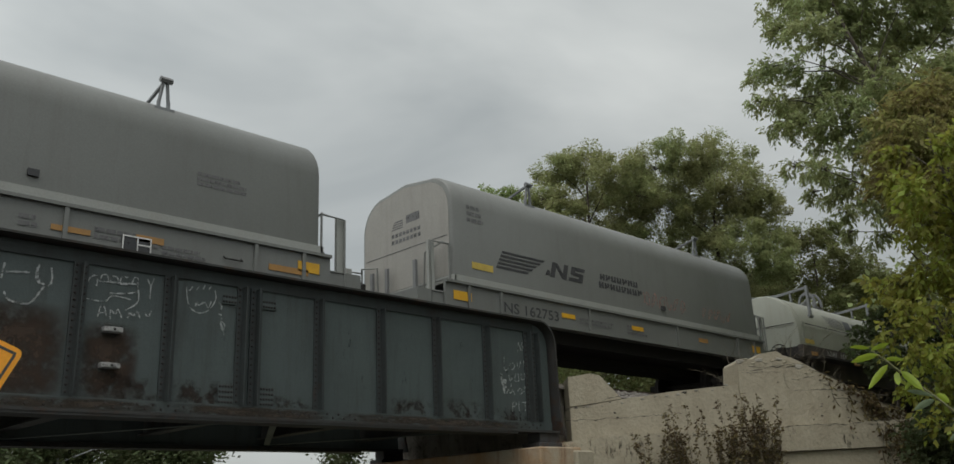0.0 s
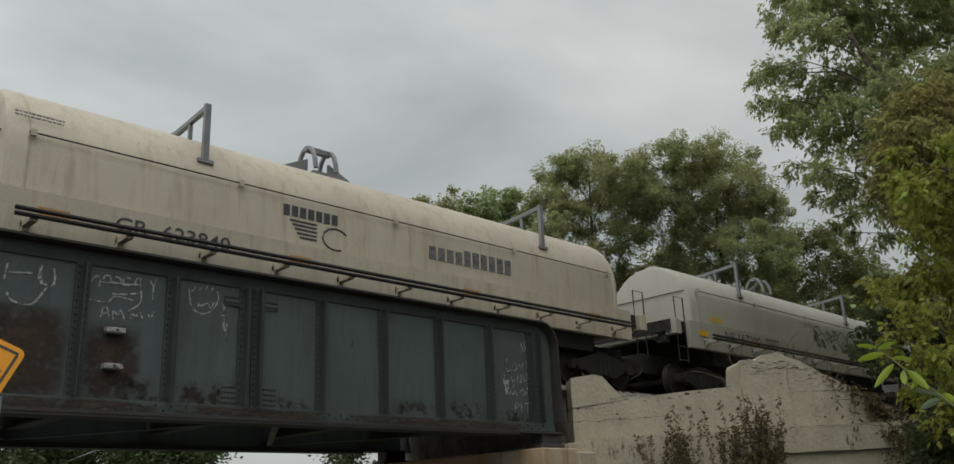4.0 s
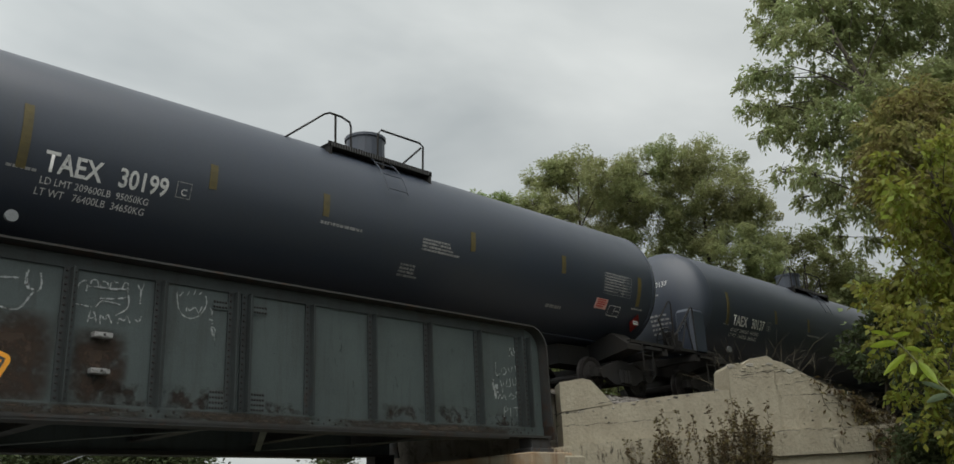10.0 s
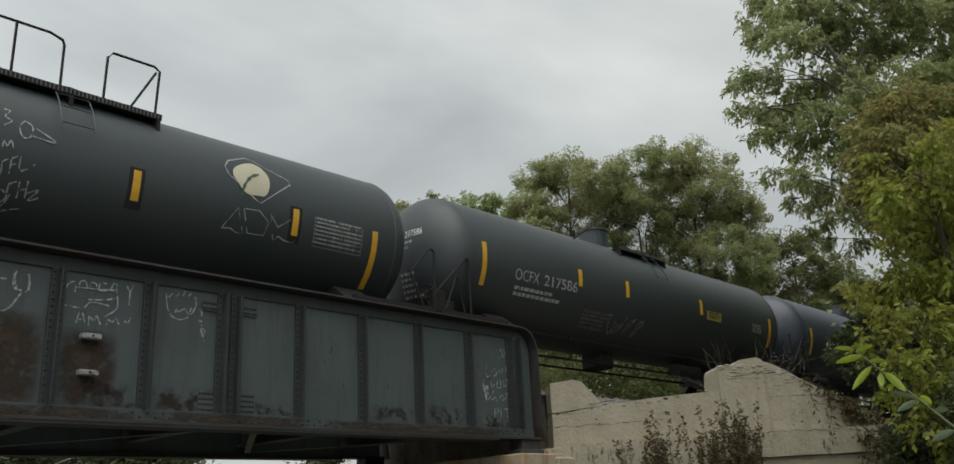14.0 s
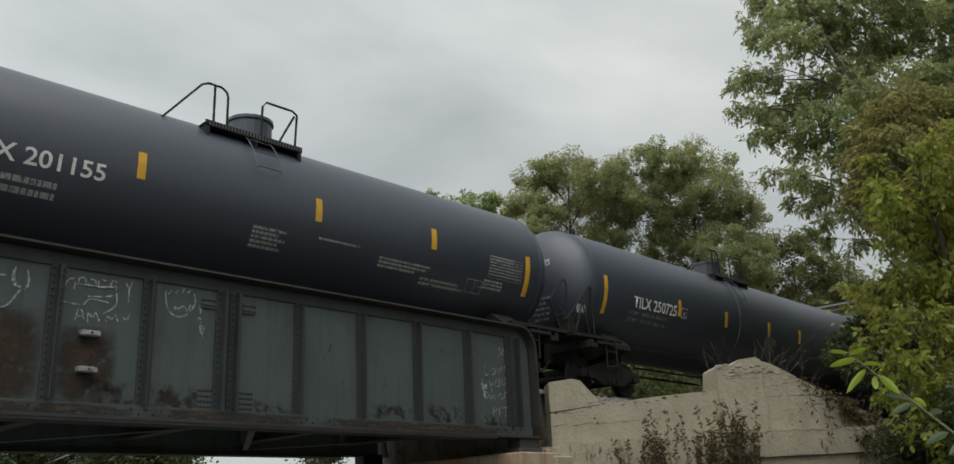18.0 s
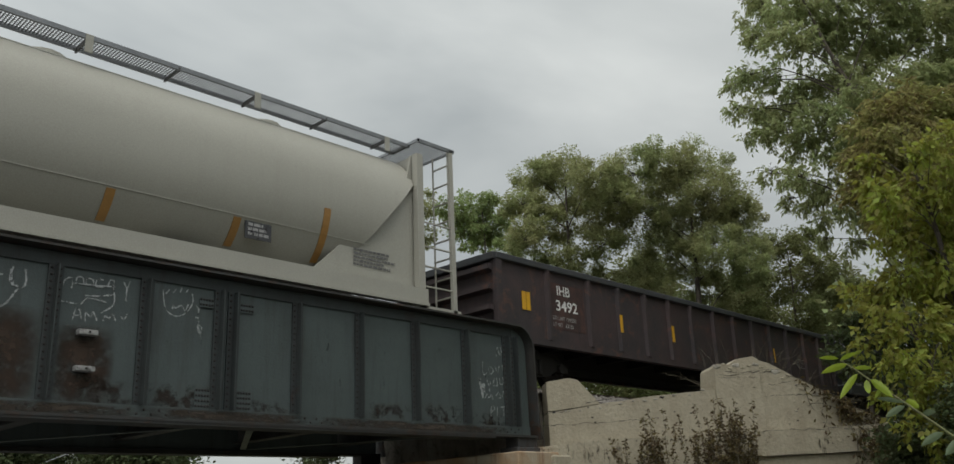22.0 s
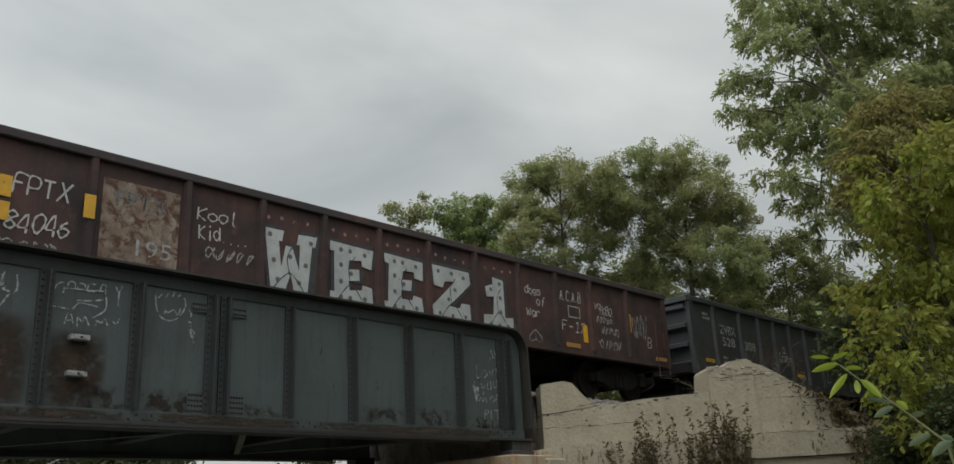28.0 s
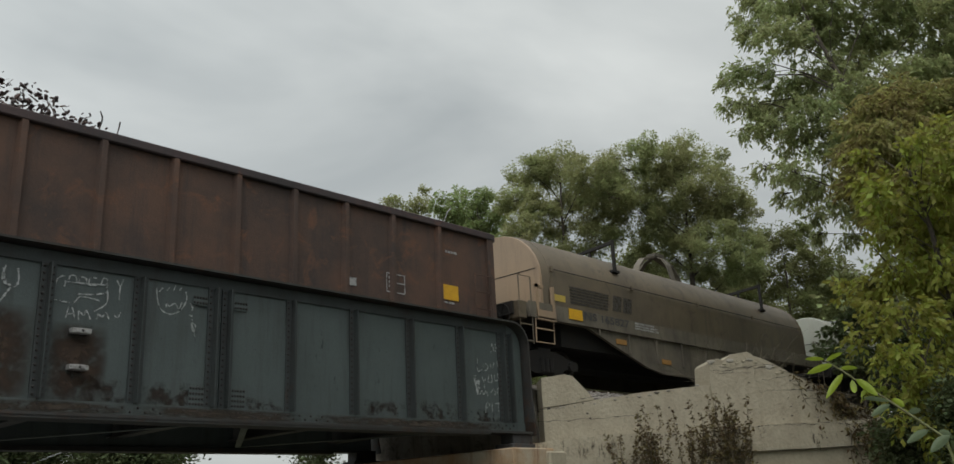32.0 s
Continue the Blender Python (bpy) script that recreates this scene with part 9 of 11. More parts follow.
car, sh = tank_car(142.26, 11.67, *w9, M_BLACK_DUSTY, "dusty black tank car with emblem, white tag and yellow stripes", -1.57, 13.2, 0.3, 0.45, 6.3, 3, (3.04, 4.8, 5.75, 5.97, 6.62, 7.5, 4.67, 7.5, 4.65), False, ladder_x=6.1)
stripes(sh, (2.32, 4.47, 7.03, 9.86), w9, 2.33, 0.46, ends=((0.0, 1.05, 2.25), (11.6, 1.0, 2.0)), w=0.12)
head_marks(sh, -0.3, *w9, "ADMX 15306", 144)
letters("number", "ADMX  15306", 1.35, 3.3, 2.28, 2.5, 0, M_WHITE_DULL, sh, 0.005, "worn white reporting number", w9)
bars("stencil_text", 2, 1.7, 3.0, 1.95, 2.1, M_WHITE_DULL, sh, wrap=w9, seed=51)
stroke("spray_tag", [smooth_line(q) for q in [[(5.12, 3.01), (5.2, 3.0), (5.14, 2.89), (5.23, 2.85), (5.13, 2.75)], [(5.4, 2.9), (5.33, 2.79), (5.38, 2.64), (5.48, 2.67), (5.5, 2.83), (5.4, 2.9)], [(5.51, 2.69), (5.83, 2.67), (5.55, 2.82)], [(5.17, 2.24), (5.18, 2.06)], [(5.17, 2.24), (5.25, 2.29)], [(5.28, 2.3), (5.28, 2.1)], [(5.28, 2.3), (5.35, 2.35)], [(5.28, 2.21), (5.34, 2.24)], [(5.39, 2.36), (5.4, 2.17), (5.5, 2.21)], [(5.56, 2.28), (5.59, 2.28)], [(5.14, 2.42), (5.15, 2.52), (5.2, 2.46), (5.24, 2.55), (5.28, 2.45)], [(5.31, 1.97), (5.32, 1.77)], [(5.31, 1.97), (5.4, 2.02)], [(5.44, 2.03), (5.45, 1.82)], [(5.54, 2.06), (5.55, 1.84)], [(5.45, 1.92), (5.54, 1.95)], [(5.56, 1.9), (5.7, 1.97), (5.6, 1.82), (5.73, 1.88)], [(5.22, 1.62), (5.53, 1.71)]]], 0.022, 0, M_CHALK, sh, w9, label="white spray tag")
stroke("spray_tag", scribble(4.9, 5.4, 1.6, 1.9, 2, 53), 0.02, 0, M_CHALK, sh, w9)
LEAF = [(8.65, 2.89), (8.66, 3.02), (8.83, 3.17), (9.07, 3.26), (9.24, 3.19), (9.34, 3.02), (9.31, 2.78), (9.2, 2.63), (9.05, 2.62), (8.85, 2.64)]
decal("emblem_leaf", smooth_line(LEAF + [LEAF[0]])[:-1], lambda z: -1.432 * math.sqrt(1 - ((z - 2.55) / 1.42) ** 2), M_TEAL, sh, "pale cream leaf emblem")
stroke("emblem_vein", [smooth_line([(8.78, 2.55), (8.85, 2.77), (8.98, 2.95), (9.14, 3.04)])], 0.05, 0, M_GREEN_INK, sh, w9, lift=0.016)
stroke("emblem_outline", [[(8.51, 3.04), (8.59, 3.17), (8.95, 3.34), (9.11, 3.32), (9.74, 3.08), (9.76, 3.0), (9.38, 2.7), (9.15, 2.51), (9.06, 2.55), (8.57, 2.9), (8.51, 3.04)]], 0.025, 0, M_WHITE_DULL, sh, w9, label="pale emblem outline")
for q in [[(8.51, 1.99), (8.75, 2.35), (8.9, 1.97), (8.78, 1.96), (8.67, 2.01), (8.51, 1.99)], [(8.85, 2.36), (9.14, 2.38), (9.34, 2.22), (9.28, 2.0), (8.98, 1.99), (8.85, 2.36)], [(9.36, 2.37), (9.52, 2.18), (9.81, 2.39), (9.89, 1.99), (9.7, 1.99), (9.56, 2.04), (9.48, 1.95), (9.36, 2.37)]]:
    stroke("emblem_block", [q], 0.018, 0, M_WHITE_DULL, sh, w9, label="dark emblem block with a thin pale outline")
for x in (4.47, 7.03, 9.86):
    patch("stripe_plate", x - 0.12, x + 0.12, 1.98, 2.6, 0, M_UNDER, sh, "", w9, 0.005)
tank_table(sh, 10.25, 11.3, 2.0, 2.5, w9, 54)
w10 = (1.45, 2.63)
car, sh = tank_car(156.76, 12.5, *w10, M_BLACK_DUSTY, "matt black tank car with grey lettering and yellow stripes", -1.35, 13.95, 0.35, 0.45, 5.55, 4, (3.67, 5.2, 6.55, 6.72, 7.0, 7.6, 5.4, 7.56, 4.65), True, 0.4, ladder_x=6.7)
stripes(sh, (3.21, 5.09, 8.55), w10, 2.57, 0.4, ends=((0.0, 0.9, 2.4), (12.5, 0.85, 2.3)))
head_marks(sh, -0.35, *w10, "OCFX 217586", 142)
letters("number", "OCFX", 0.96, 1.75, 2.2, 2.44, 0, M_WHITE_DULL, sh, 0.0, "worn grey reporting mark", w10)
letters("number", "217586", 1.92, 3.1, 2.2, 2.44, 0, M_WHITE_DULL, sh, 0.012, "worn grey car number", w10)
bars("stencil_text", 2, 1.0, 2.75, 1.85, 2.08, M_WHITE_DULL, sh, wrap=w10, seed=55)
bars("stencil_text", 5, 3.5, 4.5, 1.5, 1.9, M_INK_FADED, sh, wrap=w10, seed=56)
stroke("spray_tag", scribble(4.5, 6.0, 1.5, 1.95, 4, 57), 0.02, 0, M_CHALK, sh, w10, label="thin white spray tag")
patch("emergency_panel", 8.85, 9.6, 2.28, 2.52, 0, M_PALE_YELLOW, sh, "yellow emergency notice panel", w10)
bars("panel_text", 3, 8.9, 9.55, 2.31, 2.5, M_INK, sh, wrap=(1.46, 2.63), seed=58)
bars("stencil_text", 4, 11.4, 12.1, 2.2, 2.45, M_WHITE_DULL, sh, wrap=w10, seed=59)
for x0, Ls, num, xs, dx, sd, xa, xb in ((172.16, 12.08, "TILX 200779", (3.13, 5.19, 8.48), 5.75, 80, -1.45, 13.5), (187.03, 12.39, "TILX 201155", (3.6, 6.84, 9.6), 6.15, 90, -1.37, 13.85)):
    car, sh = tank_car(x0, Ls, *w10, M_BLACK, "black tank car with white lettering and yellow reflective stripes", xa, xb, 0.35, 0.45, dx, 5, (4.64, 5.6, 6.3, 6.48, 6.75, 7.3, 5.64, 7.42, 4.68) if sd == 80 else (4.06, 4.9, 5.15, 5.28, 5.95, 6.7, 4.78, 6.7, 4.63), True, 0.42, ladder_x=6.6 if sd == 80 else 5.8)
    stripes(sh, xs, w10, 2.6, 0.42, ends=((0.0, 0.85, 2.35), (Ls, 0.85, 2.3)))
    head_marks(sh, -0.35, *w10, num, sd + 100)
    letters("number", num, 1.05, 3.08, 2.22, 2.47, 0, M_WHITE, sh, 0.014, "white reporting number", w10)
    for z in (2.06, 1.92):
        bars("stencil_text", 1, 1.05, 2.9, z - 0.09, z, M_WHITE_DULL, sh, wrap=w10, seed=sd, fill=0.9)
    if sd == 80:
        patch("emergency_panel", 8.55, 9.35, 2.25, 2.5, 0, M_PALE_YELLOW, sh, "yellow emergency notice panel", w10)
        bars("panel_text", 2, 8.6, 9.3, 2.28, 2.46, M_INK, sh, wrap=(1.46, 2.63), seed=sd + 1)
    for k, (a, b, z0, z1, n) in enumerate(((6.9, 8.0, 2.08, 2.14, 1), (8.3, 9.6, 1.85, 2.05, 3), (9.4, 10.6, 1.7, 1.85, 2), (5.6, 6.3, 1.75, 2.1, 5), (11.1, 11.8, 1.85, 2.05, 3))):
        bars("stencil_text", n, a, b, z0, z1, M_WHITE_DULL, sh, wrap=w10, seed=sd + 2 + k)
    tank_table(sh, Ls - 1.2, Ls - 0.2, 2.1, 2.55, w10, sd)
    frame_box(sh, Ls - 1.75, Ls - 1.3, 1.75, 2.0, w10, M_WHITE_DULL, 2)
w13 = (1.5, 2.63)
car, sh = tank_car(202.21, 15.3, *w13, M_BLACK, "long black tank car with white lettering, yellow stripes and central band", -1.42, 16.9, 0.35, 0.75, 7.25, 6, (4.75, 6.15, 6.62, 6.74, 7.4, 8.18, 6.03, 8.04, 4.7), True, 0.42, ladder_x=6.75)
stripes(sh, (3.27, 5.72, 8.28, 10.35, 12.79), w13, 2.38, 0.42, M_YELLOW, ((0.0, 0.9, 2.3), (15.3, 0.9, 2.2)))
head_marks(sh, -0.35, *w13, "TILX 250725", 143)
letters("number", "TILX 250725", 1.18, 3.12, 2.14, 2.42, 0, M_WHITE, sh, 0.016, "white reporting number", w13)
letters("load_text", "LD LMT  188500 LB  85500 KG", 1.05, 2.75, 1.98, 2.06, 0, M_WHITE_DULL, sh, 0, "", w13)
letters("load_text", "LT WT   74500 LB  33800 KG", 1.05, 2.7, 1.82, 1.9, 0, M_WHITE_DULL, sh, 0, "", w13)
frame_box(sh, 3.36, 3.62, 2.14, 2.4, w13, M_WHITE, 1)
letters("plate_letter", "C", 3.45, 3.54, 2.18, 2.3, 0, M_WHITE, sh, 0.01, "", w13)
part("centre_band", ring_solid(bmesh.new(), [[Vector((6.72 + dx, -rr * math.cos(j * math.tau / 40), 2.63 + rr * math.sin(j * math.tau / 40))) for j in range(40)] for dx, rr in ((-0.24, 1.49), (-0.23, 1.53), (0.23, 1.53), (0.24, 1.49))]), M_BLACK, car, "raised black jacket band", smooth=False)
for k, (a, b, z0, z1, n) in enumerate(((8.1, 8.85, 1.7, 2.15, 8), (10.3, 11.3, 1.95, 2.05, 2), (12.0, 12.5, 1.9, 1.96, 1), (12.6, 13.1, 1.65, 1.75, 2), (12.75, 12.95, 1.98, 2.18, 2), (-0.2, 0.6, 1.35, 1.42, 1))):
    bars("stencil_text", n, a, b, z0, z1, M_WHITE_DULL, sh, wrap=w13, seed=60 + k)
frame_box(sh, 13.2, 13.75, 1.85, 2.1, w13, M_WHITE, 2)
tank_table(sh, 14.1, 15.05, 2.15, 2.6, w13, 66)
part("paper_holder", boxes((-0.98, -0.72, -1.36, -1.3, 1.75, 1.95)), M_WHITE_DULL, car, "crumpled white notice")


# covered hopper
def hopper_car(x0):
    L = 17.45
    car = rail_car("covered_hopper_car", x0, -1.3, L + 1.25, "off-white covered hopper car with roof walkways and orange stripes", "hopper car", 2.0)
    a, zb, zt = 1.5, 1.5, 4.42
    prof = []
    for k in range(25):
        t = radians(-70 + 320 * k / 24)
        cy, cz = math.cos(t), math.sin(t)
        prof.append((-1.5 * (abs(cy) ** 0.86) * (1 if cy > 0 else -1), 2.95 + 1.53 * (abs(cz) ** 0.86) * (1 if cz > 0 else -1)))
    bm = bmesh.new()
    rings = []
    # the body's ends slope inwards towards the bottom
    for base_x, top_x in ((1.95, 0.18), (L - 1.95, L - 0.1)):
        rings.append([Vector((base_x + (top_x - base_x) * max(0, min(1, (z - zb) / 2.15)), y * (1 if 0.3 < (z - zb) else 1), z)) for y, z in prof])
    mid = [[Vector((x, y, z)) for y, z in prof] for x in (2.1, L - 2.1)]
    ring_solid(bm, [rings[0]] + mid + [rings[1]])
    part("body", bm, M_HOPPER, car, "curved off-white steel hopper body", smooth=True)
    for x, s in ((0.0, 1), (L, -1)):
        # side gusset sheet closing the triangle beside the slope, set back from the body's side
        for sy in (-1, 1):
            part("slope_gusset", prism_y(bmesh.new(), [(x, 1.5), (x + s * 2.5, 1.5), (x + s * 0.25, 3.6), (x + s * 0.1, 4.3), (x, 4.3)], sy * 1.3 - 0.02, sy * 1.3 + 0.02), M_HOPPER, car)
        part("end_sheet", boxes((min(x, x + s * 0.04), max(x, x + s * 0.04), -1.32, 1.32, 2.3, 4.3)), M_HOPPER, car)
        for y0 in (-1.5, 1.36):
            part("corner_post", boxes((min(x - s * 0.06, x + s * 0.1), max(x - s * 0.06, x + s * 0.1), y0, y0 + 0.14, 1.1, 4.3)), M_HOPPER, car)
        for z0, z1 in ((4.05, 4.3), (2.3, 2.45)):
            part("end_beam", boxes((min(x - s * 0.05, x), max(x - s * 0.05, x), -1.36, 1.36, z0, z1)), M_HOPPER, car)
        lines = []
        for y in (-1.45, -0.95, 0.95, 1.45):
            lines.append([(x - s * 0.85, y, 0.6), (x - s * 0.85, y, 4.6)])
        for k in range(10):
            z = 0.7 + 0.4 * k
            lines += [[(x - s * 0.85, -1.45, z), (x - s * 0.85, -0.95, z)], [(x - s * 0.85, 0.95, z), (x - s * 0.85, 1.45, z)]]
        for y in (-1.45, 1.45):
            for z in (1.6, 2.0, 2.4, 2.9):
                lines.append([(x - s * 0.85, y, z), (x, y, z)])
        part("end_ladder", tubes(lines, 0.02, 5), M_HOPPER, car, "tall off-white end ladder")
        for y0 in (-1.5, 1.42):
            part("ladder_post", boxes((min(x - s * 0.9, x - s * 0.8), max(x - s * 0.9, x - s * 0.8), y0, y0 + 0.08, 0.6, 4.6)), M_HOPPER, car)
        part("end_platform", boxes((min(x - s * 1.0, x + s * 0.3), max(x - s * 1.0, x + s * 0.3), -1.5, 1.5, 1.12, 1.2)), M_HOPPER, car)
        part("slope_sheet", prism_y(bmesh.new(), [(x + s * 0.3, 2.4), (x + s * 2.0, 1.2), (x + s * 2.05, 1.25), (x + s * 0.35, 2.45)], -1.28, 1.28), M_HOPPER, car)
        # perforated crossover walk
        part("cross_walk", walk_grid(min(x - s * 0.95, x + s * 0.05), max(x - s * 0.95, x + s * 0.05), -1.5, 1.5, 4.6), M_GALV, car, "perforated galvanised crossover walk")
    part("side_sill", boxes((-0.1, L + 0.1, -1.53, -1.36, 1.2, 1.52), (-0.1, L + 0.1, 1.36, 1.53, 1.2, 1.52)), M_HOPPER, car, "off-white side sill")
    part("sill_lip", boxes((-0.1, L + 0.1, -1.57, -1.53, 1.18, 1.24)), M_HOPPER, car)
    for y in (-1.18, 0.7):
        part("roof_walk", walk_grid(0.0, L, y, y + 0.5, 4.58), M_GALV, car, "perforated galvanised roof walk")
    for k in range(12):
        x = 0.6 + k * (L - 1.2) / 11
        part("walk_support", boxes((x - 0.015, x + 0.015, -1.19, -0.67, 4.5, 4.57)), M_GALV_DARK, car)
        if k % 2:
            part("walk_bracket", boxes((x - 0.06, x + 0.06, -1.2, -1.185, 4.3, 4.6)), M_HOPPER, car, "pale bracket plate under the roof walk")
    # long welded seams of the side plates
    for z, h in ((2.2, 0.006), (4.2, 0.006)):
        for sy in (-1, 1):
            ya = sy * (1.5 * max(0.05, 1 - (abs(z - 2.95) / 1.53) ** 2.33) ** 0.43)
            part("seam", boxes((1.2 if z < 3 else 0.4, L - (1.2 if z < 3 else 0.4), ya - 0.004, ya + 0.004, z - h, z + h)), M_HOPPER, car)
    for k in range(4):
        x = 2.6 + k * 4.05
        part("hatch", tube(bmesh.new(), [(x, 0, 4.42), (x, 0, 4.62)], 0.35, 16), M_HOPPER, car)
        bm = bmesh.new()
        ring_solid(bm, [[Vector((x + dx, y, z)) for dx, y in ((-w_, -h_), (w_, -h_), (w_, h_), (-w_, h_))] for w_, h_, z in ((1.6, 1.25, 1.5), (0.4, 0.4, 0.55))])
        part("discharge_hopper", bm, M_HOPPER, car)
    part("centre_sill", boxes((-1.0, L + 1.0, -0.3, 0.3, 0.7, 1.15)), M_UNDER, car)
    letters("number", "SSPX", 2.42, 3.06, 2.72, 2.97, -1.505, M_INK, car, 0.014, "black reporting mark")
    letters("number", "1203", 2.38, 3.0, 2.32, 2.58, -1.465, M_INK, car, 0.014, "black car number")
    letters("stencil", "LD LMT 213100", 2.4, 3.35, 1.98, 2.07, -1.32, M_INK_FADED, car)
    letters("stencil", "LT WT", 2.36, 2.75, 1.84, 1.92, -1.26, M_INK_FADED, car)
    bars("stencil_text", 1, 2.9, 3.25, 1.84, 1.92, M_INK_FADED, car, -1.26, seed=71)
    bars("stencil_text", 2, 3.85, 4.3, 1.88, 2.1, M_INK_FADED, car, -1.31, seed=70)
    frame_box(car, 4.55, 4.78, 2.4, 2.62, None, M_INK_FADED, 1, -1.508)
    letters("plate_letter", "C", 4.62, 4.7, 2.46, 2.56, -1.515, M_INK_FADED, car)
    for x, z, h in ((2.25, 2.3, 0.9), (4.45, 1.95, 0.42), (6.37, 1.95, 0.42), (8.88, 1.95, 0.42), (11.4, 1.95, 0.42), (13.5, 1.95, 0.42), (15.2, 2.2, 0.9)):
        bm = bmesh.new()
        rr = []
        for k in range(7):
            z2 = z - h / 2 + h * k / 6
            ya = -1.5 * max(0.05, 1 - (abs(z2 - 2.95) / 1.53) ** 2.33) ** 0.43 - 0.015
            rr.append([Vector((x - 0.07, ya, z2)), Vector((x + 0.07, ya, z2)), Vector((x + 0.07, ya + 0.01, z2)), Vector((x - 0.07, ya + 0.01, z2))])
        ring_solid(bm, rr)
        part("reflector", bm, M_ORANGE_FADED, car, "faded orange reflective stripe")
    patch("placard_panel", 13.65, 14.15, 1.85, 2.15, -1.34, M_INK, car, "black and white notice panel")
    bars("panel_text", 3, 13.7, 14.1, 1.88, 2.12, M_WHITE_DULL, car, -1.35, seed=72)
    for k, (a_, b_, z0, z1, n) in enumerate(((1.8, 3.8, 1.34, 1.42, 2), (5.2, 6.8, 1.3, 1.42, 2), (15.9, 16.9, 1.75, 2.1, 5), (0.5, 0.8, 1.9, 1.98, 1))):
        bars("stencil_text", n, a_, b_, z0, z1, M_INK_FADED, car, -1.535 if z1 < 1.5 else -1.33, seed=73 + k)
    part("air_reservoir", tube(bmesh.new(), [(-0.45, -0.9, 1.6), (-0.45, 0.1, 1.6)], 0.27, 14), M_HOPPER, car)
    part("compressor", boxes((0.35, 1.15, -1.1, -0.3, 1.3, 2.1), bevel=0.05), M_UNDER, car)
    part("end_grab", tubes([[(-0.85, -1.45, 2.5), (-0.2, -1.52, 2.55), (0.0, -1.52, 2.4)], [(-0.85, -1.45, 1.6), (-0.2, -1.52, 1.62), (0.0, -1.52, 1.55)]], 0.018, 5), M_HOPPER, car)
    brake_wheel(car, -1.0, 0.9, 2.0)
    return car


def walk_grid(x0, x1, y0, y1, z):
    """Expanded-metal walk: a frame and a lattice of slats."""
    bm = bmesh.new()
    t = 0.03
    for q in ((x0, x1, y0, y0 + 0.03, z - 0.05, z + t), (x0, x1, y1 - 0.03, y1, z - 0.05, z + t), (x0, x0 + 0.03, y0, y1, z - 0.03, z + t), (x1 - 0.03, x1, y0, y1, z - 0.03, z + t)):
        box(bm, *q)
    x = x0 + 0.07
    while x < x1 - 0.05:
        bm.faces.new([bm.verts.new(p) for p in ((x, y0, z), (x + 0.022, y0, z), (x + 0.022, y1, z), (x, y1, z))])
        x += 0.05
    y = y0 + 0.06
    while y < y1 - 0.04:
        bm.faces.new([bm.verts.new(p) for p in ((x0, y, z + 0.004), (x1, y, z + 0.004), (x1, y + 0.02, z + 0.004), (x0, y + 0.02, z + 0.004))])
        y += 0.06
    return bm


hopper_car(220.13)

# gondolas
car = gondola(239.64, 16.5, 2.62, M_GON_MAROON, "dark maroon rusty gondola car with white stencil and yellow stripes", [1.63, 3.11, 4.29, 5.43, 6.52, 7.61, 8.78, 9.9, 11.0, 12.1, 13.2, 14.4, 15.5], cap_mat=M_GON_BLACK)
y = -1.508
letters("number", "IHB", 1.99, 2.45, 1.98, 2.2, y, M_WHITE, car, 0.014, "white stencilled reporting mark")
letters("number", "3492", 1.93, 2.7, 1.62, 1.87, y, M_WHITE, car, 0.016, "white stencilled car number")
letters("load_text", "LD LMT 199500", 1.8, 2.62, 1.41, 1.5, y, M_WHITE_DULL, car, 0.005)
letters("load_text", "LT WT   63100", 1.8, 2.5, 1.26, 1.35, y, M_WHITE_DULL, car, 0.005)
patch("faded_patch", 1.78, 2.95, 1.2, 2.25, -1.5, M_GON_RED, car, "faded red paint patch", lift=0.004)
for x in (4.28, 6.56, 9.97, 12.32, 15.63):
    patch("reflector", x - 0.05, x + 0.05, 1.38, 1.8, y - 0.085 if x in (4.28, 6.56) else y, M_YELLOW, car, "yellow reflective stripe")
for x in (0.84, 0.98):
    patch("reflector", x - 0.06, x + 0.06, 1.5, 1.9, y, M_YELLOW, car, "yellow reflective stripe")
frame_box(car, 13.9, 14.4, 1.35, 1.62, None, M_WHITE_DULL, 2, y)
patch("small_sign", 12.5, 12.95, 0.98, 1.12, y, M_WHITE_DULL, car, "small white notice")
scrap_heap(car, 1, 15, 2.0, 101, 120, height=0.2)

car = gondola(257.38, 16.15, 2.92, M_GON_BLACK, "weathered black gondola car with white lettering and graffiti", [1.63, 2.86, 3.67, 4.46, 5.36, 6.37, 7.41, 8.6, 9.7, 10.8, 11.9, 13.0, 14.1, 15.0])
for tx, a, b, z in (("ZV", 3.95, 4.4, 1.98), ("BX", 4.7, 5.15, 1.98), ("97", 3.9, 4.35, 1.5), ("011", 4.66, 5.2, 1.5)):
    letters("number", tx, a, b, z, z + 0.28, y, M_WHITE, car, 0.012, "white reporting number")
for tx, a, b, z in (("LD LMT", 3.84, 4.22, 1.28), ("220700", 4.64, 5.0, 1.28), ("LT WT", 3.84, 4.16, 1.12), ("65300", 4.68, 5.0, 1.12)):
    letters("stencil_words", tx, a, b, z, z + 0.09, y, M_WHITE_DULL, car)
for a, b, z, s in ((0.55, 1.1, 1.1, 5), (1.15, 1.45, 1.06, 6)):
    bars("stencil_text", 1, a, b, z, z + 0.09, M_WHITE_DULL, car, y, seed=s, fill=0.9)
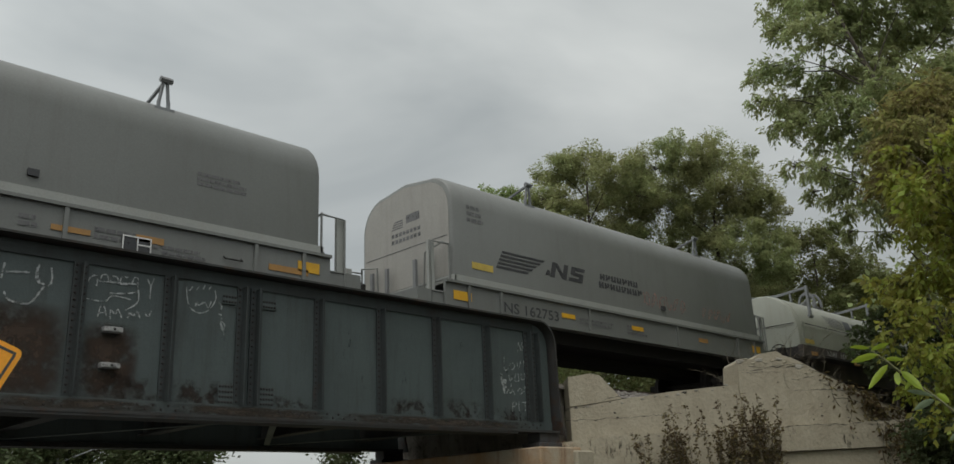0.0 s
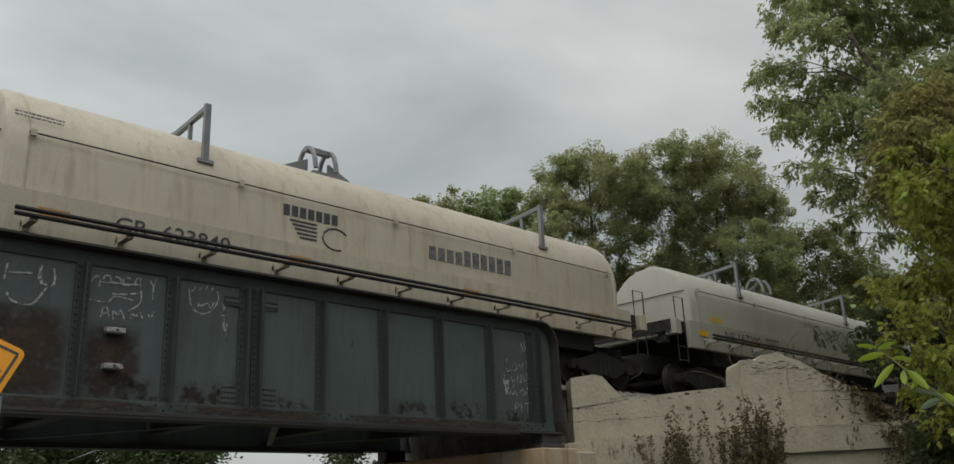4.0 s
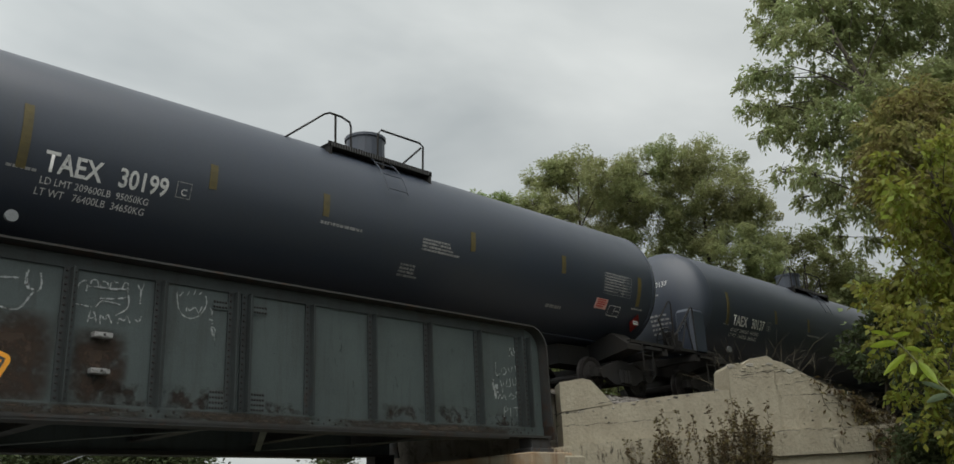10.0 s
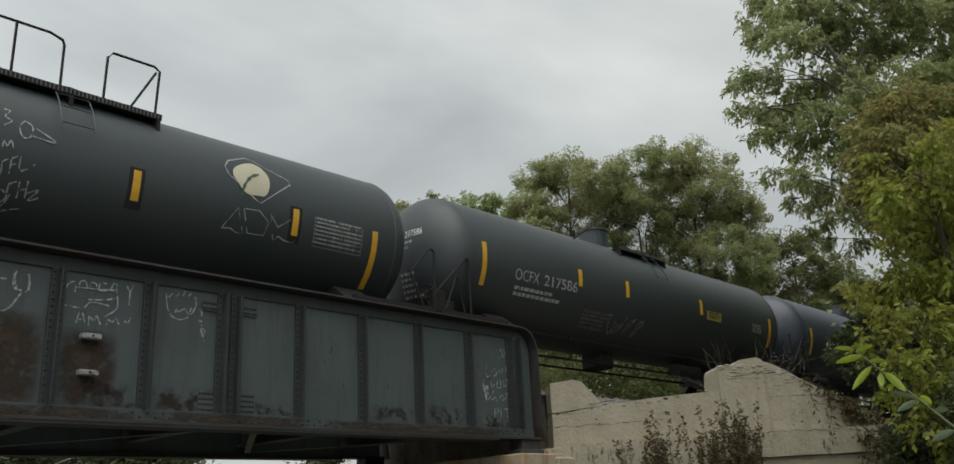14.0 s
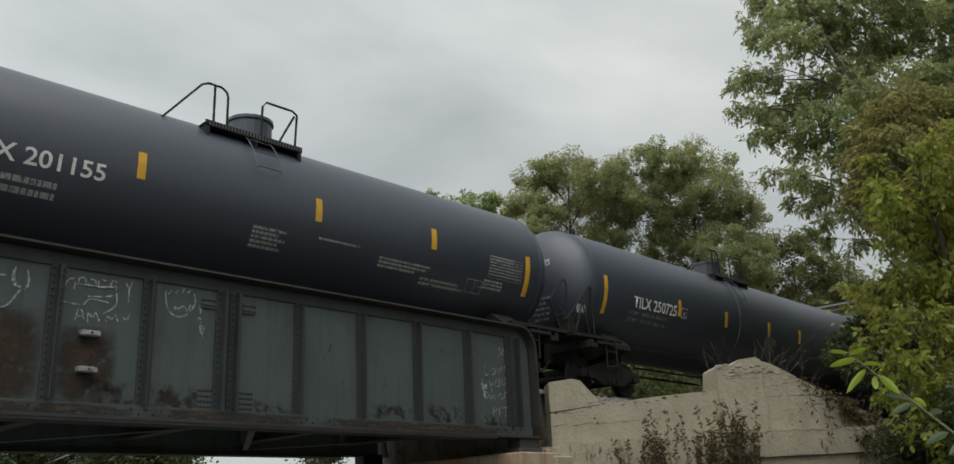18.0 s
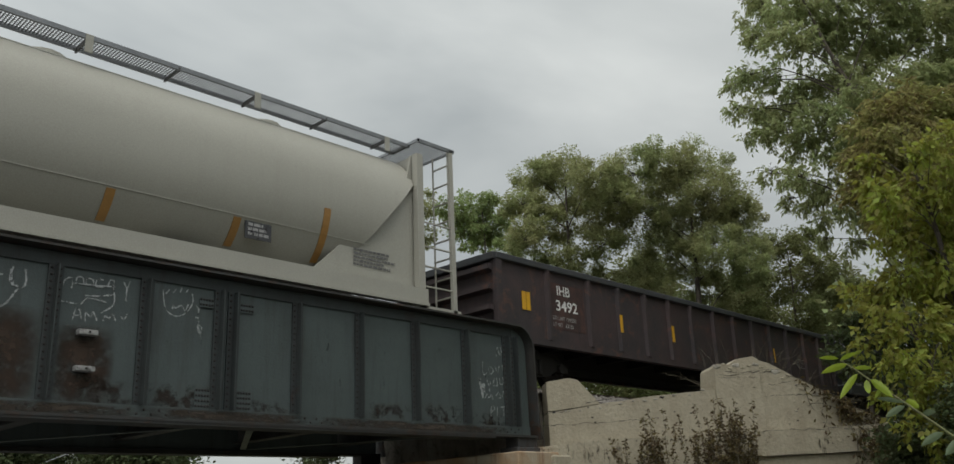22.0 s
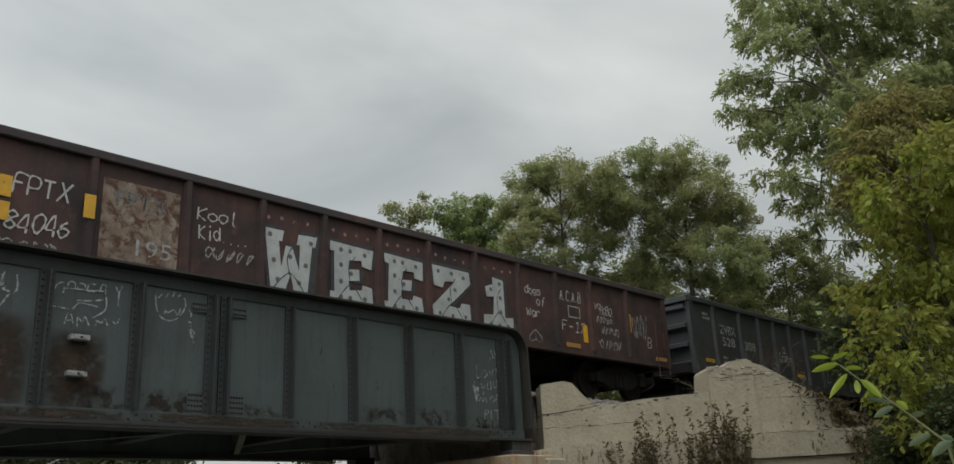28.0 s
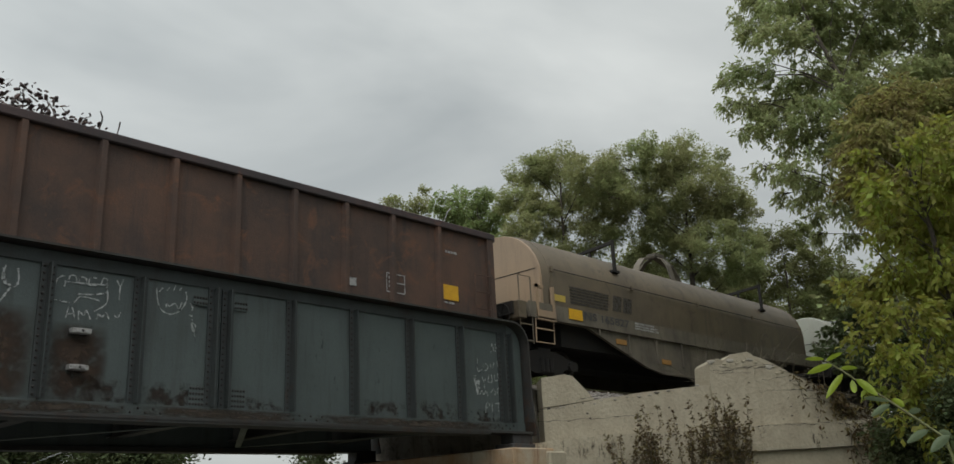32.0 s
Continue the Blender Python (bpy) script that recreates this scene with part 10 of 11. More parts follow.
patch("reflector", 1.52, 1.64, 1.05, 1.8, y - 0.085, M_PALE_YELLOW, car, "faded yellow stripe")
stroke("spray_tag", [smooth_line(q) for q in [[(0.96, 2.2), (1.1, 2.24), (1.13, 2.19), (0.97, 2.07)], [(0.6, 2.0), (0.76, 1.93), (0.72, 1.84)], [(0.64, 1.97), (0.85, 2.05)], [(0.78, 1.87), (0.88, 2.01), (0.9, 1.88), (1.0, 1.97)], [(0.72, 1.75), (0.87, 1.81), (0.91, 1.69), (0.8, 1.6), (0.72, 1.65), (0.75, 1.75)], [(0.96, 1.83), (0.95, 1.73)], [(1.1, 1.81), (1.15, 1.89), (1.24, 1.83), (1.27, 1.69), (1.2, 1.53), (1.09, 1.5), (1.03, 1.59), (1.07, 1.72), (1.24, 1.77)], [(1.15, 1.45), (1.28, 1.37)], [(1.28, 1.47), (1.16, 1.35)], [(1.22, 1.48), (1.2, 1.21)]]], 0.034, y, M_PAINTED, car, label="scrawled white cyclist tag")
stroke("spray_text", [smooth_line(q, 4) for q in [[(2.0, 2.19), (1.77, 2.12), (1.78, 2.08), (1.93, 2.1), (1.89, 2.05), (1.74, 2.04)], [(2.07, 2.2), (2.07, 2.05)], [(2.27, 2.22), (2.17, 2.21), (2.14, 2.15), (2.27, 2.15), (2.29, 2.24), (2.26, 2.07)], [(2.4, 2.26), (2.38, 2.15)], [(2.37, 2.1), (2.39, 2.08)], [(1.76, 1.89), (1.81, 1.75), (1.88, 1.87), (1.92, 1.75), (2.0, 1.95)], [(2.04, 1.91), (2.04, 1.79)], [(2.08, 1.78), (2.11, 1.93), (2.18, 1.81), (2.2, 1.97)], [(2.25, 1.95), (2.26, 1.81), (2.33, 1.88), (2.25, 1.95)], [(2.44, 1.93), (2.36, 1.9), (2.42, 1.86), (2.35, 1.81)], [(2.51, 1.92), (2.47, 1.85), (2.54, 1.85), (2.55, 1.92), (2.5, 1.92)], [(2.59, 1.84), (2.58, 1.95), (2.65, 1.94), (2.59, 1.9), (2.65, 1.84)], [(1.89, 1.69), (1.77, 1.67), (1.77, 1.57), (1.89, 1.59)], [(1.91, 1.56), (1.99, 1.73), (2.05, 1.58)], [(1.94, 1.62), (2.04, 1.64)], [(2.07, 1.58), (2.11, 1.73), (2.18, 1.6), (2.22, 1.74)], [(2.23, 1.61), (2.3, 1.74), (2.34, 1.61)], [(2.38, 1.71), (2.38, 1.59), (2.45, 1.65), (2.39, 1.72)], [(2.42, 1.5), (2.47, 1.65), (2.52, 1.5)], [(1.95, 1.52), (2.1, 1.55), (2.26, 1.46)]]], 0.022, y, M_PAINTED, car, label="white hand-sprayed words")
BUBBLE = ((11.79, 1.96), (12.08, 2.13), (12.31, 2.15), (12.44, 2.27), (12.62, 2.23), (12.8, 2.16), (13.18, 2.26), (13.51, 2.26), (13.8, 2.16), (13.96, 1.96), (13.86, 1.81), (14.09, 1.8), (14.15, 1.6), (14.0, 1.33), (13.66, 1.13), (13.27, 1.13), (12.96, 1.09), (12.66, 1.15), (12.48, 1.17), (12.3, 1.1), (12.07, 1.12), (11.9, 1.32), (11.76, 1.67))
part("graffiti", prism_y(bmesh.new(), [(x + 0.02, z - 0.04) for x, z in BUBBLE], y - 0.09, y - 0.087), M_BUFF, car, "dull buff bubble graffiti")
stroke("graffiti_outline", [smooth_line(list(BUBBLE) + [BUBBLE[0]])], 0.06, y - 0.088, M_WHITE_DULL, car, label="white outline of the bubble graffiti")
for line in ([(12.37, 2.16), (12.46, 1.88), (12.42, 1.54), (12.3, 1.12)],
             [(12.62, 2.2), (12.85, 2.0), (12.82, 1.7), (12.6, 1.33), (12.45, 1.14)],
             [(12.86, 2.15), (13.11, 1.94), (13.16, 1.51), (12.96, 1.12)],
             [(13.31, 2.23), (13.43, 2.0), (13.36, 1.68), (13.23, 1.62)],
             [(13.6, 2.13), (13.63, 1.88), (13.49, 1.7)],
             [(12.02, 1.81), (12.01, 1.62), (12.16, 1.62), (12.16, 1.79)],
             [(12.22, 1.84), (12.22, 1.53)],
             [(12.61, 1.86), (12.57, 1.47)]):
    stroke("graffiti_line", [smooth_line(line)], 0.05, y - 0.087, M_INK, car)
for line in ([(8.68, 1.57), (8.72, 1.25), (8.89, 1.06)],
             [(9.15, 1.99), (9.27, 1.81), (9.29, 1.39), (9.19, 1.09)],
             [(9.54, 1.99), (9.57, 1.46)],
             [(9.81, 2.09), (9.69, 1.67), (9.68, 1.17)],
             [(9.89, 1.93), (10.06, 1.98), (10.14, 1.75), (10.12, 1.55), (10.22, 1.38), (10.28, 1.11)],
             [(10.35, 2.04), (10.41, 1.85), (10.41, 1.63)],
             [(10.5, 2.02), (10.65, 2.05), (10.76, 1.87), (10.69, 1.72), (10.48, 1.64)],
             [(10.81, 2.01), (11.02, 2.05), (11.12, 1.89), (11.1, 1.68), (10.89, 1.58), (11.13, 1.57), (11.21, 1.36), (11.16, 1.15), (10.67, 1.08)],
             [(11.18, 1.62), (11.37, 1.84), (11.56, 1.85)],
             [(11.37, 1.65), (11.54, 1.48)],
             [(14.03, 1.89), (14.18, 2.09), (14.42, 2.11), (14.48, 1.91), (14.27, 1.82), (14.03, 1.89)],
             [(14.53, 2.05), (14.96, 2.06), (15.38, 2.1)],
             [(14.74, 1.95), (14.87, 1.7), (15.07, 2.0), (15.16, 1.69), (15.3, 1.55)],
             [(14.79, 1.67), (15.0, 1.46), (15.27, 1.71)],
             [(14.86, 1.54), (14.58, 1.2)],
             [(15.0, 1.46), (15.12, 1.16)]):
    stroke("graffiti_line", [smooth_line(line)], 0.04, y - 0.084, M_WHITE_DULL, car)
patch("reflector", 14.42, 14.52, 1.0, 1.85, y, M_PALE_YELLOW, car)
patch("notice_panel", 13.5, 13.93, 1.39, 1.66, y - 0.098, M_INK, car, "small black framed notice")
frame_box(car, 13.5, 13.93, 1.39, 1.66, None, M_WHITE_DULL, 2, y - 0.106, t=0.025)
stroke("end_wire", [smooth_line(q) for q in [[(-0.93, 2.49), (-0.71, 2.47), (-0.33, 2.41), (0.07, 2.3), (0.44, 2.18), (0.65, 2.16), (0.8, 2.21), (0.92, 2.31), (1.08, 2.39), (1.3, 2.45)]]], 0.04, y - 0.1, M_WHITE_DULL, car, label="pale loose strap")
scrap_heap(car, 6, 15, 2.5, 102, 90, height=0.35, wires=2)

car = gondola(274.85, 16.25, 2.88, M_GON_BLACK, "weathered black gondola car with white lettering and thin graffiti", [1.5, 2.7, 3.9, 5.0, 6.1, 7.2, 8.3, 9.4, 10.5, 11.6, 12.7, 13.8, 14.9])
for tx, a, b, z in (("ZV", 4.2, 4.6, 1.98), ("BX", 4.9, 5.3, 1.98), ("97", 4.2, 4.65, 1.55), ("017", 4.9, 5.4, 1.55)):
    letters("number", tx, a, b, z, z + 0.26, y, M_WHITE, car, 0.012, "white reporting number")
stroke("graffiti", scribble(0.3, 1.8, 1.65, 2.1, 4, 86, 12) + scribble(2.0, 2.9, 1.1, 1.9, 2, 87, 14) + scribble(3.2, 3.8, 1.0, 1.8, 3, 88, 12) + scribble(5.6, 7.8, 1.0, 2.1, 3, 89, 14), 0.05, y, M_CHALK, car, label="thin white graffiti outline")
patch("reflector", 0.2, 0.72, 1.0, 1.16, y, M_YELLOW, car, "yellow reflective panel")
patch("reflector", 3.4, 3.8, 0.92, 1.04, y, M_PALE_YELLOW, car)
patch("reflector", 14.9, 15.4, 0.98, 1.14, y, M_YELLOW, car, "yellow reflective panel")
bars("stencil_text", 1, 0.85, 1.4, 1.1, 1.2, M_WHITE_DULL, car, y, seed=90)
frame_box(car, 12.85, 13.7, 1.4, 1.75, None, M_WHITE_DULL, 2, y, t=0.02)
bars("stencil_text", 2, 11.6, 12.3, 1.6, 1.85, M_WHITE_DULL, car, y, seed=91)
bars("stencil_text", 2, 14.3, 14.6, 1.1, 1.25, M_WHITE_DULL, car, y, seed=92)
scrap_heap(car, 9, 16, 2.4, 103, 60, height=0.45)

car = gondola(292.32, 16.5, 2.72, M_GON_RED, "rust-red gondola car with large silver graffiti letters and white scrawls", [1.59, 3.06, 4.4, 5.66, 6.9, 8.15, 9.46, 10.78, 12.05, 13.33, 14.82], cap_mat=M_GON_MAROON)
by_hand("number", "FPTX", 0.54, 1.32, 1.84, 2.12, y, M_PAINTED, car, "hand-painted white reporting mark", 0.03, 1)
by_hand("number", "84046", 0.48, 1.36, 1.3, 1.6, y, M_PAINTED, car, "hand-painted white car number", 0.032, 2)
for x, z0, z1 in ((0.45, 1.75, 2.05), (0.45, 1.42, 1.68), (1.55, 1.65, 2.0), (13.1, 1.1, 1.5)):
    patch("reflector", x - 0.08, x + 0.08, z0, z1, y - (0.085 if x == 1.55 else 0), M_YELLOW, car, "yellow reflective stripe")
patch("worn_panel", 1.75, 2.95, 1.05, 2.35, y, M_WORN, car, "worn buff paint panel with faded lettering", lift=0.004)
DOTS = {"W": ((0.12, 0.9), (0.2, 0.5), (0.28, 0.2), (0.5, 0.6), (0.68, 0.2), (0.8, 0.5), (0.9, 0.88)), "E": ((0.27, 0.1), (0.27, 0.36), (0.27, 0.64), (0.27, 0.9), (0.48, 0.9), (0.82, 0.88), (0.5, 0.52), (0.82, 0.12), (0.48, 0.1)),
        "Z": ((0.14, 0.9), (0.5, 0.9), (0.82, 0.86), (0.58, 0.6), (0.4, 0.4), (0.16, 0.12), (0.5, 0.1), (0.85, 0.12)), "1": ((0.55, 0.9), (0.25, 0.76), (0.56, 0.62), (0.56, 0.34), (0.2, 0.08), (0.8, 0.08), (0.5, 0.08))}
SLAB = {"E": ((0, 0), (1, 0), (1, 0.34), (0.78, 0.34), (0.74, 0.25), (0.46, 0.25), (0.46, 0.41), (0.72, 0.41), (0.72, 0.6), (0.46, 0.6), (0.46, 0.76), (0.74, 0.76), (0.78, 0.66), (1, 0.66), (1, 1), (0, 1), (0, 0.84), (0.1, 0.84), (0.1, 0.16), (0, 0.16)),
        "W": ((0, 1), (0.36, 1), (0.36, 0.82), (0.3, 0.82), (0.33, 0.4), (0.44, 0.78), (0.56, 0.78), (0.67, 0.4), (0.7, 0.82), (0.64, 0.82), (0.64, 1), (1, 1), (1, 0.82), (0.94, 0.82), (0.84, 0), (0.6, 0), (0.5, 0.34), (0.4, 0), (0.16, 0), (0.06, 0.82), (0, 0.82)),
        "Z": ((0, 1), (1, 1), (1, 0.78), (0.44, 0.27), (0.72, 0.27), (0.78, 0.38), (1, 0.38), (1, 0), (0, 0), (0, 0.24), (0.56, 0.74), (0.28, 0.74), (0.22, 0.62), (0, 0.62)),
        "1": ((0.35, 1), (0.72, 1), (0.72, 0.26), (1, 0.26), (1, 0), (0, 0), (0, 0.26), (0.32, 0.26), (0.32, 0.62), (0.08, 0.62), (0.08, 0.82), (0.35, 0.86))}
for i, (ch, a, b) in enumerate((("W", 4.44, 5.5), ("E", 5.78, 6.75), ("E", 7.03, 8.0), ("Z", 8.28, 9.3), ("1", 9.7, 10.6))):
    part("graffiti_outline", prism_y(bmesh.new(), [(a + (0.5 + (u - 0.5) * 1.22) * (b - a) + 0.04, 1.06 + (0.5 + (v - 0.5) * 1.16) * 1.08 - 0.02) for u, v in SLAB[ch]], y - 0.005, y - 0.002), M_INK, car, "black graffiti shadow")
    part("graffiti", prism_y(bmesh.new(), [(a + u * (b - a) + 0.03 * math.sin(7 * v + i), 1.06 + v * 1.08 + 0.02 * math.sin(9 * u + i)) for u, v in SLAB[ch]], y - 0.012, y - 0.009), M_SILVER, car, "large silver block graffiti letter with black dots")
    for u, v in DOTS[ch]:
        part("graffiti_dot", disc(a + u * (b - a), 1.06 + v * 1.08, 0.045, y - 0.0155), M_INK_FADED, car)
    stroke("graffiti_line", [smooth_line([(a + 0.2 * (b - a), 1.12), (a + 0.4 * (b - a), 1.36), (a + 0.55 * (b - a), 1.4), (a + 0.8 * (b - a), 1.1)]), smooth_line([(a + 0.5 * (b - a), 1.38), (a + 0.45 * (b - a), 1.7), (a + 0.6 * (b - a), 1.95)])], 0.022, y - 0.01, M_INK, car)
    for k in range(4):
        part("graffiti_star", disc(a + 0.1 + 0.26 * k, 2.33 + 0.03 * ((k + i) % 2), 0.05, y - 0.004, 5), M_PINK, car)
for tx, a, b, z0, z1 in (("dogs", 11.03, 11.57, 1.97, 2.17), ("of", 11.41, 11.68, 1.75, 1.95), ("war", 11.05, 11.51, 1.48, 1.7), ("A.C.A.B.", 12.23, 13.12, 2.0, 2.24), ("F-12", 12.25, 13.16, 1.3, 1.54), ("yo", 13.51, 13.8, 1.96, 2.15), ("HOBO.", 13.74, 14.33, 1.84, 2.05), ("B", 15.66, 15.86, 1.24, 1.5)):
    by_hand("spray_text", tx, a, b, z0, z1, y, M_PAINTED, car, "white sprayed word", 0.024, int(a * 10))
frame_box(car, 12.5, 12.95, 1.62, 1.9, None, M_WHITE_DULL, 1, y, t=0.03)
by_hand("spray_text", "Kool", 3.25, 3.98, 2.02, 2.25, y, M_PAINTED, car, "white sprayed word", 0.026, 3)
by_hand("spray_text", "Kid....", 3.3, 4.2, 1.72, 1.95, y, M_PAINTED, car, "white sprayed word", 0.026, 4)
for q in ((13.56, 14.2, 1.62, 1.8, 5, 121), (13.74, 14.44, 1.36, 1.56, 5, 122), (3.4, 4.3, 1.4, 1.62, 5, 93), (15.02, 15.7, 1.4, 2.05, 4, 99), (13.6, 14.5, 1.0, 1.25, 5, 98), (0.2, 1.3, 1.05, 1.2, 5, 97)):
    stroke("spray_tag", scribble(*q), 0.024, y, M_WHITE_DULL, car, label="white scrawled word")
letters("faded_mark", "FPTX", 1.95, 2.75, 1.95, 2.2, y - 0.006, M_INK_FADED, car, 0.01, "nearly worn-off lettering")
letters("faded_numeral", "195", 2.3, 2.85, 1.25, 1.5, y - 0.006, M_WHITE_DULL, car, 0.0, "nearly worn-off numerals")
for x in (9.5, 12.12, 14.95):
    patch("reflector", x - 0.05, x + 0.05, 1.55, 2.0, y - 0.0, M_YELLOW, car, "yellow reflective stripe")
stroke("spray_tag", [[(11.3, 1.2), (11.5, 1.05), (11.5, 0.9), (11.3, 0.98), (11.3, 1.2), (11.1, 1.05), (11.1, 0.92), (11.3, 0.98)]], 0.02, y, M_WHITE_DULL, car)
for x in (12.3, 15.9):
    patch("reflector", x, x + 0.5, 0.92, 1.02, y - 0.05, M_ORANGE_FADED, car)
scrap_heap(car, 2, 15, 2.2, 104, 60, height=0.3, wires=6)

car = gondola(310.18, 16.45, 2.9, M_GON_BLACK, "black gondola car with white lettering, rust-brown tags and yellow panels", [1.25, 2.75, 3.93, 4.93, 6.0, 7.11, 8.2, 9.3, 10.4, 11.5, 12.6, 13.7, 14.9])
for tx, a, b, z in (("ZVBX", 1.6, 2.5, 2.02), ("528", 1.68, 2.4, 1.68), ("308", 2.98, 3.62, 1.68)):
    letters("number", tx, a, b, z, z + 0.26, y, M_WHITE_DULL, car, 0.01, "white reporting number")
for a, b, z, s in ((0.7, 1.1, 2.45, 1), (0.7, 1.1, 2.33, 2), (1.6, 1.95, 1.3, 3), (2.3, 2.65, 1.3, 4), (1.6, 1.95, 1.17, 5), (2.3, 2.65, 1.17, 6)):
    bars("stencil_text", 1, a, b, z, z + 0.08, M_WHITE_DULL, car, y, seed=s, fill=0.9)
for x in (0.62, 3.0, 6.26, 9.38, 12.6):
    patch("reflector", x, x + 0.47, 1.14, 1.24, y, M_YELLOW, car, "yellow reflective panel")
patch("reflector", 14.95, 15.4, 1.0, 1.16, y, M_YELLOW, car, "yellow reflective panel")
stroke("spray_tag", [smooth_line(q) for q in [[(4.13, 1.9), (4.24, 1.96), (4.39, 1.97), (4.46, 1.88), (4.43, 1.75), (4.3, 1.69), (4.18, 1.69)], [(4.18, 1.69), (4.17, 1.57), (4.14, 1.46)], [(4.23, 1.68), (4.28, 1.57)], [(4.34, 1.67), (4.33, 1.48)], [(4.45, 1.96), (4.53, 1.92), (4.53, 1.73)], [(4.54, 1.98), (4.58, 1.84), (4.56, 1.71), (4.64, 1.75), (4.66, 1.95)], [(4.72, 1.96), (4.7, 1.77)], [(4.78, 1.95), (4.84, 1.82)], [(4.44, 1.65), (4.48, 1.41)]]], 0.04, y, M_TAG_BROWN, car, label="rust-brown spray tag")
stroke("spray_tag", [smooth_line(q) for q in [[(4.08, 1.06), (4.05, 1.25), (4.14, 1.3), (4.24, 1.22), (4.2, 1.12), (4.1, 1.16)], [(4.31, 1.08), (4.31, 1.19), (4.39, 1.21), (4.42, 1.12)], [(4.46, 1.08), (4.46, 1.19), (4.56, 1.2), (4.56, 1.09)], [(4.62, 1.11), (4.61, 1.21), (4.68, 1.29), (4.78, 1.27), (4.77, 1.12)], [(4.69, 1.41), (4.77, 1.45), (4.85, 1.37), (4.84, 1.3)]]], 0.035, y, M_CHALK, car, label="chalky spray tag")
stroke("spray_tag", [smooth_line(q) for q in [[(5.14, 1.76), (5.24, 1.81)], [(5.17, 1.8), (5.17, 1.55), (5.24, 1.54)], [(5.32, 1.54), (5.33, 1.73), (5.39, 1.7)], [(5.44, 1.71), (5.52, 1.74), (5.54, 1.64), (5.46, 1.56), (5.41, 1.55)], [(5.53, 1.71), (5.53, 1.51)], [(5.6, 1.53), (5.61, 1.72), (5.68, 1.65), (5.71, 1.77), (5.7, 1.55)], [(5.77, 1.54), (5.8, 1.72), (5.87, 1.64)], [(5.9, 1.56), (5.91, 1.7), (5.99, 1.7), (5.97, 1.57), (6.06, 1.53)], [(5.4, 1.85), (5.46, 1.98), (5.56, 2.01), (5.6, 1.94), (5.53, 1.85), (5.43, 1.82), (5.62, 1.83)]]], 0.028, y, M_PAINTED, car, label="pale yellowish hand-drawn tag")
stroke("spray_tag", [smooth_line(q) for q in [[(6.26, 1.63), (6.35, 1.72), (6.33, 1.56), (6.27, 1.48)], [(6.38, 1.54), (6.4, 1.7), (6.49, 1.63), (6.53, 1.75)], [(6.54, 1.55), (6.58, 1.69), (6.66, 1.59), (6.7, 1.72), (6.77, 1.68)], [(6.2, 1.38), (6.31, 1.44), (6.5, 1.45), (6.73, 1.54)], [(6.39, 1.28), (6.41, 1.39), (6.51, 1.34)], [(6.55, 1.33), (6.62, 1.43), (6.72, 1.35)], [(6.22, 1.53), (6.5, 1.54), (6.8, 1.62)]]], 0.03, y, M_TAG_BROWN, car, label="rust-brown spray tag")
stroke("spray_tag", [smooth_line(q) for q in [[(6.32, 1.37), (6.35, 1.27)], [(6.46, 1.26), (6.53, 1.34), (6.63, 1.29)], [(6.7, 1.33), (6.78, 1.31), (6.73, 1.2), (6.82, 1.19)], [(6.38, 1.07), (6.52, 1.11), (6.57, 1.05)], [(6.73, 1.07), (6.73, 1.14), (6.83, 1.15), (6.83, 1.07)]]], 0.024, y, M_PAINTED, car, label="pale spray tag")
stroke("spray_tag", [smooth_line(q) for q in [[(8.43, 1.8), (8.52, 1.86), (8.55, 1.74), (8.46, 1.66)], [(8.58, 1.75), (8.69, 1.85), (8.78, 1.71)], [(8.49, 1.56), (8.61, 1.65), (8.81, 1.61)], [(8.41, 1.42), (8.55, 1.47), (8.64, 1.68), (8.58, 1.33)], [(8.7, 1.55), (8.79, 1.36)], [(8.87, 1.57), (8.96, 1.34)], [(8.46, 1.73), (8.64, 1.49)]]], 0.03, y, M_TAG_BROWN, car, label="rust-brown spray tag")
stroke("spray_tag", [smooth_line(q) for q in [[(8.64, 1.41), (8.55, 1.25), (8.5, 1.15), (8.64, 1.13), (8.79, 1.17), (8.79, 1.26), (8.71, 1.4)], [(8.75, 1.88), (8.8, 1.79)]]], 0.026, y, M_PAINTED, car, label="pale spray tag")
letters("stencil_words", "INSIDE", 15.0, 15.4, 2.42, 2.5, y, M_WHITE_DULL, car)
letters("stencil_words", "HEIGHT", 15.0, 15.4, 2.28, 2.36, y, M_WHITE_DULL, car)
letters("stencil_words", "5 - 6", 14.85, 15.15, 2.14, 2.22, y, M_WHITE_DULL, car)
scrap_heap(car, 5, 15.5, 2.4, 105, 80, height=0.3, wires=2)
part("bent_wire", tubes([[(6.44, -0.97, 2.55), (6.48, -0.97, 3.11), (6.45, -0.97, 3.24), (6.36, -0.97, 3.3)], [(6.0, -0.97, 2.55), (6.02, -0.97, 3.15), (6.05, -0.97, 3.24)], [(4.35, -0.97, 2.5), (4.38, -0.97, 3.2)]], 0.012, 5), M_SCRAP, car, "bent wires standing up out of the load")

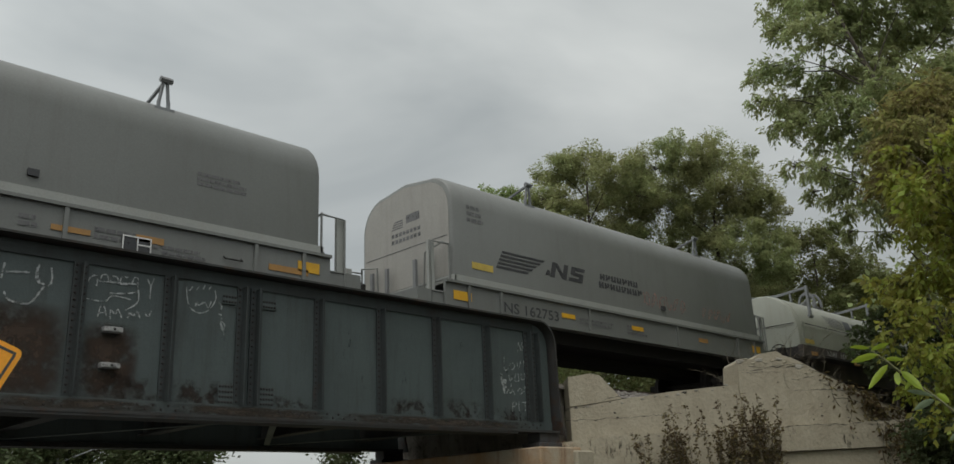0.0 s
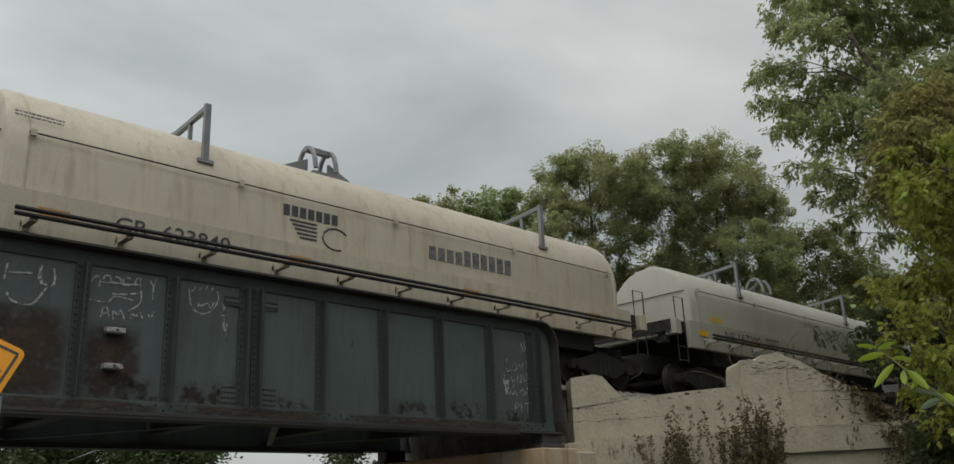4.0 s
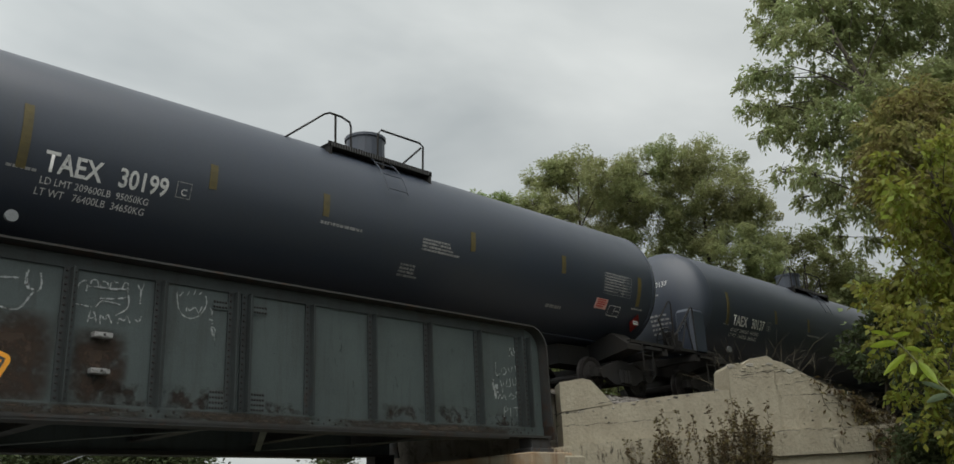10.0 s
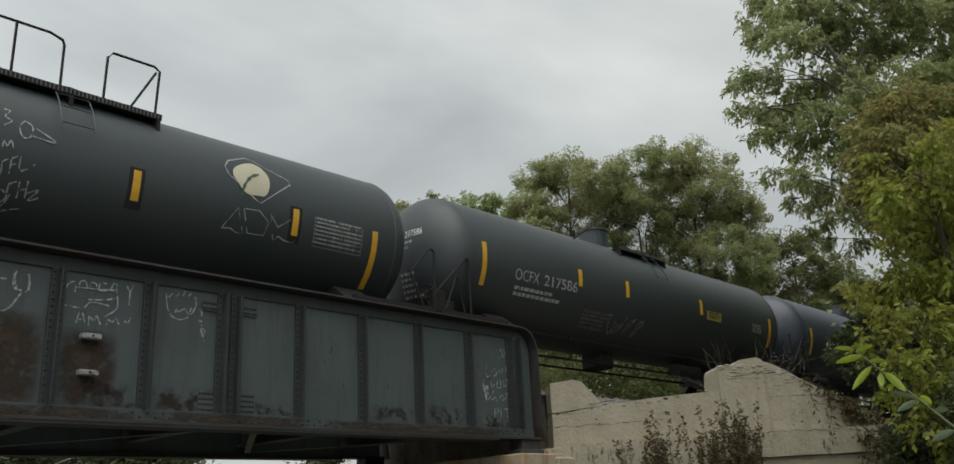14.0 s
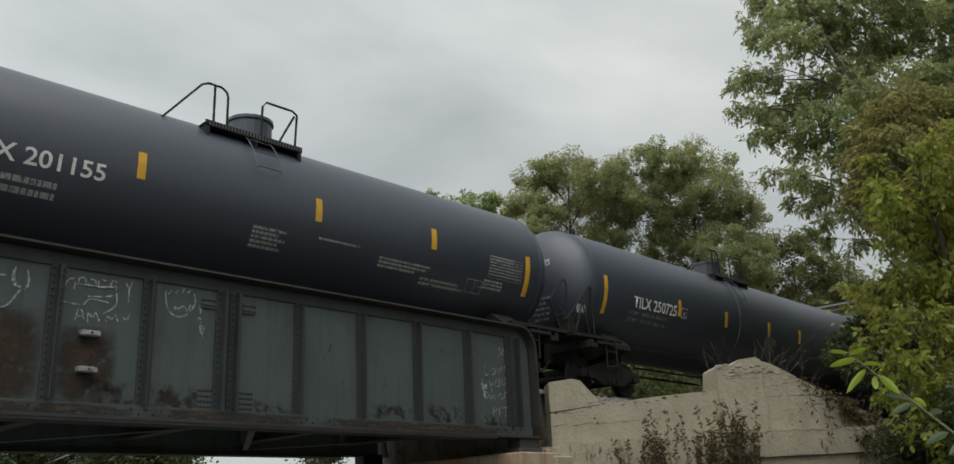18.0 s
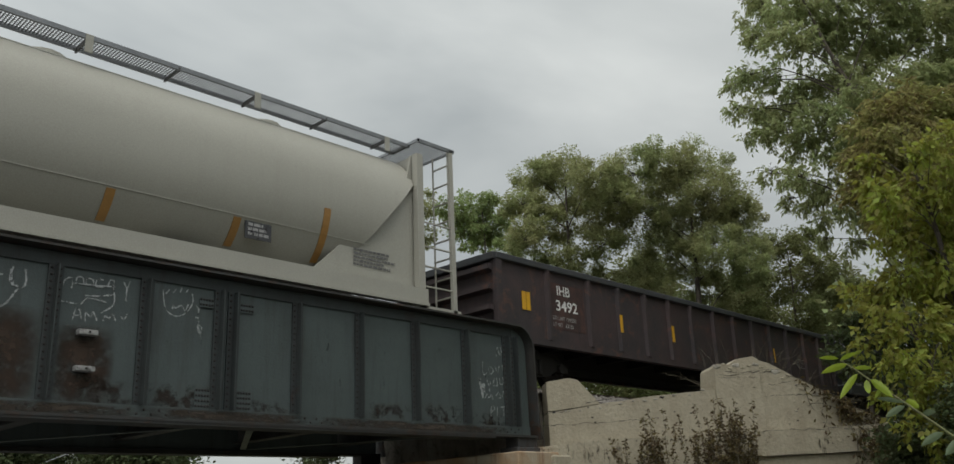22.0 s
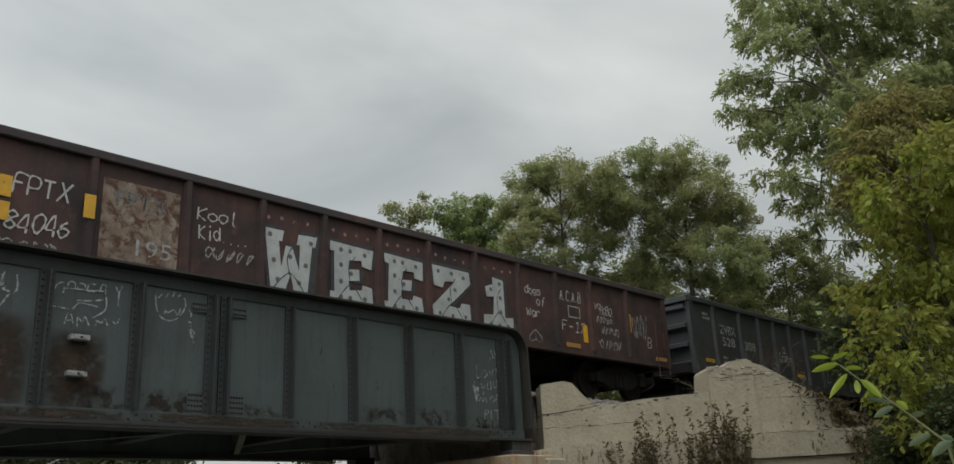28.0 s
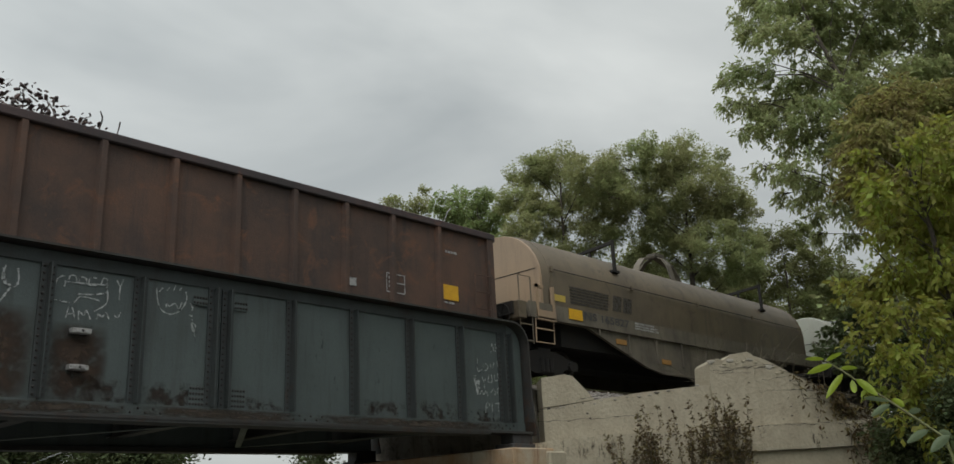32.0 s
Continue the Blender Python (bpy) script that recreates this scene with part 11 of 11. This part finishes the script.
car = gondola(328.1, 16.5, 2.93, M_GON_BROWN, "rust-brown gondola car with grey number panel and yellow reflectors", [1.52, 2.75, 3.96, 5.01, 6.04, 7.17, 8.28, 9.4, 10.5, 11.6, 12.7, 13.8, 15.0], cap_mat=M_GON_MAROON)
patch("number_panel", 1.63, 2.65, 2.12, 2.6, -1.5, M_GON_BLACK, car, "dark grey painted number panel", lift=0.005)
letters("number", "NDYX", 1.82, 2.6, 2.22, 2.5, y, M_WHITE, car, 0.01, "white reporting mark")
letters("number", "321575", 1.6, 2.64, 1.78, 2.04, y, M_WHITE, car, 0.01, "white car number")
letters("load_text", "LD LMT", 1.62, 2.05, 1.48, 1.57, y, M_WHITE_DULL, car)
letters("load_text", "220200", 2.3, 2.65, 1.48, 1.57, y, M_WHITE_DULL, car)
letters("load_text", "LT WT", 1.62, 1.98, 1.33, 1.42, y, M_WHITE_DULL, car)
letters("load_text", "65700", 2.33, 2.65, 1.33, 1.42, y, M_WHITE_DULL, car)
patch("reflector", 0.68, 1.14, 1.42, 1.62, y, M_YELLOW, car, "yellow reflective panel")
for x in (4.1, 7.2, 9.35, 11.6):
    patch("reflector", x, x + 0.48, 0.9, 0.99, y - 0.05, M_YELLOW, car, "yellow reflective panel")
bars("stencil_text", 2, 0.55, 1.25, 1.2, 1.32, M_WHITE_DULL, car, y, seed=120)
patch("reflector", 15.03, 15.52, 1.35, 1.65, y, M_YELLOW, car, "yellow reflective panel")
bars("stencil_text", 1, 14.98, 15.57, 1.25, 1.31, M_WHITE_DULL, car, y, seed=121)
frame_box(car, 13.65, 14.11, 1.29, 1.66, None, M_WHITE_DULL, 2, y, t=0.02)
bars("stencil_text", 3, 13.71, 13.85, 1.35, 1.60, M_WHITE_DULL, car, y, seed=122)
patch("small_sign", 12.70, 12.95, 1.29, 1.44, y, M_WHITE_DULL, car)
bars("stencil_text", 1, 15.2, 15.65, 2.28, 2.36, M_WHITE_DULL, car, y, seed=123)
scrap_heap(car, 2.2, 8.4, 2.5, 106, 240, 0.4, 0.62, 5)
scrap_heap(car, 5.2, 8.8, 2.98, 107, 1800, 0.1, 0.6, 24)
part("bent_rod", tubes([[(15.3, -1.35, 2.6), (15.32, -1.38, 3.0), (15.42, -1.4, 3.25), (15.52, -1.4, 3.33)]], 0.016, 5), M_WHITE_DULL, car, "bent pale rod standing out of the load")

# last two coil cars in view
car, hoods = coil_car_round(346.46, 13.5, 1.35, 1.68, 2.35, 1.24, M_DUSTY, M_GRIMY, "tan and sooty brown coil car with a half-round hood", 1, (3.1, 11.0), "belly", xa=-1.8, xb=15.4, bar=2.56, end_mat=M_DUSTY, frame_top=3.8, slim=True)
part("hood_end", hood_solid(arch_profile(1.33, 1.7, 2.35, 1.22), -0.03, 0.06, 0.02), M_TAN, hoods[0], "tan hood end, lighter than the sides")
letters("number", "NS 165827", 1.37, 3.17, 1.49, 1.67, -1.456, M_INK, car, 0.012, "black reporting number")
bars("stencil_text", 3, 3.4, 4.5, 1.46, 1.66, M_WHITE_DULL, car, -1.456, seed=131, fill=0.7)
patch("reflector", 0.77, 1.27, 1.44, 1.68, -1.46, M_YELLOW, car, "yellow reflective panel")
for x, z in ((2.6, 1.05), (4.55, 0.72), (9.5, 1.0)):
    patch("reflector", x, x + 0.42, z, z + 0.12, -1.42, M_ORANGE_FADED, car)
for k in range(6):
    part("emblem_stripe", prism_y(bmesh.new(), [(1.0, 2.26 - 0.072 * k), (2.55 - 0.015 * k, 2.26 - 0.072 * k), (2.54 - 0.015 * k, 2.212 - 0.072 * k), (1.0, 2.212 - 0.072 * k)], -1.36, -1.34), M_INK_GHOST, hoods[0])
for x in (2.66, 3.1):
    part("emblem_block", prism_y(bmesh.new(), [(x, 1.88), (x + 0.07, 2.27), (x + 0.43, 2.27), (x + 0.36, 1.88)], -1.36, -1.34), M_INK_GHOST, hoods[0])
# corner stand and stirrup
part("corner_stand", boxes((-0.36, -0.28, -1.47, -1.4, 1.3, 2.1), (0.2, 0.28, -1.47, -1.4, 1.3, 2.1), (-0.36, 0.28, -1.48, -1.4, 1.3, 1.52), (-0.36, -0.1, -1.47, -1.42, 2.02, 2.1)), M_TAN, car, "dusty tan corner stand")
part("stirrup", tubes([[(-0.4, -1.44, 1.4), (-0.42, -1.44, 0.8), (0.2, -1.44, 0.8), (0.22, -1.44, 1.4)], [(-0.41, -1.44, 1.1), (0.21, -1.44, 1.1)]], 0.018, 5), M_TAN, car, "hanging stirrup step")
# ridge lug of bent straps
bm = bmesh.new()
for sy in (-1, 1):
    ring_solid(bm, [[Vector((x + dx, sy * yy + dy, z)) for dx, dy in ((-0.09, -0.03), (0.09, -0.03), (0.09, 0.03), (-0.09, 0.03))] for x, yy, z in ((6.9, 0.62, 3.42), (6.92, 0.5, 3.9), (6.98, 0.32, 4.15), (7.05, 0.05, 4.3))])
for x0, x1 in ((5.9, 6.98), (8.3, 7.12)):
    ring_solid(bm, [[Vector((x0 + (x1 - x0) * t, yy, z + dz)) for yy, dz in ((-0.11, -0.035), (0.11, -0.035), (0.11, 0.035), (-0.11, 0.035))] for t, z in ((0.0, 3.56), (0.14, 3.86), (0.4, 4.12), (1.0, 4.3))])
box(bm, 6.85, 7.3, -0.16, 0.16, 4.27, 4.37)
box(bm, 5.4, 9.0, -0.12, 0.12, 3.56, 3.63)
bmesh.ops.recalc_face_normals(bm, faces=bm.faces[:])
part("lifting_lug", bm, M_GRIMY, car, "grimy lifting lug of four bent straps")
patch("faded_panel", 0.36, 0.81, 1.84, 1.99, -1.352, M_PALE_YELLOW, hoods[0])
coil_car_round(363.2, 13.5, 1.25, 1.8, 2.35, 1.27, M_PALE, M_UNDER, "pale coil car with a half-round hood", 1, (3.1, 11.0), "truss", xa=-1.35)


# ---- movement ----
def motions():
    rows_t = [float(k) for k in range(33)]
    for car, x0 in rolling:
        walk(car, [(t, pose(x0 - travelled(t), YT, RZ)) for t in rows_t])
    # wheels roll while they are on the bridge and its approach
    for w, x0, xl in turning:
        times = [0.0]
        d = 0.55
        t = 0.0
        while t < 31.95:
            t += 1 / 30
            pos = x0 + xl - travelled(t)
            if -6 < pos < 34 and travelled(t) - travelled(times[-1]) > d:
                times.append(t)
        if times[-1] < 31.99:
            times.append(32.0)
        rows, ang, last = [], 0.0, None
        for t in times:
            s = travelled(t)
            step = 0.0 if last is None else s - last
            if step > 0.62:
                step = 0.0
            ang -= math.degrees(step / WHEEL_R)
            last = s
            rows.append((t, pose(xl, 0, WHEEL_R, 0, ang, 0)))
        walk(w, rows)
    for sprig, rows in swaying:
        walk(sprig, rows)


motions()
